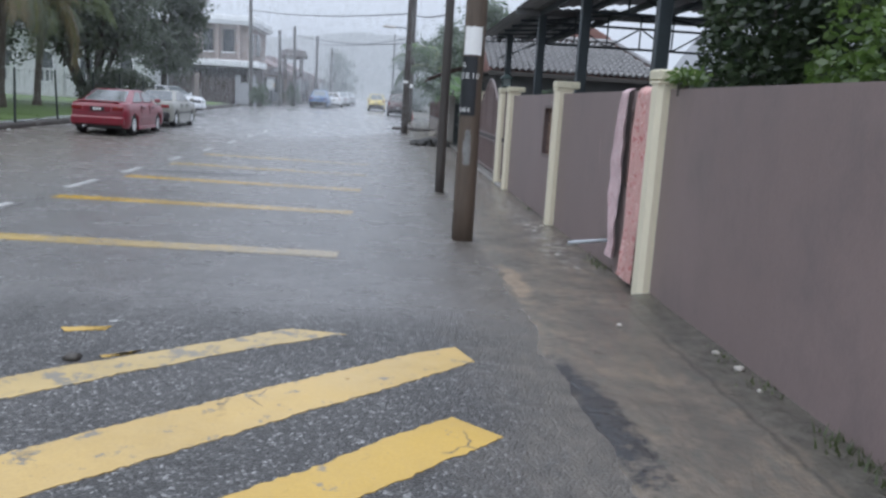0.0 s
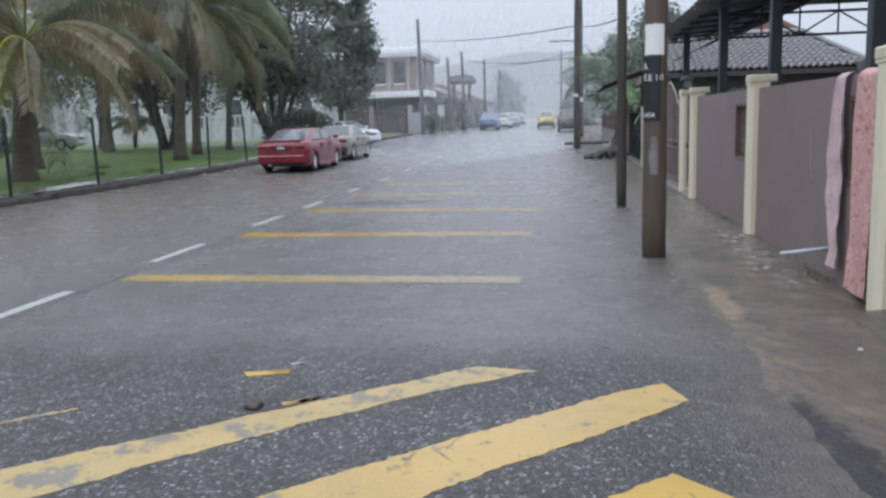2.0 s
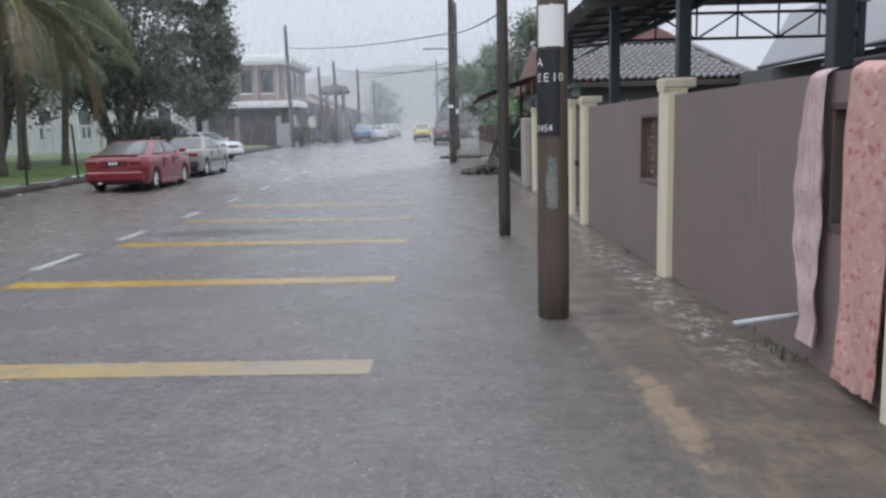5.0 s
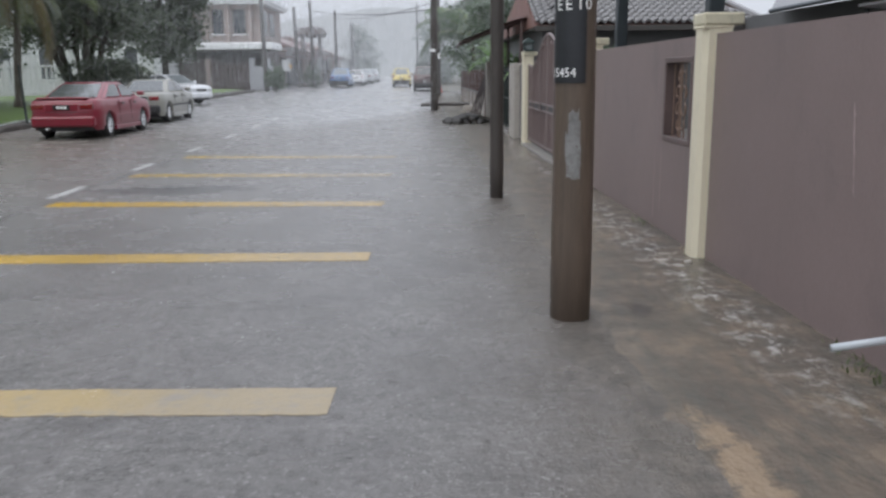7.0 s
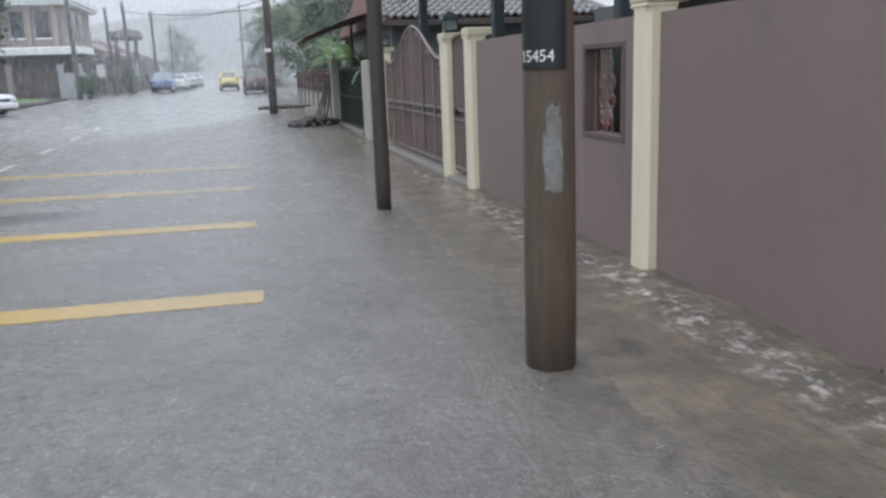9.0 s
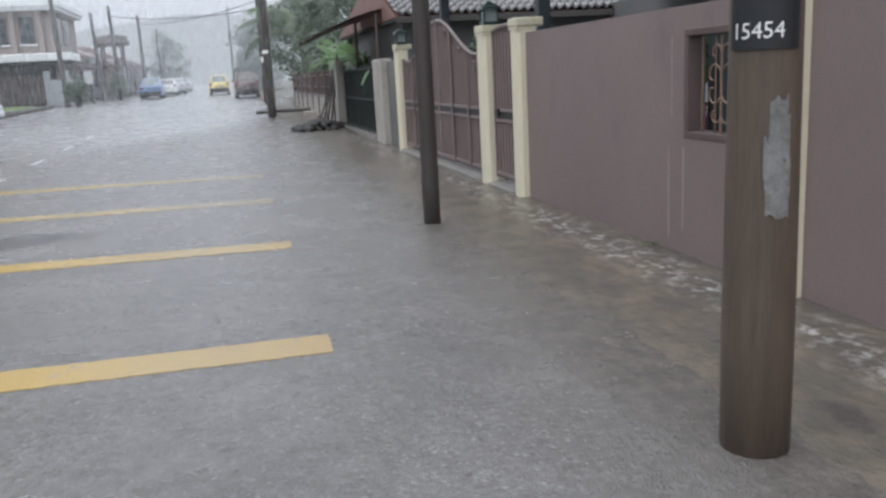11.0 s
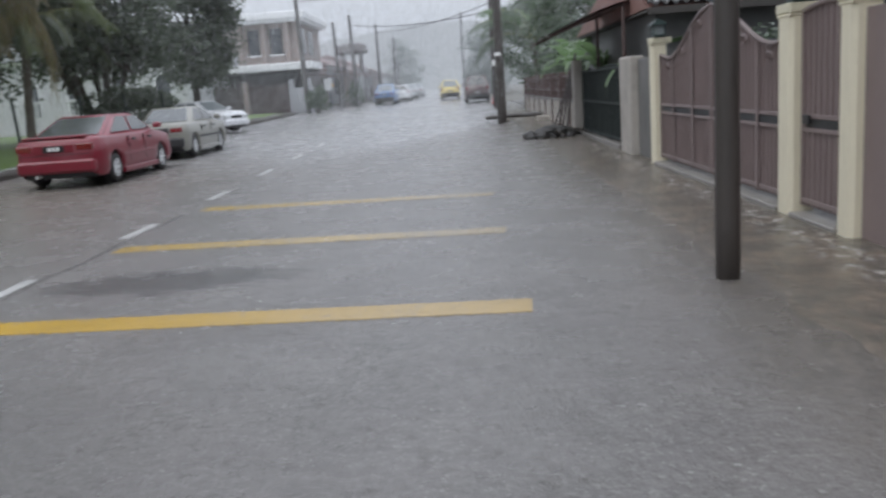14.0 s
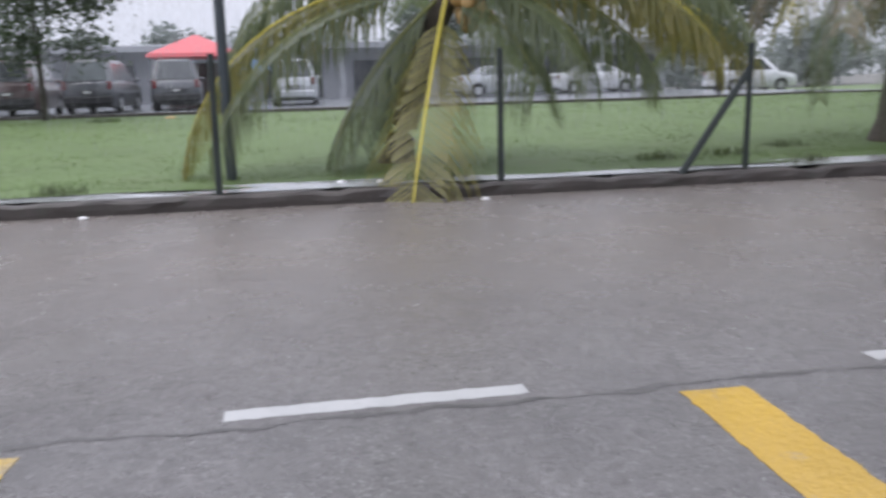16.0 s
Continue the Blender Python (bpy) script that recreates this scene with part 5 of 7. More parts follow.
for i, (x, y, n, h) in enumerate(((2.02, -0.9, 110, 0.10), (2.03, -0.3, 70, 0.07), (2.04, 0.7, 30, 0.04), (2.03, 1.3, 24, 0.04), (2.0, 4.75, 45, 0.05), (2.05, 5.1, 20, 0.04), (2.05, 9.6, 24, 0.04))):
    weeds(x, y, n, 0.05, 0.14, h, i)
for i, (x, y, s) in enumerate(((2.0, 1.35, 0.03), (2.02, 1.0, 0.035), (1.98, 0.6, 0.02), (1.9, 7.6, 0.03), (1.55, 2.2, 0.02), (-2.23, 0.88, 0.05))):
    bm = bmesh.new()
    bmesh.ops.create_icosphere(bm, subdivisions=2, radius=s)
    for q in bm.verts:
        q.co *= 1 + 0.35 * noise.noise(q.co * 30 + Vector((i, 0, 0)))
        q.co.z *= 0.6
    o = part("stone", bm, M["kerb"] if i == 5 else M["plaster"], smooth=True)
    o.matrix_basis = pose(x, y, (verge_h(x, y) if x > 0.7 else gz(x, y)) + s * 0.3)
    tagged(o, "small wet stone lying on the ground", "stone", "loose stones")

# plants behind and on the wall


def shrub(name, x, y, z, rx, ry, rz_, n, size, material, label, seed, cat="shrub", stems=5):
    t = thing(name, x, y, z, label, cat)
    r0 = random.Random(seed)
    lobes = [(r0.uniform(-0.6, 0.6) * rx, r0.uniform(-0.6, 0.6) * ry, r0.uniform(0.35, 1.0) * rz_, r0.uniform(0.3, 0.55)) for _ in range(12)]

    def place(r):
        lx, ly, lz, s = r.choice(lobes)
        v = Vector((r.gauss(0, 1), r.gauss(0, 1), r.gauss(0, 1))).normalized() * r.uniform(0.55, 1.05) ** 0.6
        return lx + v.x * s * rx, ly + v.y * s * ry, max(0.05, lz + v.z * s * rz_ * 0.6)
    vs, fs = leaf_blob(n, place, size, seed)
    raw("foliage", vs, fs, M[material], t)
    for i in range(stems):
        lx, ly, lz, s = lobes[i]
        part("stem", tb([(lx * 0.1, ly * 0.1, -0.05), (lx * 0.5, ly * 0.5, lz * 0.5), (lx, ly, lz)], [0.05, 0.035, 0.012], 6), M["bark"], t)
    return t


shrub("garden_bush", 3.9, 3.6, 0.0, 1.4, 2.2, 3.5, 26000, 0.11, "leaf_bush", "dense dark green garden bush above the wall", 21)
shrub("garden_bush", 3.0, 1.5, 0.0, 0.45, 0.8, 2.2, 3600, 0.10, "leaf_light", "light green bush behind the wall", 22)
shrub("pot_plant", 2.14, 3.0, 1.92, 0.16, 0.42, 0.16, 420, 0.06, "leaf_light", "yellow-green creeping plant on the wall top", 23, "plant", 3)
shrub("garden_bush", 4.6, 22.3, 0.0, 1.1, 0.6, 1.9, 1500, 0.14, "leaf_mid", "garden shrub behind the brown gate", 24)
shrub("garden_bush", 6.4, 15.6, 0.0, 0.5, 0.9, 2.1, 2200, 0.13, "leaf_light", "leafy green yard plant before the grey-roofed house", 25)

# ---- cars ----


def car(x, y, heading, paint, label, L=4.35, W=1.70, H=1.38, deck=0.93, hatch=False, hood=0.88, glass="glass", z=None, detail=True, group="parked cars", wheel_r=0.30, cabin=(0.20, 0.36, 0.60, 0.78)):
    """A saloon, hatchback or van; local +x is its front."""
    t = thing("car", x, y, gz(x, y) if z is None else z, label, "car", group, rz=heading)
    hw = W / 2
    wb = L * 0.60
    xr, xf = -wb / 2 - L * 0.005, wb / 2 - L * 0.005
    arch = wheel_r + 0.055
    st = sorted(set([round(v, 3) for v in rangef(-L / 2, L / 2, 0.10)] + [round(xc + k * arch, 3) for xc in (xr, xf) for k in (-1, -0.94, -0.8, -0.55, -0.28, 0, 0.28, 0.55, 0.8, 0.94, 1)]))
    belt = deck - 0.06
    bm = bmesh.new()
    rings = []
    for s in st:
        u = (s + L / 2) / L
        end = min(u, 1 - u)
        w = hw * (1 - 0.16 * max(0.0, 1 - end / 0.10) ** 2)
        zt = deck + (hood - deck) * max(0.0, min(1.0, (u - 0.72) / 0.2))
        if u > 0.9:
            zt -= 0.14 * ((u - 0.9) / 0.1) ** 2
        if u < 0.04:
            zt -= 0.05 * (1 - u / 0.04)
        zl = 0.20 + 0.10 * max(0.0, 1 - end / 0.05)
        for xc in (xr, xf):
            if abs(s - xc) < arch:
                zl = max(zl, wheel_r + math.sqrt(max(0.0, arch * arch - (s - xc) ** 2)))
        mid = max(zl + 0.03, 0.62)
        half = [(w * 0.93, zl), (w, max(zl + 0.02, 0.34)), (w * 1.0, mid), (w * 0.965, max(mid + 0.05, min(zt - 0.05, belt))), (w * 0.90, zt - 0.005), (w * 0.5, zt + 0.018)]
        ring_ = [bm.verts.new((s, -a, b)) for a, b in half] + [bm.verts.new((s, a, b)) for a, b in reversed(half)]
        rings.append(ring_)
    for a, b in zip(rings, rings[1:]):
        for k in range(len(a) - 1):
            bm.faces.new((a[k], b[k], b[k + 1], a[k + 1]))
    bm.faces.new(rings[0])
    bm.faces.new(rings[-1][::-1])
    bmesh.ops.recalc_face_normals(bm, faces=bm.faces)
    body = part("body", bm, M[paint], t, smooth=True)
    part("underbody", bx(-L / 2 + 0.15, L / 2 - 0.15, -hw * 0.82, hw * 0.82, 0.19, 0.62, 0.02), M["trim_black"], t)
    # cabin
    c0, c1, c2, c3 = [(-0.5 + c) * L for c in cabin]
    if hatch:
        c0, c1 = -0.48 * L, -0.40 * L
    bw, rw = hw * 0.90, hw * 0.70
    zb, zr_ = deck - 0.02, H
    base = [(c0, -bw, zb), (c3, -bw, zb), (c3, bw, zb), (c0, bw, zb)]
    top = [(c1, -rw, zr_ - 0.02), (c2, -rw, zr_ - 0.03), (c2, rw, zr_ - 0.03), (c1, rw, zr_ - 0.02)]
    bm = bmesh.new()
    B = [bm.verts.new(p) for p in base]
    T = [bm.verts.new(p) for p in top]
    bm.faces.new(T)
    for i in range(4):
        bm.faces.new((B[i], B[(i + 1) % 4], T[(i + 1) % 4], T[i]))
    bmesh.ops.recalc_face_normals(bm, faces=bm.faces)
    bmesh.ops.bevel(bm, geom=[e for e in bm.edges if not (e.verts[0] in B and e.verts[1] in B)], offset=0.07, segments=3, affect="EDGES")
    for q in bm.verts:
        if q.co.z > zr_ - 0.08:
            q.co.z += 0.025 * (1 - (q.co.y / rw) ** 2)
    part("cabin", bm, M[paint], t, smooth=True)

    def pane(name, P, mat_, inset=(0.08, 0.92, 0.10, 0.90), lift=0.012):
        """A pane on the quad P (lower a, lower b, upper b, upper a)."""
        P = [Vector(p) for p in P]
        nrm = (P[1] - P[0]).cross(P[3] - P[0]).normalized()
        cen = sum(P, Vector()) / 4
        if nrm.dot(cen - Vector((0, 0, 0.8))) < 0:
            nrm.negate()

        def at(u, v):
            return P[0].lerp(P[1], u).lerp(P[3].lerp(P[2], u), v)
        u0, u1, v0, v1 = inset
        q = [at(u0, v0), at(u1, v0), at(u1 - 0.02, v1), at(u0 + 0.02, v1)]
        bm2 = bmesh.new()
        f = [bm2.verts.new(p + nrm * lift) for p in q]
        g = [bm2.verts.new(p - nrm * 0.03) for p in q]
        bm2.faces.new(f)
        for i in range(4):
            bm2.faces.new((g[i], g[(i + 1) % 4], f[(i + 1) % 4], f[i]))
        bmesh.ops.recalc_face_normals(bm2, faces=bm2.faces)
        return part(name, bm2, M[mat_], t)

    pane("rear_window", (base[0], base[3], top[3], top[0]), glass)
    pane("windscreen", (base[1], base[2], top[2], top[1]), glass)
    for s in (-1, 1):
        pb = [(c0, s * bw, zb), (c3, s * bw, zb), (c2, s * rw, zr_ - 0.03), (c1, s * rw, zr_ - 0.02)]
        pane("side_window", pb, glass, (0.10, 0.47, 0.12, 0.86))
        pane("side_window", pb, glass, (0.52, 0.90, 0.12, 0.86))
    # wheels
    for xc in (xr, xf):
        for s in (-1, 1):
            yo = s * (hw - 0.02)
            wh = thing("wheel", 0, 0, 0, "", "")
            wh.parent = t
            bm = bmesh.new()
            prof = [(0.19, 0.0), (0.27, 0.0), (0.295, 0.03), (0.30, 0.07), (0.30, 0.13), (0.295, 0.17), (0.27, 0.20), (0.19, 0.20)]
            rg = []
            for k in range(24):
                a = 6.28318 * k / 24
                rg.append([bm.verts.new((xc + math.cos(a) * r * wheel_r / 0.30, yo - s * d, wheel_r + math.sin(a) * r * wheel_r / 0.30)) for r, d in prof])
            for k in range(24):
                a, b = rg[k], rg[(k + 1) % 24]
                for i in range(len(prof) - 1):
                    bm.faces.new((a[i], b[i], b[i + 1], a[i + 1]))
            bmesh.ops.recalc_face_normals(bm, faces=bm.faces)
            ty = part("tyre", bm, M["tyre"], wh, smooth=True)
            bm = bmesh.new()
            k_ = wheel_r / 0.30
            tube(bm, [(xc, yo - s * 0.01, wheel_r), (xc, yo - s * 0.03, wheel_r)], [0.055 * k_, 0.06 * k_], 12)
            for j in range(6):
                a = 1.0472 * j
                tube(bm, [(xc + math.cos(a) * 0.04 * k_, yo - s * 0.02, wheel_r + math.sin(a) * 0.04 * k_), (xc + math.cos(a) * 0.195 * k_, yo - s * 0.02, wheel_r + math.sin(a) * 0.195 * k_)], 0.022 * k_, 5)
            n = 24
            o_ = [bm.verts.new((xc + math.cos(6.28318 * q / n) * 0.20 * k_, yo - s * 0.012, wheel_r + math.sin(6.28318 * q / n) * 0.20 * k_)) for q in range(n)]
            i_ = [bm.verts.new((xc + math.cos(6.28318 * q / n) * 0.17 * k_, yo - s * 0.03, wheel_r + math.sin(6.28318 * q / n) * 0.17 * k_)) for q in range(n)]
            for q in range(n):
                bm.faces.new((o_[q], o_[(q + 1) % n], i_[(q + 1) % n], i_[q]))
            bm.faces.new([bm.verts.new((p.co.x, yo - s * 0.07, p.co.z)) for p in i_])
            part("rim", bm, M["rim"], wh)
    # lamps, plates, bumpers and trims
    xe = -L / 2
    for s in (-1, 1):
        if hatch:
            part("tail_lamp", bx(xe - 0.012, xe + 0.10, s * hw * 0.80 - 0.07, s * hw * 0.80 + 0.07, deck - 0.24, deck + 0.02, 0.02), M["tail"], t)
        else:
            part("tail_lamp", bx(xe - 0.012, xe + 0.14, min(s * hw * 0.50, s * hw * 0.875), max(s * hw * 0.50, s * hw * 0.875), deck - 0.25, deck - 0.11, 0.02), M["tail"], t)
        part("headlamp", bx(L / 2 - 0.14, L / 2 + 0.012, min(s * hw * 0.45, s * hw * 0.86), max(s * hw * 0.45, s * hw * 0.86), 0.58, 0.72, 0.02), M["lamp_lens"], t)
        part("mirror", bx(c3 - 0.32, c3 - 0.20, min(s * hw * 0.93, s * (hw + 0.13)), max(s * hw * 0.93, s * (hw + 0.13)), deck + 0.02, deck + 0.14, 0.03), M[paint], t)
        if detail:
            part("side_moulding", bx(xr + arch + 0.02, xf - arch - 0.02, min(s * (hw - 0.01), s * (hw + 0.012)), max(s * (hw - 0.01), s * (hw + 0.012)), 0.50, 0.56, 0.005), M["trim_black"] if paint != "car_red" else M[paint], t)
            for xx in (-0.33, 0.62):
                part("door_handle", bx(xx - 0.09, xx + 0.09, min(s * (hw - 0.03), s * (hw + 0.012)), max(s * (hw - 0.03), s * (hw + 0.012)), deck - 0.17, deck - 0.13, 0.006), M["trim_black"], t)
            for xx in (0.28, -0.62):
                part("door_gap", bx(xx - 0.005, xx + 0.005, min(s * (hw - 0.04), s * (hw + 0.003)), max(s * (hw - 0.04), s * (hw + 0.003)), 0.36, deck - 0.08, 0.0), M["trim_black"], t)
            part("sill_skirt", bx(xr + arch, xf - arch, min(s * (hw * 0.9), s * (hw + 0.018)), max(s * (hw * 0.9), s * (hw + 0.018)), 0.16, 0.27, 0.015), M[paint], t)
    part("rear_bumper", bx(xe - 0.05, xe + 0.22, -hw * 0.90, hw * 0.90, 0.30, 0.56, 0.045, ), M[paint] if paint in ("car_red", "car_white", "car_silver") else M["trim_black"], t)
    part("front_bumper", bx(L / 2 - 0.22, L / 2 + 0.05, -hw * 0.88, hw * 0.88, 0.28, 0.52, 0.045), M[paint] if paint in ("car_red", "car_white", "car_silver") else M["trim_black"], t)
    part("grille", bx(L / 2 - 0.06, L / 2 + 0.008, -hw * 0.40, hw * 0.40, 0.58, 0.70, 0.01), M["trim_black"], t)
    pz = deck - 0.26 if not hatch else 0.62
    pl = part("rear_plate_panel", bx(xe - 0.016, xe + 0.05, -hw * 0.46, hw * 0.46, pz - 0.02, pz + 0.14, 0.006), M["trim_black"] if detail and paint != "car_red" else M[paint], t)
    np_ = part("number_plate", bx(xe - 0.026, xe - 0.014, -0.21, 0.21, pz + 0.0, pz + 0.12, 0.003), M["plate"], t, "number plate with plain bars")
    for k in range(3):
        part("plate_bar", bx(xe - 0.029, xe - 0.025, -0.12 + 0.085 * k, -0.06 + 0.085 * k, pz + 0.025, pz + 0.095, 0.0), M["white"], np_)
    if detail:
        part("boot_line", bx(xe - 0.004, xe + 0.02, -hw * 0.82, hw * 0.82, deck - 0.325, deck - 0.315, 0.0), M["trim_black"], t)
        for s in (-1, 1):
            part("wiper", tb([(c3 - 0.06, s * 0.3, deck + 0.06), (c3 - 0.26, s * 0.3 + 0.42, deck + 0.17)], 0.008, 4), M["trim_black"], t)
        part("exhaust", tb([(xe - 0.06, hw * 0.45, 0.25), (xe + 0.2, hw * 0.45, 0.25)], 0.03, 8), M["rim"], t)
    return t


red = car(-9.22, 24.0, 90, "car_red", "red saloon car parked in flood water at the kerb", L=4.42, W=1.74, H=1.40, deck=0.98, cabin=(0.12, 0.36, 0.60, 0.80))
part("spoiler", bx(-2.18, -1.98, -0.62, 0.62, 0.985, 1.03, 0.015), M["car_red"], red)
car(-9.35, 29.75, 90, "car_olive", "dull grey-olive saloon car parked at the kerb", L=4.15, W=1.66, H=1.38, deck=0.95)
car(-12.4, 41.6, -28, "car_white", "white saloon car parked nose to the road", L=4.2, W=1.68, H=1.40, deck=0.94, glass="glass_pale")
car(-1.75, 76, 90, "car_yellow", "yellow van parked along the street", L=3.9, W=1.66, H=1.6, deck=1.0, hatch=True, glass="glass_pale", detail=False)
car(0.15, 63.5, 90, "car_maroon", "dark maroon off-road car parked on the verge", L=4.1, W=1.70, H=1.75, deck=1.08, hatch=True, detail=False)
car(-7.0, 75.0, 90, "car_blue", "blue pickup parked along the street", L=4.6, W=1.75, H=1.62, deck=1.0, glass="glass_pale", detail=False)
car(-6.2, 82, 90, "car_white", "white car parked along the street", L=4.2, W=1.7, H=1.45, deck=0.95, glass="glass", detail=False, hatch=True)
car(-5.9, 90, 90, "car_silver", "silver car parked along the street", L=4.2, W=1.7, H=1.5, deck=0.95, detail=False, glass="glass_pale")
car(-5.6, 98, 90, "car_silver", "silver car parked along the street", L=4.2, W=1.7, H=1.5, deck=0.95, detail=False, glass="glass_pale")
car(5.0, 11.9, 90, "car_red", "red car parked in the yard behind the wall", L=4.2, W=1.68, H=1.40, deck=0.95, z=0.02, group="")

# ---- left: kerb, lawn, fence ----
kerb_y = rangef(-14, 60, 1.0)


def kx(y):
    return -11.72 + 0.05 * noise.noise((0.3, y * 0.5, 5))


prof = [(0.0, -0.3), (0.0, 0.06), (-0.01, 0.13), (-0.045, 0.165), (-0.13, 0.17), (-0.22, 0.16), (-0.27, 0.10), (-0.27, -0.3)]
ky = rangef(-14, 60, 0.16)
verts, faces = [], []
for y in ky:
    z0 = gz(-11.7, y)
    chip = 0.10 * max(0.0, noise.noise((3.1, y * 1.7, 0)) - 0.15)
    for k, (dx, dz) in enumerate(prof):
        worn = 1.0 if 0 < k < 7 else 0.0
        verts.append((kx(y) + dx + worn * 0.03 * noise.noise((k * 2.0, y * 2.6, 1)), y, z0 + dz + worn * (0.022 * noise.noise((k * 1.3, y * 2.1, 2)) - chip + 0.02 * noise.noise((0, y * 0.5, 4)))))
np_k = len(prof)
for i in range(len(ky) - 1):
    for k in range(np_k - 1):
        faces.append((i * np_k + k, i * np_k + k + 1, (i + 1) * np_k + k + 1, (i + 1) * np_k + k))
tagged(raw("kerb", verts, faces, M["kerb"]), "dark mossy worn concrete kerb along the flooded road", "kerb", kind="structure")


def step(u):
    u = min(1.0, max(0.0, u))
    return u * u * (3 - 2 * u)


def bank(x, y):
    """The lawn climbs gently to the parking lot, less so towards the white fence."""
    return 0.50 * step((-13.5 - x) / 14.0) * (1 - step((y - 24) / 16.0))


def lawn_h(x, y):
    return gz(-12, y) + 0.17 + 0.02 * noise.noise((x * 0.4, y * 0.4, 0)) + (0.03 if x < -13 else 0.0) + bank(x, y)


sheet("apron", [-12.75, -12.4, -11.97], rangef(-14, 60, 1.0), lambda x, y: gz(-11.7, y) + 0.175 + 0.035 * noise.noise((x * 2.5, y * 1.1, 7)), M["apron"], "wet concrete strip with puddles behind the kerb", category="pavement")
sheet("lawn", [-60, -45, -36, -32, -28, -26, -24, -22, -20, -17, -15, -14, -13, -12.4], rangef(-40, 60, 2.0), lawn_h, M["lawn"], "rain-soaked green lawn of the park", category="lawn")
sheet("parking_lot", [-160, -90, -45, -28.4], rangef(-60, 30, 6), lambda x, y: gz(-12, y) + 0.28 + bank(-40, y), M["lot"], "wet grey parking lot beyond the lawn")
tagged(part("lot_kerb", bx(-28.45, -28.2, -60, 30, 0.3, 0.93, 0.02), M["kerb"]), "dark kerb between lawn and parking lot", "kerb", kind="structure")
vs, fs = [], []
r = random.Random(5)
for _ in range(52000):
    d = r.random() ** 1.6
    x = -12.45 - 15.6 * d
    y = r.uniform(-3, 27) if d < 0.35 else r.uniform(-12, 40)
    if x > -12.9 and noise.noise((x * 2, y * 1.1, 3)) > 0.0:
        continue
    if noise.noise((x * 0.35, y * 0.35, 11)) > 0.42:
        continue
    h = r.uniform(0.02, 0.05) * (1.0 + 0.8 * max(0, noise.noise((x, y, 8))))
    a = r.uniform(0, 6.28)
    w = 0.005 + 0.009 * d
    c, s = math.cos(a) * w, math.sin(a) * w
    z = lawn_h(x, y) - 0.01
    k = len(vs)
    vs += [(x - c, y - s, z), (x + c, y + s, z), (x + r.gauss(0, 0.025), y + r.gauss(0, 0.025), z + h)]
    fs.append((k, k + 1, k + 2))
tagged(raw("grass", vs, fs, M["grass"]), "short wet green grass", "grass", kind="stuff")
for i, (x, y) in enumerate(((-12.55, 3.4), (-12.6, 8.2), (-13.3, 11.7), (-13.6, 13.0), (-12.4, 13.6), (-14.5, 14.6), (-13.0, 20.5), (-15.5, 22), (-25, 1.5), (-14, 19.2))):
    weeds(x, y, 130, 0.16, 0.2, 0.16, 40 + i, "dry tuft of grass on the lawn")
for i, (x, y) in enumerate(((-12.3, 7.4), (-26, 3.0), (-11.55, 3.9), (-12.45, 6.9), (-11.45, 8.6), (-11.6, 21.3))):
    bm = bmesh.new()
    bmesh.ops.create_icosphere(bm, subdivisions=1, radius=0.06 if i != 1 else 0.16)
    for q in bm.verts:
        q.co.z *= 0.4
        q.co *= 1 + 0.3 * noise.noise(q.co * 20 + Vector((i, 0, 0)))
    o = part("litter", bm, M["white"] if i not in (1,) else M["coconut"])
    o.matrix_basis = pose(x, y, (gz(-11.7, y) + 0.19) if x < -11.8 and i != 1 else (lawn_h(x, y) if i == 1 else gz(x, y) + 0.01))
    tagged(o, "scrap of pale litter" if i != 1 else "fallen dry coconut on the lawn", "litter", "bits of litter")

fence = thing("fence", -11.86, 12, 0.3, "row of dark steel fence posts leaning slightly", "fence")
f_in = Matrix.Translation((11.86, -12, -0.3))
post_y = [-4.6, -1.2, 2.1, 5.4, 8.9, 12.29, 15.65, 19.0, 22.3, 25.6, 29.0, 32.4, 35.8]
for i, y in enumerate(post_y):
    z0 = gz(-11.8, y) + 0.1
    lx, ly = rng.uniform(-0.05, 0.05), rng.uniform(-0.05, 0.05)
    o = part("fence_post", tb([(-11.86, y, z0), (-11.86 + lx, y + ly, z0 + 1.72)], [0.042, 0.036], 8), M["dark_gate"], fence)
    o.matrix_parent_inverse = f_in
o = part("brace", tb([(-11.84, 11.35, 0.25), (-11.90, 12.32, 1.62)], 0.05, 8), M["dark_gate"], fence)
o.matrix_parent_inverse = f_in

# ---- palms ----


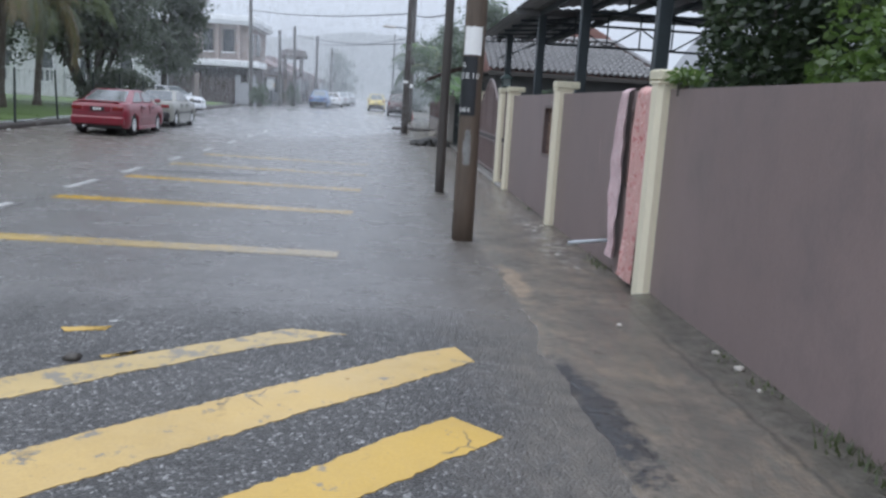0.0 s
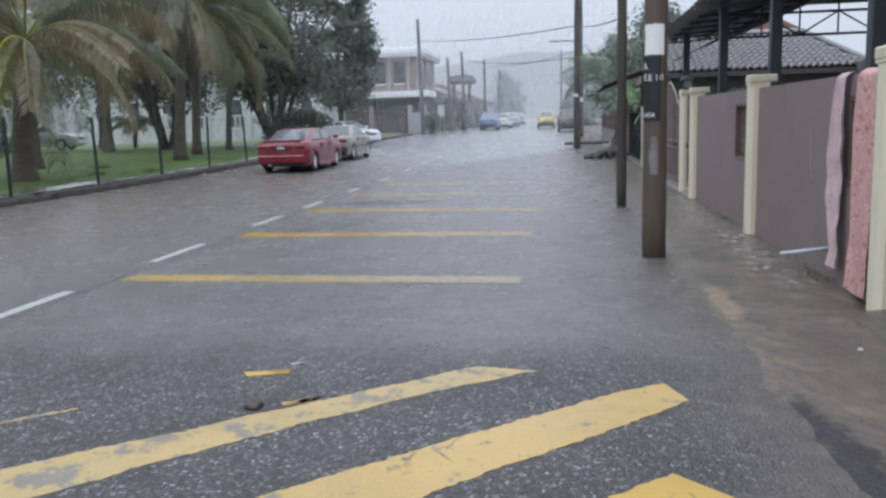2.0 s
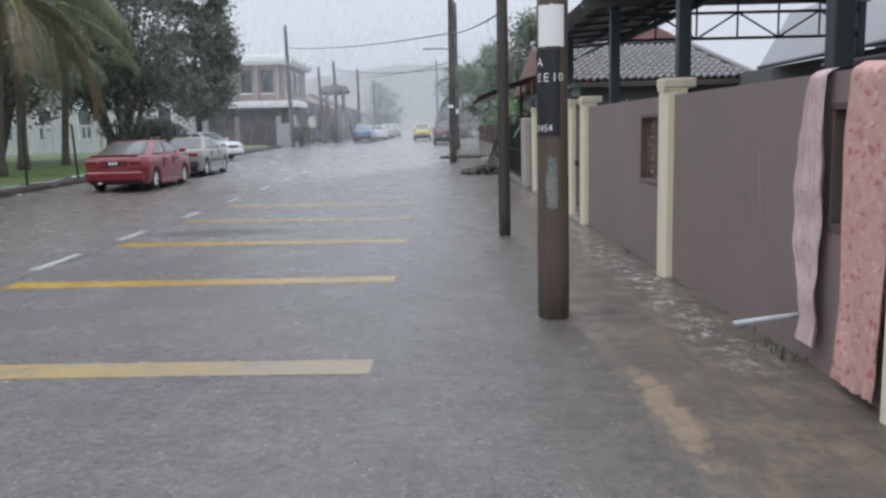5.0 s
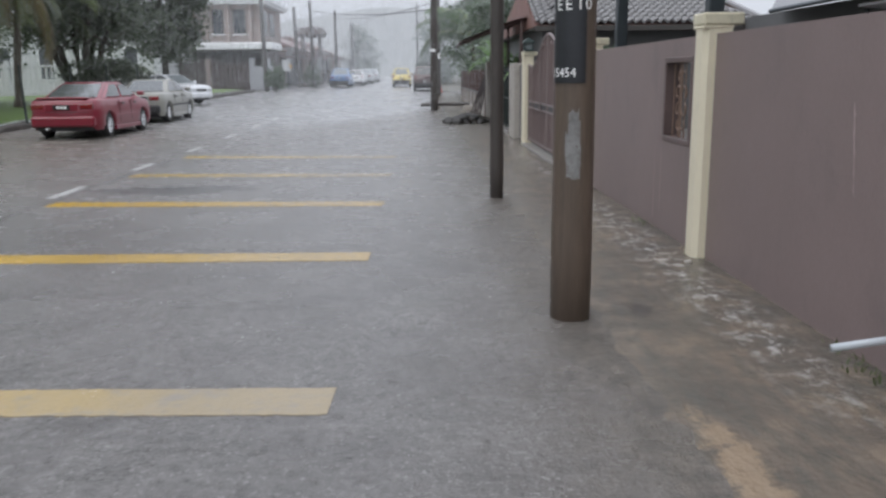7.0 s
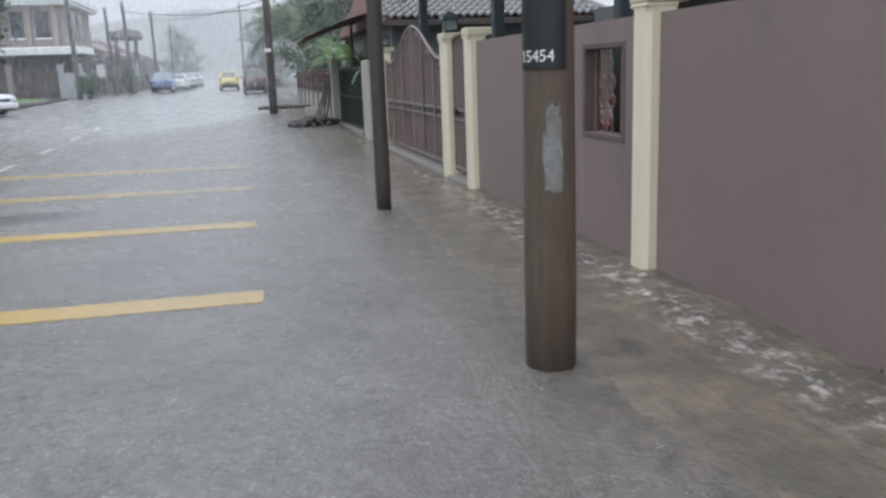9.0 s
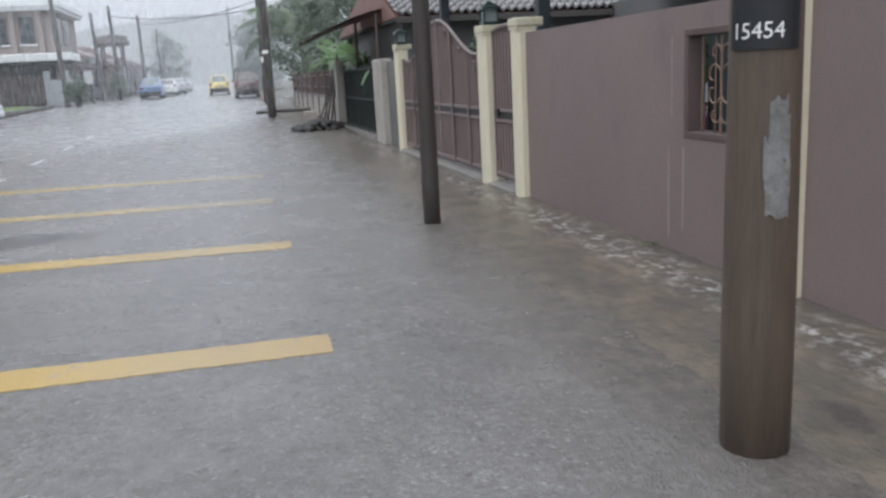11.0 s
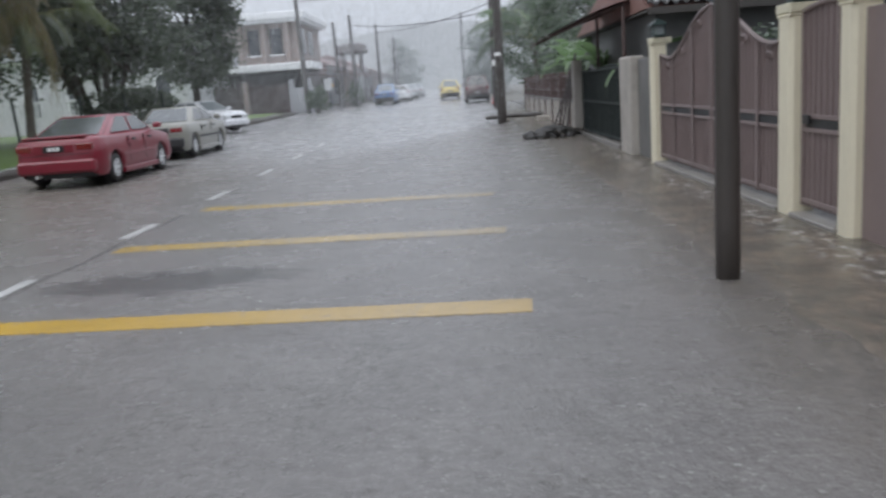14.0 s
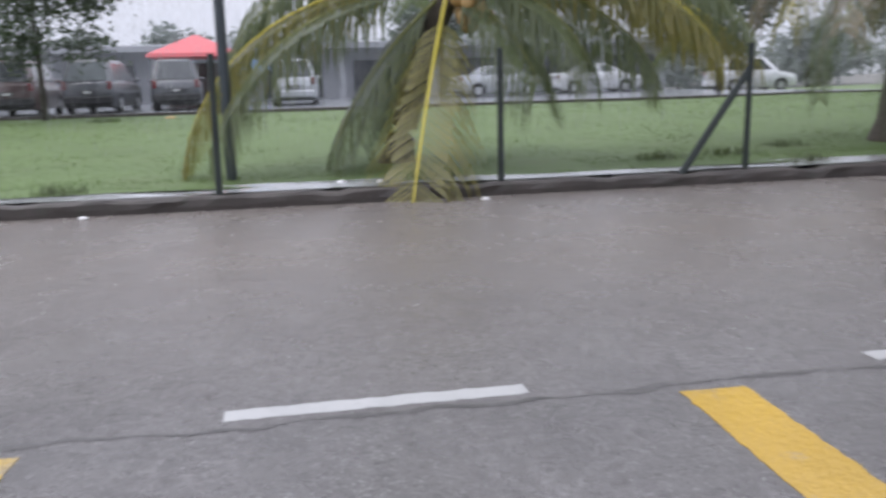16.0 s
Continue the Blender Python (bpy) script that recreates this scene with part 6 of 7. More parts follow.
def frond(az, elev, length, droop, leaflet, seed, hang=0.8, n=64, start=0.16, twist=0.0):
    """One palm frond from the crown's centre: a rib, and leaflets hanging along it."""
    r = random.Random(seed)
    d = Vector((math.cos(az), math.sin(az), 0))
    pts, p, e = [], Vector((0, 0, 0)), elev
    steps = 26
    for i in range(steps + 1):
        pts.append(p.copy())
        e = elev - droop * (i / steps) ** 1.2
        p = p + (d * math.cos(e) + Vector((0, 0, 1)) * math.sin(e)) * (length / steps)
    bm = bmesh.new()
    tube(bm, pts[::2], [0.035 * (1 - 0.85 * i / 13) for i in range(14)], 6)
    side0 = Vector((-d.y, d.x, 0))
    vs, fs = [], []
    for i in range(n):
        u = start + (1 - start) * (i + r.uniform(-0.3, 0.3)) / n
        f = min(max(u, 0), 0.999) * steps
        k = int(f)
        q = pts[k].lerp(pts[k + 1], f - k)
        tan = (pts[k + 1] - pts[k]).normalized()
        L = leaflet * (0.35 + 1.1 * math.sin(min(1.0, u * 1.02) * 2.75) ** 0.8) * r.uniform(0.8, 1.1) if u < 0.99 else leaflet * 0.3
        for s in (-1, 1):
            if r.random() < 0.06:
                continue
            out = (side0 * s * (1 - 0.35 * hang) + tan * 0.55 + Vector((0, 0, 0.12 + twist * s))).normalized()
            down = Vector((0, 0, -1))
            m1 = q + (out * (1 - hang * 0.25) + down * hang * 0.35).normalized() * L * 0.4
            m2 = m1 + (out * (1 - hang * 0.75) + down * hang * 1.0 + Vector((r.gauss(0, 0.1), r.gauss(0, 0.1), 0))).normalized() * L * 0.4
            m3 = m2 + (out * (1 - hang) * 0.7 + down * (hang + 0.15)).normalized() * L * 0.3
            w = tan * 0.012
            b = len(vs)
            vs += [tuple(q - w * 0.6), tuple(q + w * 0.6), tuple(m1 - w * 1.2), tuple(m1 + w * 1.2), tuple(m2 - w * 0.8), tuple(m2 + w * 0.8), tuple(m3)]
            fs += [(b, b + 1, b + 3, b + 2), (b + 2, b + 3, b + 5, b + 4), (b + 4, b + 5, b + 6)]
    return bm, vs, fs


def palm(x, y, z, crown, r0, r1, fronds, label, seed, nuts=0, leaflet=0.55, old=None):
    """crown: its centre, relative to the foot; fronds: (azimuth, elevation, length, droop, hang, material)."""
    if -60 < x < -12.5 and y < 60:
        z = lawn_h(x, y) - 0.03
    t = thing("coconut_palm", x, y, z, label, "palm tree", "palms in the park")
    C = Vector(crown)
    zs = [i / 14 for i in range(15)]
    pts = [Vector((C.x * u ** 1.4, C.y * u ** 1.4, -0.15 + (C.z + 0.1) * u)) for u in zs]
    rad = [r0 * (1.35 - 0.5 * min(1, u * 6)) * (1 - u) + r1 * u + 0.012 * (i % 2) for i, u in enumerate(zs)]
    part("trunk", tb(pts, rad, 14), M["palm_trunk"], t, smooth=True)
    for i, (az, el, L, dr, hang, m) in enumerate(fronds):
        bm, vs, fs = frond(radians(az), radians(el), L, radians(dr), leaflet, seed * 50 + i, hang, n=int(48 + 13 * L))
        rib = part("frond_rib", bm, M["rachis_yellow" if m == "frond_yellow" else "rachis"], t)
        rib.matrix_basis = Matrix.Translation(C)
        o = raw("leaf_blade", vs, fs, M[m], rib)
    for i in range(nuts):
        a, q = i * 2.4, 0.12 + 0.06 * (i % 3)
        bm = bmesh.new()
        bmesh.ops.create_uvsphere(bm, u_segments=12, v_segments=8, radius=0.095)
        for v_ in bm.verts:
            v_.co.z *= 1.2
        o = part("coconut", bm, M["coconut"], t, smooth=True)
        o.matrix_basis = Matrix.Translation(C + Vector((0.30 + math.cos(a) * q, 0.30 + math.sin(a) * q, -0.16 - 0.09 * (i // 3))))
    return t


def ring_fronds(n, seed, el=(25, 75), L=(3.2, 4.2), dr=(90, 130), mats=("frond",), hang=(0.55, 0.85), skip=None):
    r = random.Random(seed)
    out = []
    for i in range(n):
        az = 360 * i / n + r.uniform(-10, 10)
        if skip and skip(az):
            continue
        out.append((az, r.uniform(*el), r.uniform(*L), r.uniform(*dr), r.uniform(*hang), r.choice(mats)))
    return out


# the young palm beside the fence, its lowest fronds touching the road
f1 = [(-22, -41, 4.8, 20, 0.6, "frond_yellow"),
      (-88, 6, 5.0, 86, 0.95, "frond_yellow"), (-78, 0, 4.3, 70, 0.95, "frond"), (-100, 22, 4.2, 100, 0.9, "frond"), (-112, 35, 4.0, 110, 0.9, "frond"),
      (74, 28, 4.8, 86, 0.95, "frond"), (82, 14, 4.9, 62, 0.95, "frond_yellow"), (68, 8, 3.4, 70, 0.95, "frond"), (64, 20, 4.2, 78, 0.95, "frond_yellow"), (92, 34, 4.6, 92, 0.9, "frond"), (50, 5, 2.6, 75, 0.9, "frond"),
      (-150, -25, 2.9, 40, 0.7, "frond_dark"), (-80, -38, 2.9, 30, 0.7, "frond"), (35, -20, 2.2, 45, 0.85, "frond"),
      (140, 30, 3.8, 100, 0.7, "frond"), (180, 45, 3.9, 100, 0.7, "frond"), (-135, 55, 3.8, 100, 0.7, "frond_dark"),
      (10, 70, 3.6, 100, 0.6, "frond"), (-50, 72, 3.4, 95, 0.6, "frond"), (110, 78, 3.2, 80, 0.6, "frond"), (-120, -48, 2.7, 20, 0.5, "frond_dark")]
palm(-14.6, 7.9, 0.28, (0.75, 0.75, 2.55), 0.26, 0.17, f1, "young coconut palm with drooping fronds and ripe nuts", 1, nuts=14, leaflet=0.88)
f2 = ring_fronds(30, 2, (-20, 60), (4.0, 5.4), (60, 105), ("frond", "frond_brown", "frond_dark", "frond_brown"), (0.8, 0.97))
palm(-14.6, 16.7, 0.28, (0.3, 0.2, 3.7), 0.34, 0.22, f2 + [(-100, 12, 3.8, 95, 0.95, "frond_brown"), (-70, 5, 4.2, 70, 0.95, "frond_yellow")], "coconut palm with stout trunk and hanging fronds", 2, leaflet=0.72)
palm(-14.9, 26.6, 0.30, (0.25, 0.6, 5.9), 0.24, 0.16, ring_fronds(28, 3, (-15, 70), (4.4, 5.8), (75, 120), ("frond", "frond_dark", "frond_brown", "frond_brown"), (0.75, 0.97)), "tall coconut palm with drooping wet fronds", 3, leaflet=0.8)
palm(-17.5, 21.5, 0.30, (-0.3, 0.4, 4.6), 0.24, 0.17, ring_fronds(17, 4, (5, 70), (3.6, 4.6), (85, 120), ("frond_dark", "frond"), (0.7, 0.95)), "coconut palm among the park trees", 4, leaflet=0.7)
palm(-21.5, 33.0, 0.35, (0.3, -0.4, 6.2), 0.24, 0.17, ring_fronds(17, 5, (0, 70), (3.8, 4.8), (85, 120), ("frond_dark", "frond"), (0.7, 0.9)), "tall palm deeper in the park", 5, leaflet=0.7)
palm(-27.0, 42.0, 0.4, (0.4, -0.4, 6.0), 0.26, 0.18, ring_fronds(15, 6, (0, 70), (3.8, 4.8), (85, 120), ("frond_dark",), (0.7, 0.9)), "palm deeper in the park", 6, leaflet=0.7)
palm(-16.2, 34.5, 0.4, (0.3, 0.2, 4.2), 0.17, 0.12, ring_fronds(13, 8, (0, 70), (3.0, 3.8), (85, 120), ("frond_dark", "frond"), (0.7, 0.9)), "slim palm beside the fence", 8, leaflet=0.6)
palm(2.9, 47.0, 0.3, (-0.3, 0.0, 3.2), 0.16, 0.12, ring_fronds(14, 9, (20, 75), (2.8, 3.6), (85, 115), ("leaf_mid", "banana"), (0.5, 0.8)), "bushy green palm beside the road", 9, leaflet=0.6)

# ---- broad-leaved trees ----


def tree(x, y, z, h, crown, label, seed, n, size, material, trunk_r=0.16, stems=1, spread=0.6, cone=False, base_h=0.35, gaps=0.25):
    """Trunk, limbs and a crown of many leaves in uneven clumps. crown: half widths x, y, and its height."""
    if -60 < x < -12.5 and y < 60:
        z = lawn_h(x, y) - 0.03
    t = thing("tree", x, y, z, label, "tree")
    r = random.Random(seed)
    cx, cy, ch = crown
    clumps = []
    while len(clumps) < 46:
        u = r.uniform(0, 1)
        a = r.uniform(0, 6.28)
        w = (1.0 - 0.75 * u) if cone else math.sqrt(max(0.05, 1 - (2 * u - 0.85) ** 2))
        q = r.uniform(0.25, 0.95) * w
        clumps.append((q * cx * math.cos(a), q * cy * math.sin(a), h - ch + ch * u, r.uniform(0.16, 0.30) * max(cx, 0.6)))
    for s in range(stems):
        a = 6.28 * s / stems + r.uniform(-0.3, 0.3)
        ox, oy = (0.0, 0.0) if stems == 1 else (math.cos(a) * 0.15, math.sin(a) * 0.15)
        ex, ey = (0.0, 0.0) if stems == 1 else (math.cos(a) * cx * spread, math.sin(a) * cy * spread)
        zt = h * 0.85 if stems == 1 else h * r.uniform(0.6, 0.8)
        tr = part("trunk", tb([(ox, oy, -0.1), (ox + ex * 0.25, oy + ey * 0.25, zt * 0.35), (ox + ex * 0.6, oy + ey * 0.6, zt * 0.7), (ox + ex, oy + ey, zt)], [trunk_r, trunk_r * 0.8, trunk_r * 0.5, trunk_r * 0.15], 9), M["bark"], t, smooth=True)
        for k in range(7):
            c = clumps[(s * 7 + k) % len(clumps)]
            u0 = r.uniform(0.3, 0.75)
            st_ = Vector((ox + ex * u0, oy + ey * u0, zt * u0))
            part("limb", tb([st_, st_.lerp(Vector(c[:3]), 0.55) + Vector((0, 0, 0.1)), c[:3]], [trunk_r * 0.35, trunk_r * 0.2, 0.012], 6), M["bark"], tr)

    def place(q):
        c = q.choice(clumps)
        v = Vector((q.gauss(0, 1), q.gauss(0, 1), q.gauss(0, 0.8))) * c[3] * 0.62
        p = Vector(c[:3]) + v
        if noise.noise((p.x * 1.1 + seed, p.y * 1.1, p.z * 1.1)) > 0.5 - gaps:
            return None
        return p
    vs, fs = leaf_blob(n, place, size, seed)
    raw("crown", vs, fs, M[material], t)
    return t


tree(-15.2, 38.5, 0.5, 9.5, (4.6, 4.0, 6.6), "broad dark tree with several stems beside the parked cars", 31, 26000, 0.24, "leaf", 0.17, 6, 0.75)
tree(-13.0, 43.5, 0.5, 9.2, (2.3, 2.4, 6.8), "dense dark upright tree at the kerb", 32, 24000, 0.22, "leaf", 0.18, cone=False, gaps=0.05)
shrub("hedge_bush", -13.6, 37.0, 0.45, 2.3, 1.2, 1.7, 6000, 0.16, "leaf", "dark bush under the trees beside the cars", 33)
tree(-20.5, 37.0, 0.5, 9.0, (4.5, 4.0, 6.5), "broad dark tree in the park", 34, 20000, 0.26, "leaf", 0.2, 4, 0.7)
tree(-27.5, 34.0, 0.5, 8.5, (4.2, 3.8, 6.0), "leafy park tree before the white fence", 63, 12000, 0.26, "leaf", 0.16, 3, 0.6)
palm(-16.0, 30.5, 0.3, (0.3, 0.1, 6.0), 0.2, 0.15, ring_fronds(22, 17, (-20, 60), (3.8, 5.0), (60, 105), ("frond_dark", "frond", "frond_brown"), (0.8, 0.95)), "coconut palm with long wet drooping fronds", 17, leaflet=0.75)
palm(-24.5, 41.0, 0.4, (0.1, 0.0, 1.3), 0.13, 0.10, ring_fronds(11, 18, (20, 70), (1.3, 1.8), (80, 120), ("frond_dark", "frond_brown"), (0.6, 0.85)), "small young palm on the lawn", 18, leaflet=0.4)
tree(-27.2, -0.6, 0.4, 6.0, (2.8, 2.6, 4.2), "small leafy tree on the lawn", 35, 11000, 0.20, "leaf_bush", 0.10)
tree(-30.5, -5.5, 0.4, 6.5, (3.4, 3.2, 4.6), "leafy tree beside the parking lot", 36, 11000, 0.24, "leaf_mid", 0.14)
tree(-41, 13.5, 0.4, 8.0, (3.0, 3.0, 5.0), "leafy tree beside the parking lot", 37, 9000, 0.28, "leaf_mid", 0.16)
tree(-36, 25.0, 0.4, 7.5, (3.6, 3.4, 5.2), "leafy tree across the lawn", 38, 10000, 0.28, "leaf", 0.16)
tree(-33, 33.0, 0.5, 8.5, (4.0, 3.6, 6.0), "leafy tree across the lawn", 39, 12000, 0.28, "leaf", 0.16)
tree(4.6, 42, 0.3, 6.4, (3.2, 5.0, 5.2), "green garden tree over the low fence", 40, 15000, 0.24, "leaf_mid", 0.15)
tree(3.8, 56, 0.4, 6.6, (2.8, 5.0, 5.4), "green roadside tree in the rain", 41, 10000, 0.28, "leaf_mid", 0.15)
tree(2.4, 88, 0.7, 5.8, (3.6, 7.0, 5.0), "roadside tree paled with rain haze", 42, 8000, 0.36, "leaf_far", 0.15)
tree(-8.2, 112, 0.9, 6.8, (2.4, 2.6, 5.0), "haze-paled tree along the far street", 43, 2300, 0.32, "leaf_far", 0.2)
tree(-8.0, 125, 1.0, 6.5, (3.0, 4.0, 5.0), "haze-paled tree along the far street", 44, 2600, 0.36, "leaf_far", 0.2)
shrub("hedge_bush", -12.2, 66.5, 0.55, 1.0, 1.2, 1.8, 2500, 0.2, "leaf_mid", "green bush beside the house gate", 45)
shrub("hedge_bush", -10.4, 60.6, 0.5, 0.7, 0.9, 1.5, 1500, 0.18, "leaf_mid", "dark bush at the foot of the pole", 46)
shrub("hedge_bush", -9.4, 73.5, 0.6, 0.8, 1.2, 1.6, 1500, 0.2, "leaf_mid", "green bush at the far kerb", 47)

# banana plants by the neighbour's awning


def banana(x, y, h, seed, n=9, m="banana"):
    t = thing("banana_plant", x, y, 0.05, "banana plant with broad torn leaves", "plant", "banana plants")
    r = random.Random(seed)
    part("stem", tb([(0, 0, -0.05), (0.05, 0, h * 0.5), (0.0, 0.05, h * 0.8)], [0.12, 0.10, 0.06], 8), M["weed"], t)
    for i in range(n):
        az = 6.28 * i / n + r.uniform(-0.3, 0.3)
        el = r.uniform(0.5, 1.3)
        L = r.uniform(1.4, 2.1)
        vs, fs = [], []
        p = Vector((0, 0, h * 0.75))
        d = Vector((math.cos(az), math.sin(az), 0))
        s = Vector((-d.y, d.x, 0))
        for k in range(13):
            u = k / 12
            e = el - 2.0 * u ** 1.3
            w = 0.30 * math.sin(min(1, u * 1.1 + 0.08) * 3.0) + 0.02
            tear = 0.85 if k % 3 else 0.55
            vs += [tuple(p - s * w * tear - Vector((0, 0, 0.10 * w))), tuple(p), tuple(p + s * w * tear - Vector((0, 0, 0.10 * w)))]
            p = p + (d * math.cos(e) + Vector((0, 0, 1)) * math.sin(e)) * L / 12
        for k in range(12):
            fs += [(3 * k, 3 * k + 1, 3 * k + 4, 3 * k + 3), (3 * k + 1, 3 * k + 2, 3 * k + 5, 3 * k + 4)]
        raw("leaf", vs, fs, M[m], t)


banana(3.4, 24.2, 1.9, 1)
banana(2.9, 29.6, 2.2, 2)
banana(3.3, 32.5, 2.6, 3)
banana(2.8, 34.5, 2.4, 4)
banana(3.2, 38.0, 2.8, 5)

# ---- far left: white villa, two-storey corner house, row of houses ----
villa = thing("white_villa", -27, 58, 0.5, "white single-storey building with arched openings", "house")
part("wall", bx(-11, 9, 0, 10, 0, 4.6, 0.02), M["pale_wall"], villa)
part("roof", pr([(-11.8, 4.5), (-1, 7.4), (9.8, 4.5)], "y", -0.8, 10.8), M["grey_wall"], villa)
part("cornice", bx(-11.3, 9.3, -0.35, 0.0, 4.3, 4.75, 0.03), M["fascia"], villa)
for i in range(7):
    x = -9.3 + i * 2.8
    arc = [(x - 0.5, 1.0), (x + 0.5, 1.0)] + [(x + 0.5 * math.cos(a), 2.7 + 0.5 * math.sin(a)) for a in rangef(0, 3.1416, 0.4)]
    w_ = part("window", pr(arc, "y", -0.03, 0.05), M["dark_glass"], villa)
    part("surround", tb([(p[0], -0.05, p[1]) for p in arc + arc[:1]], 0.06, 5), M["fascia"], w_)
vf = thing("white_fence", -27, 50, 0.5, "white balustrade fence with slim posts", "fence")
part("plinth", bx(-18, 9, -0.1, 0.1, 0, 0.35, 0.01), M["pale_wall"], vf)
part("top_rail", bx(-18, 9, -0.07, 0.07, 1.75, 1.87, 0.01), M["pale_wall"], vf)
for x in rangef(-17.8, 8.8, 0.32):
    part("baluster", bx(x - 0.05, x + 0.05, -0.04, 0.04, 0.35, 1.75, 0.0), M["pale_wall"], vf)
for x in rangef(-18, 9, 3.0):
    part("fence_pier", bx(x - 0.16, x + 0.16, -0.16, 0.16, 0, 2.1, 0.02), M["pale_wall"], vf)

ch = thing("corner_house", -18.0, 64.5, 0.6, "two-storey house with white canopy, balcony columns and steel gate", "house")
part("ground_floor", bx(-6, 5.4, 3.2, 12, 0, 3.2, 0.0), M["far_brown"], ch)
part("upper_floor", bx(-6, 5.6, 2.2, 12, 3.4, 6.6, 0.0), M["peach_wall"], ch)
part("canopy", bx(-6.5, 7.0, -0.8, 3.4, 2.95, 3.45, 0.04), M["fascia"], ch, "white concrete porch canopy")
part("canopy_soffit", bx(-6.3, 6.8, -0.6, 3.3, 2.85, 2.95, 0.0), M["under_eave"], ch)
rf = part("roof_slab", bx(-6.6, 6.3, 1.4, 12.4, 6.6, 7.1, 0.05), M["fascia"], ch, "white flat roof slab with moulded edge")
part("moulding", bx(-6.45, 6.15, 1.55, 12.3, 6.4, 6.6, 0.02), M["fascia"], rf)
for x in (-5.4, -2.2, 0.6, 1.5, 3.2, 4.9):
    w_ = part("balcony_column", bx(x - 0.16, x + 0.16, 1.8, 2.12, 3.45, 6.4, 0.03), M["peach_wall"], ch)
for x0, x1 in ((-4.6, -2.9), (-1.5, 0.1), (2.0, 2.8), (3.6, 4.5)):
    w_ = part("window", bx(x0, x1, 2.14, 2.25, 4.2, 6.0, 0.0), M["dark_glass"], ch)
    part("sill", bx(x0 - 0.1, x1 + 0.1, 2.06, 2.3, 4.1, 4.2, 0.0), M["fascia"], w_)
for y0, y1 in ((3.4, 5.2), (6.4, 8.4)):
    part("window", bx(5.55, 5.66, y0, y1, 4.2, 6.0, 0.0), M["dark_glass"], ch)
part("balcony_wall", bx(-6, 1.2, 1.7, 1.95, 3.45, 4.3, 0.02), M["grey_wall"], ch, "dull green-grey balcony parapet")
gt = part("porch_gate", bx(-6, 5.2, -0.9, -0.86, 0.1, 2.0, 0.0), M["far_brown"], ch, "dark steel porch gate")
for x in rangef(-5.9, 5.1, 0.32):
    part("gate_bar", bx(x - 0.03, x + 0.03, -0.96, -0.9, 0.1, 2.15 + 0.2 * math.sin(x * 1.1), 0.0), M["brown_frame"], gt)
for x in (-6.2, -1.8, 2.2, 5.4, 6.6):
    part("porch_pillar", bx(x - 0.18, x + 0.18, -0.98, -0.62, 0, 2.95 if x < 0 else 2.3, 0.02), M["grey_wall"] if x > 5 else M["peach_wall"], ch)
part("letter_wall", bx(5.5, 7.0, -1.1, -0.8, 0, 1.7, 0.02), M["grey_wall"], ch)


def row_house(x, y, w, d, h, rh, roof, wall_m, label):
    t = thing("row_house", x, y, gz(-11, y), label, "house", "row of houses")
    part("wall", bx(-w, 0, 0, d, 0, h, 0.0), M[wall_m], t)
    part("roof", pr([(-0.9 + 1.2, h - 0.1), (-w / 2, h + rh), (-w - 0.4, h - 0.1)], "y", -0.6, d + 0.4), M[roof], t)
    part("porch_roof", pr([(0.0, h - 0.5), (3.0, h - 1.0), (3.0, h - 1.12), (0.0, h - 0.7)], "y", 0.3, d - 0.3), M[roof], t)
    for k in range(2):
        y0 = d * (0.15 + 0.45 * k)
        part("window", bx(-0.02, 0.05, y0, y0 + d * 0.25, 0.9, h - 0.9, 0.0), M["dark_glass"], t)
    for yy in (0.4, d - 0.4):
        part("porch_post", bx(2.7, 2.9, yy - 0.1, yy + 0.1, 0, h - 1.0, 0.0), M[wall_m], t)
    part("front_wall", bx(3.5, 3.7, 0, d, 0, 1.4, 0.0), M["far_brown"], t)
    part("window", bx(-w * 0.7, -w * 0.3, -0.05, 0.02, 1.0, 2.2, 0.0), M["dark_glass"], t)


for i in range(5):
    row_house(-13.4 + 0.4 * i, 77 + i * 9.5, 8, 8.6, 3.4 + 0.3 * (i % 2), 1.7, "far_roof", "grey_wall" if i % 2 else "peach_wall", "pale terraced house with a dull red roof")
tower = thing("water_tank", -11.6, 92, 0.8, "raised water tank on legs beside the street", "water tank")
part("tank", tb([(0, 0, 4.8), (0, 0, 5.1), (0, 0, 5.7), (0, 0, 5.9)], [1.5, 1.7, 1.4, 0.6], 10), M["far_brown"], tower)
for a, b in ((-0.9, -0.9), (0.9, -0.9), (0.9, 0.9), (-0.9, 0.9)):
    part("leg", bx(a - 0.1, a + 0.1, b - 0.1, b + 0.1, 0, 4.9, 0.0), M["far_brown"], tower)
sg = thing("warning_sign", -10.3, 66, gz(-10.3, 66), "amber diamond warning sign on a post", "sign")
part("post", tb([(0, 0, 0), (0, 0, 1.9)], 0.04, 6), M["steel"], sg)
bm = bx(-0.24, 0.24, -0.04, -0.01, -0.24, 0.24, 0.0)
bmesh.ops.rotate(bm, matrix=Matrix.Rotation(radians(45), 3, "Y"), verts=bm.verts)
bmesh.ops.translate(bm, vec=(0, 0, 1.75), verts=bm.verts)
part("panel", bm, M["sign_orange"], sg)
cone = thing("road_marker", 1.1, 57.5, gz(1.1, 57.5), "faded red plastic road marker", "marker")
part("cone", tb([(0, 0, 0), (0, 0, 0.85)], [0.22, 0.06], 10), M["cone_red"], cone)

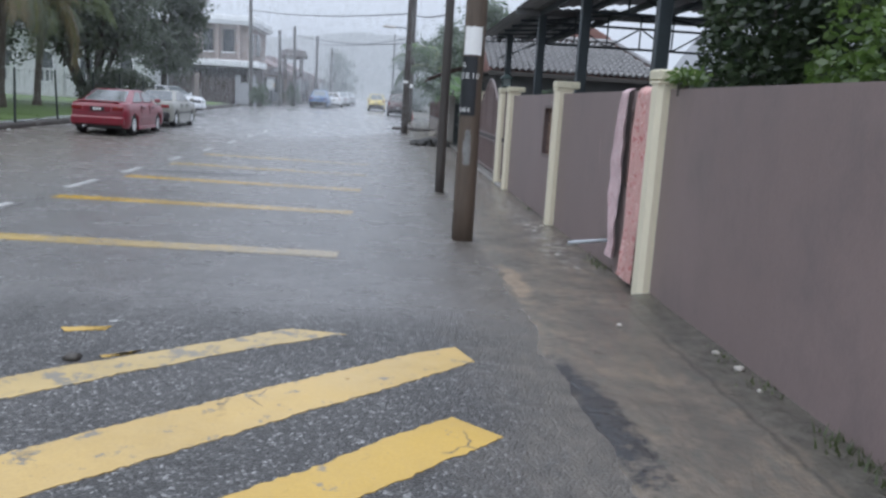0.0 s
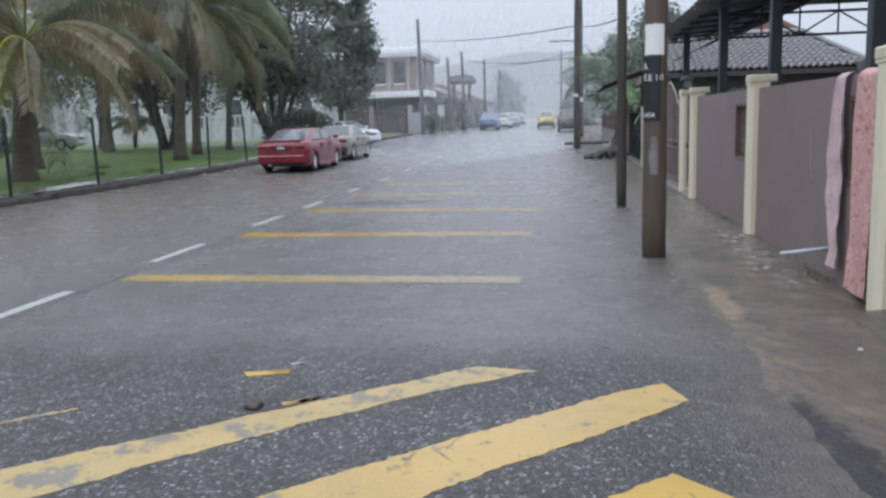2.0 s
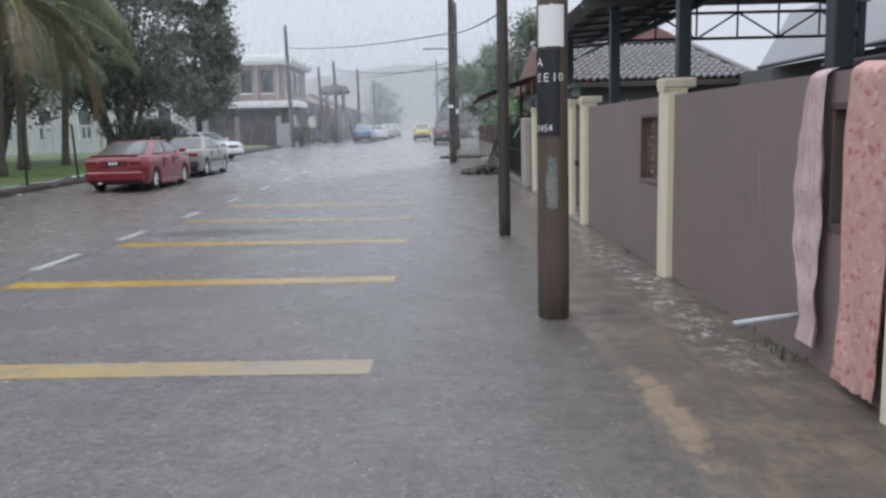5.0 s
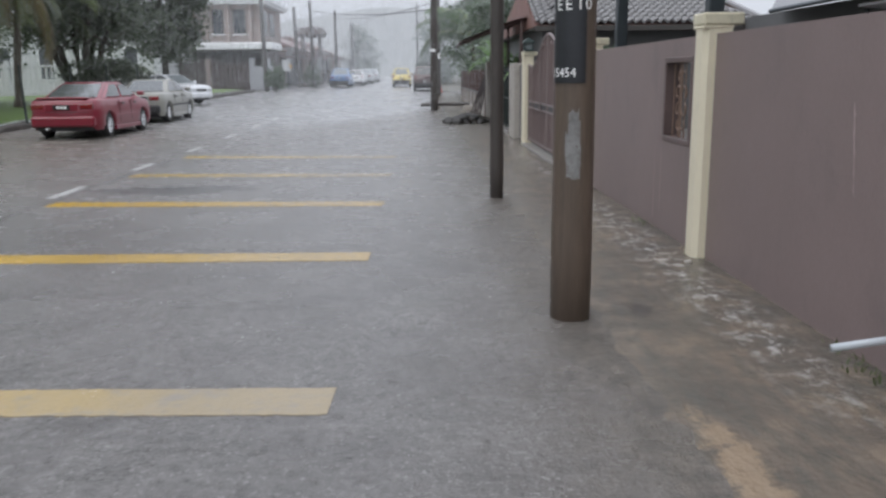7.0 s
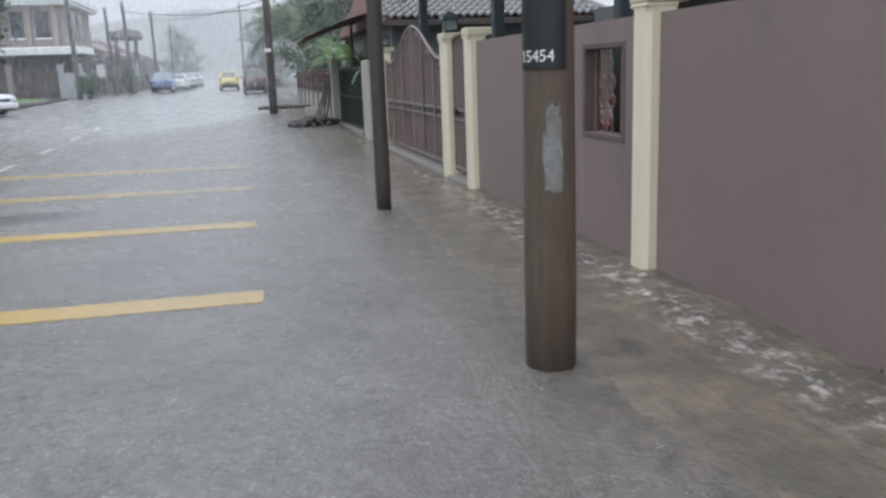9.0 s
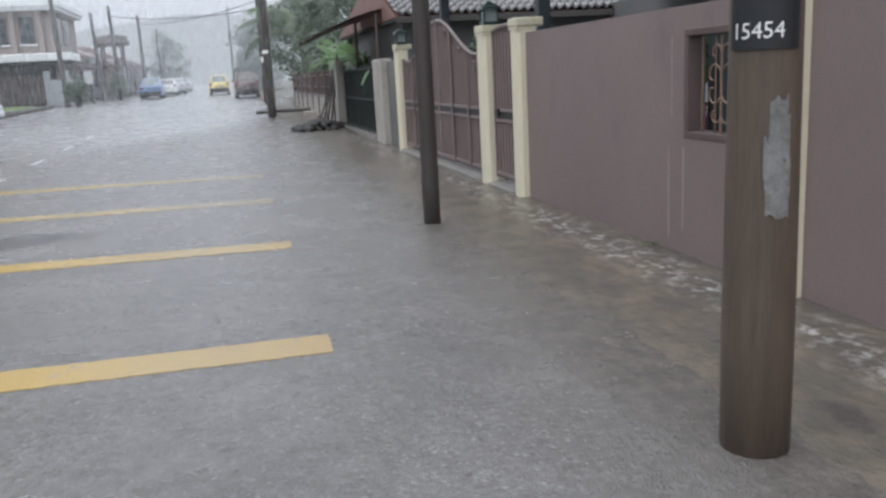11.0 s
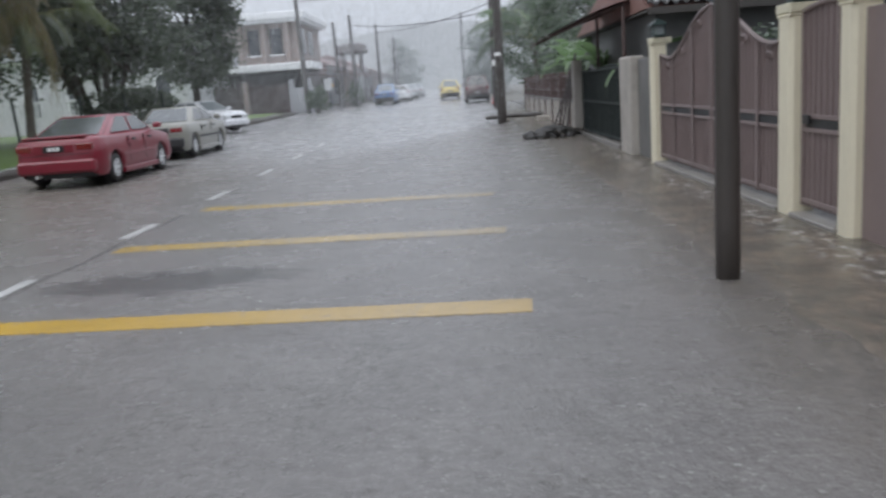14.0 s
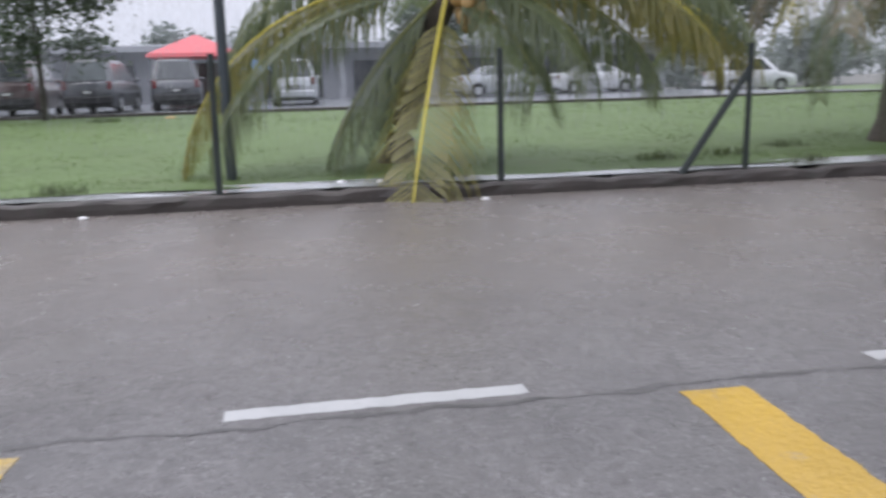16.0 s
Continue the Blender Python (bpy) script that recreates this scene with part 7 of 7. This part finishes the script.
# ---- parking lot side: cars, canopy, shop row, lamp post ----
lot = [(-31.4, -2.3, "car_maroon", True, "maroon car in the parking lot", 183), (-32.4, 0.0, "car_dark", True, "dark grey van in the parking lot", 178), (-33.6, 2.3, "car_dark", True, "dark off-road car in the parking lot", 186),
       (-41, 16.2, "car_silver", False, "silver car in the parking lot", 100), (-30.5, 41.5, "car_silver", False, "silver car parked before the white fence", 12), (-42, 21.5, "car_white", False, "white car parked beyond the lawn", 90),
       (-36, 6.6, "car_silver", True, "silver car in the parking lot", 178), (-33.5, -5.6, "car_white", True, "white car in the parking lot", 182), (-42, 30, "car_white", True, "white van beyond the lawn", 90)]
for i, (x, y, m, hb, lab, hd) in enumerate(lot):
    zz = lawn_h(x, y) if y > 29 else gz(-12, y) + 0.28 + bank(-40, y)
    car(x, y, hd, m, lab, L=4.4, W=1.75, H=1.75 if hb else 1.45, deck=1.0, hatch=hb, z=zz, detail=False, glass="glass_pale" if i % 2 else "glass", group="cars in the parking lot")
tent = thing("canopy_tent", -37.0, 2.75, 0.9, "red pyramid canopy tent on steel legs", "canopy")
bm = bmesh.new()
tube(bm, [(0, 0, 1.95), (0, 0, 2.1), (0, 0, 2.85)], [2.45, 2.35, 0.12], 4)
bmesh.ops.rotate(bm, matrix=Matrix.Rotation(radians(45), 3, "Z"), verts=bm.verts)
part("cover", bm, M["tent_red"], tent)
for a in (-1.6, 1.6):
    for b in (-1.6, 1.6):
        part("leg", tb([(a, b, -0.1), (a, b, 2.05)], 0.04, 6), M["steel"], tent)
part("stall_wall", bx(-1.6, -1.5, -1.5, 1.5, 0, 1.8, 0.0), M["far_brown"], tent)
tarp = thing("blue_shelter", -47, 4.6, 0.85, "blue tarpaulin shelter on steel legs", "shelter")
part("cover", pr([(-0.9, 1.7), (0, 2.2), (0.9, 1.7)], "y", -0.8, 0.8), M["tarp_blue"], tarp)
for a in (-0.8, 0.8):
    for b in (-0.7, 0.7):
        part("leg", tb([(a, b, -0.1), (a, b, 1.8)], 0.03, 6), M["steel"], tarp)
shop = thing("shop_row", -52, 10, 0.8, "long low pale shop building behind the parking lot", "building")
part("wall", bx(-6, 0, -45, 20, 0, 2.9, 0.0), M["grey_wall"], shop)
part("roof", bx(-7, 1.8, -46, 21, 2.9, 3.3, 0.05), M["grey_wall"], shop)
for y in rangef(-42, 16, 5.1):
    d_ = part("shop_opening", bx(-0.05, 0.06, y, y + 3.4, 0.2, 2.3, 0.0), M["dark_glass"], shop)
    part("shop_post", bx(1.2, 1.45, y - 0.9, y - 0.65, 0, 2.9, 0.0), M["grey_wall"], shop)
lp = thing("lamp_post", -13.4, 5.45, 0.3, "grey steel lamp post behind the fence", "lamp post")
part("shaft", tb([(0, 0, -0.1), (0, 0, 3.0), (0, 0, 7.5)], [0.075, 0.07, 0.05], 12), M["steel"], lp)
part("lamp_arm", tb([(0, 0, 7.4), (0.6, 0, 7.7), (1.4, 0, 7.7)], 0.03, 6), M["steel"], lp)
part("lamp_head", bx(1.3, 1.9, -0.12, 0.12, 7.62, 7.74, 0.03), M["plaster"], lp)
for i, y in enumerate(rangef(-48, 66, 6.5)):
    tree(-72 - 7 * (i % 2), y, 0.4, 4.6 + 0.35 * (i * 7 % 5), (4.6, 5.0, 4.4), "haze-paled distant tree behind the shops", 70 + i, 2600, 0.7, "leaf_far", 0.25)

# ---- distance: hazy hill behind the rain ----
# Rain haze is put into the hill's colour, which glows by itself.
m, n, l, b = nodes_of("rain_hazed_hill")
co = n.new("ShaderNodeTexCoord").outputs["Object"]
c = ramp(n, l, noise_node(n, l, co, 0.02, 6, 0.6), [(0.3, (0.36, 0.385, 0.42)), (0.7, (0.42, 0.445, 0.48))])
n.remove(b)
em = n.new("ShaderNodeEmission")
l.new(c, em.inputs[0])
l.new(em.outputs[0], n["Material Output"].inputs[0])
vs, fs = [], []
for i in range(161):
    a = radians(60 + 160 * i / 160)
    R = 700
    x, y = R * math.cos(a), R * math.sin(a)
    h = 30 + 26 * math.exp(-((x + 20) / 170) ** 2) + 14 * noise.noise((x * 0.008, y * 0.008, 2)) + 2.5 * noise.noise((x * 0.06, y * 0.06, 4)) + 1.0 * noise.noise((x * 0.25, y * 0.25, 6))
    if a > radians(125):
        h *= max(0.35, 1 - (a - radians(125)) * 1.2)
    vs += [(x, y, -5), (x, y, h)]
    if i:
        fs.append((2 * i - 2, 2 * i, 2 * i + 1, 2 * i - 1))
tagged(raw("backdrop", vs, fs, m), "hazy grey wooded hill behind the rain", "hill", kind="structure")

# ---- rain: falling streaks that veil the far street and the park ----
def rain_mat(name, clear):
    """Drops that scatter the sky's light; clear: how much passes straight through."""
    m, n, l, b = nodes_of(name)
    n.remove(b)
    df, tr, tp = n.new("ShaderNodeBsdfDiffuse"), n.new("ShaderNodeBsdfTranslucent"), n.new("ShaderNodeBsdfTransparent")
    ms, mt = n.new("ShaderNodeMixShader"), n.new("ShaderNodeMixShader")
    df.inputs[0].default_value = tr.inputs[0].default_value = (0.80, 0.82, 0.84, 1)
    ms.inputs[0].default_value, mt.inputs[0].default_value = 0.5, clear
    l.new(df.outputs[0], ms.inputs[1])
    l.new(tr.outputs[0], ms.inputs[2])
    l.new(ms.outputs[0], mt.inputs[1])
    l.new(tp.outputs[0], mt.inputs[2])
    l.new(mt.outputs[0], n["Material Output"].inputs[0])
    return m


M["rain"], M["rain_far"] = rain_mat("falling_rain", 0.62), rain_mat("driving_far_rain", 0.35)


def rain(x0, x1, y0, y1, z1, per_m3, length, width, seed, material, label):
    """Slim upright drops, each a sliver turned its own way and slightly slanted by the wind."""
    g = np.random.default_rng(seed)
    k = int((x1 - x0) * (y1 - y0) * z1 * per_m3)
    x, y = g.uniform(x0, x1, k), g.uniform(y0, y1, k)
    z = g.uniform(0.15, z1, k) + 0.0105 * np.clip(np.minimum(y, 130.0) - 20, 0, None) + 0.13
    a, ln, wd = g.uniform(0, np.pi, k), length * g.uniform(0.6, 1.4, k), width * g.uniform(0.6, 1.4, k)
    dx, dy = np.cos(a) * wd / 2, np.sin(a) * wd / 2
    vs = np.empty((k, 3, 3))
    for i, (px, py, pz) in enumerate(((x - dx, y - dy, z), (x + dx, y + dy, z), (x + 0.07 * ln, y, z + ln))):
        vs[:, i, 0], vs[:, i, 1], vs[:, i, 2] = px, py, pz
    me = bpy.data.meshes.new("rain")
    me.vertices.add(3 * k)
    me.vertices.foreach_set("co", vs.ravel())
    me.loops.add(3 * k)
    me.loops.foreach_set("vertex_index", np.arange(3 * k))
    me.polygons.add(k)
    me.polygons.foreach_set("loop_start", np.arange(0, 3 * k, 3))
    me.update(calc_edges=True)
    me.materials.append(material)
    tagged(new("rain", me), label, "rain", kind="stuff")


rain(-24, 8, 26, 55, 6.5, 26, 0.30, 0.0040, 1, M["rain"], "fine streaks of heavy rain falling over the street")
rain(-30, 10, 55, 125, 10, 10.5, 0.50, 0.0065, 3, M["rain_far"], "fine streaks of heavy rain falling over the far street")
rain(-60, -16, -20, 48, 8, 12, 0.36, 0.0042, 2, M["rain"], "fine streaks of heavy rain falling over the park")
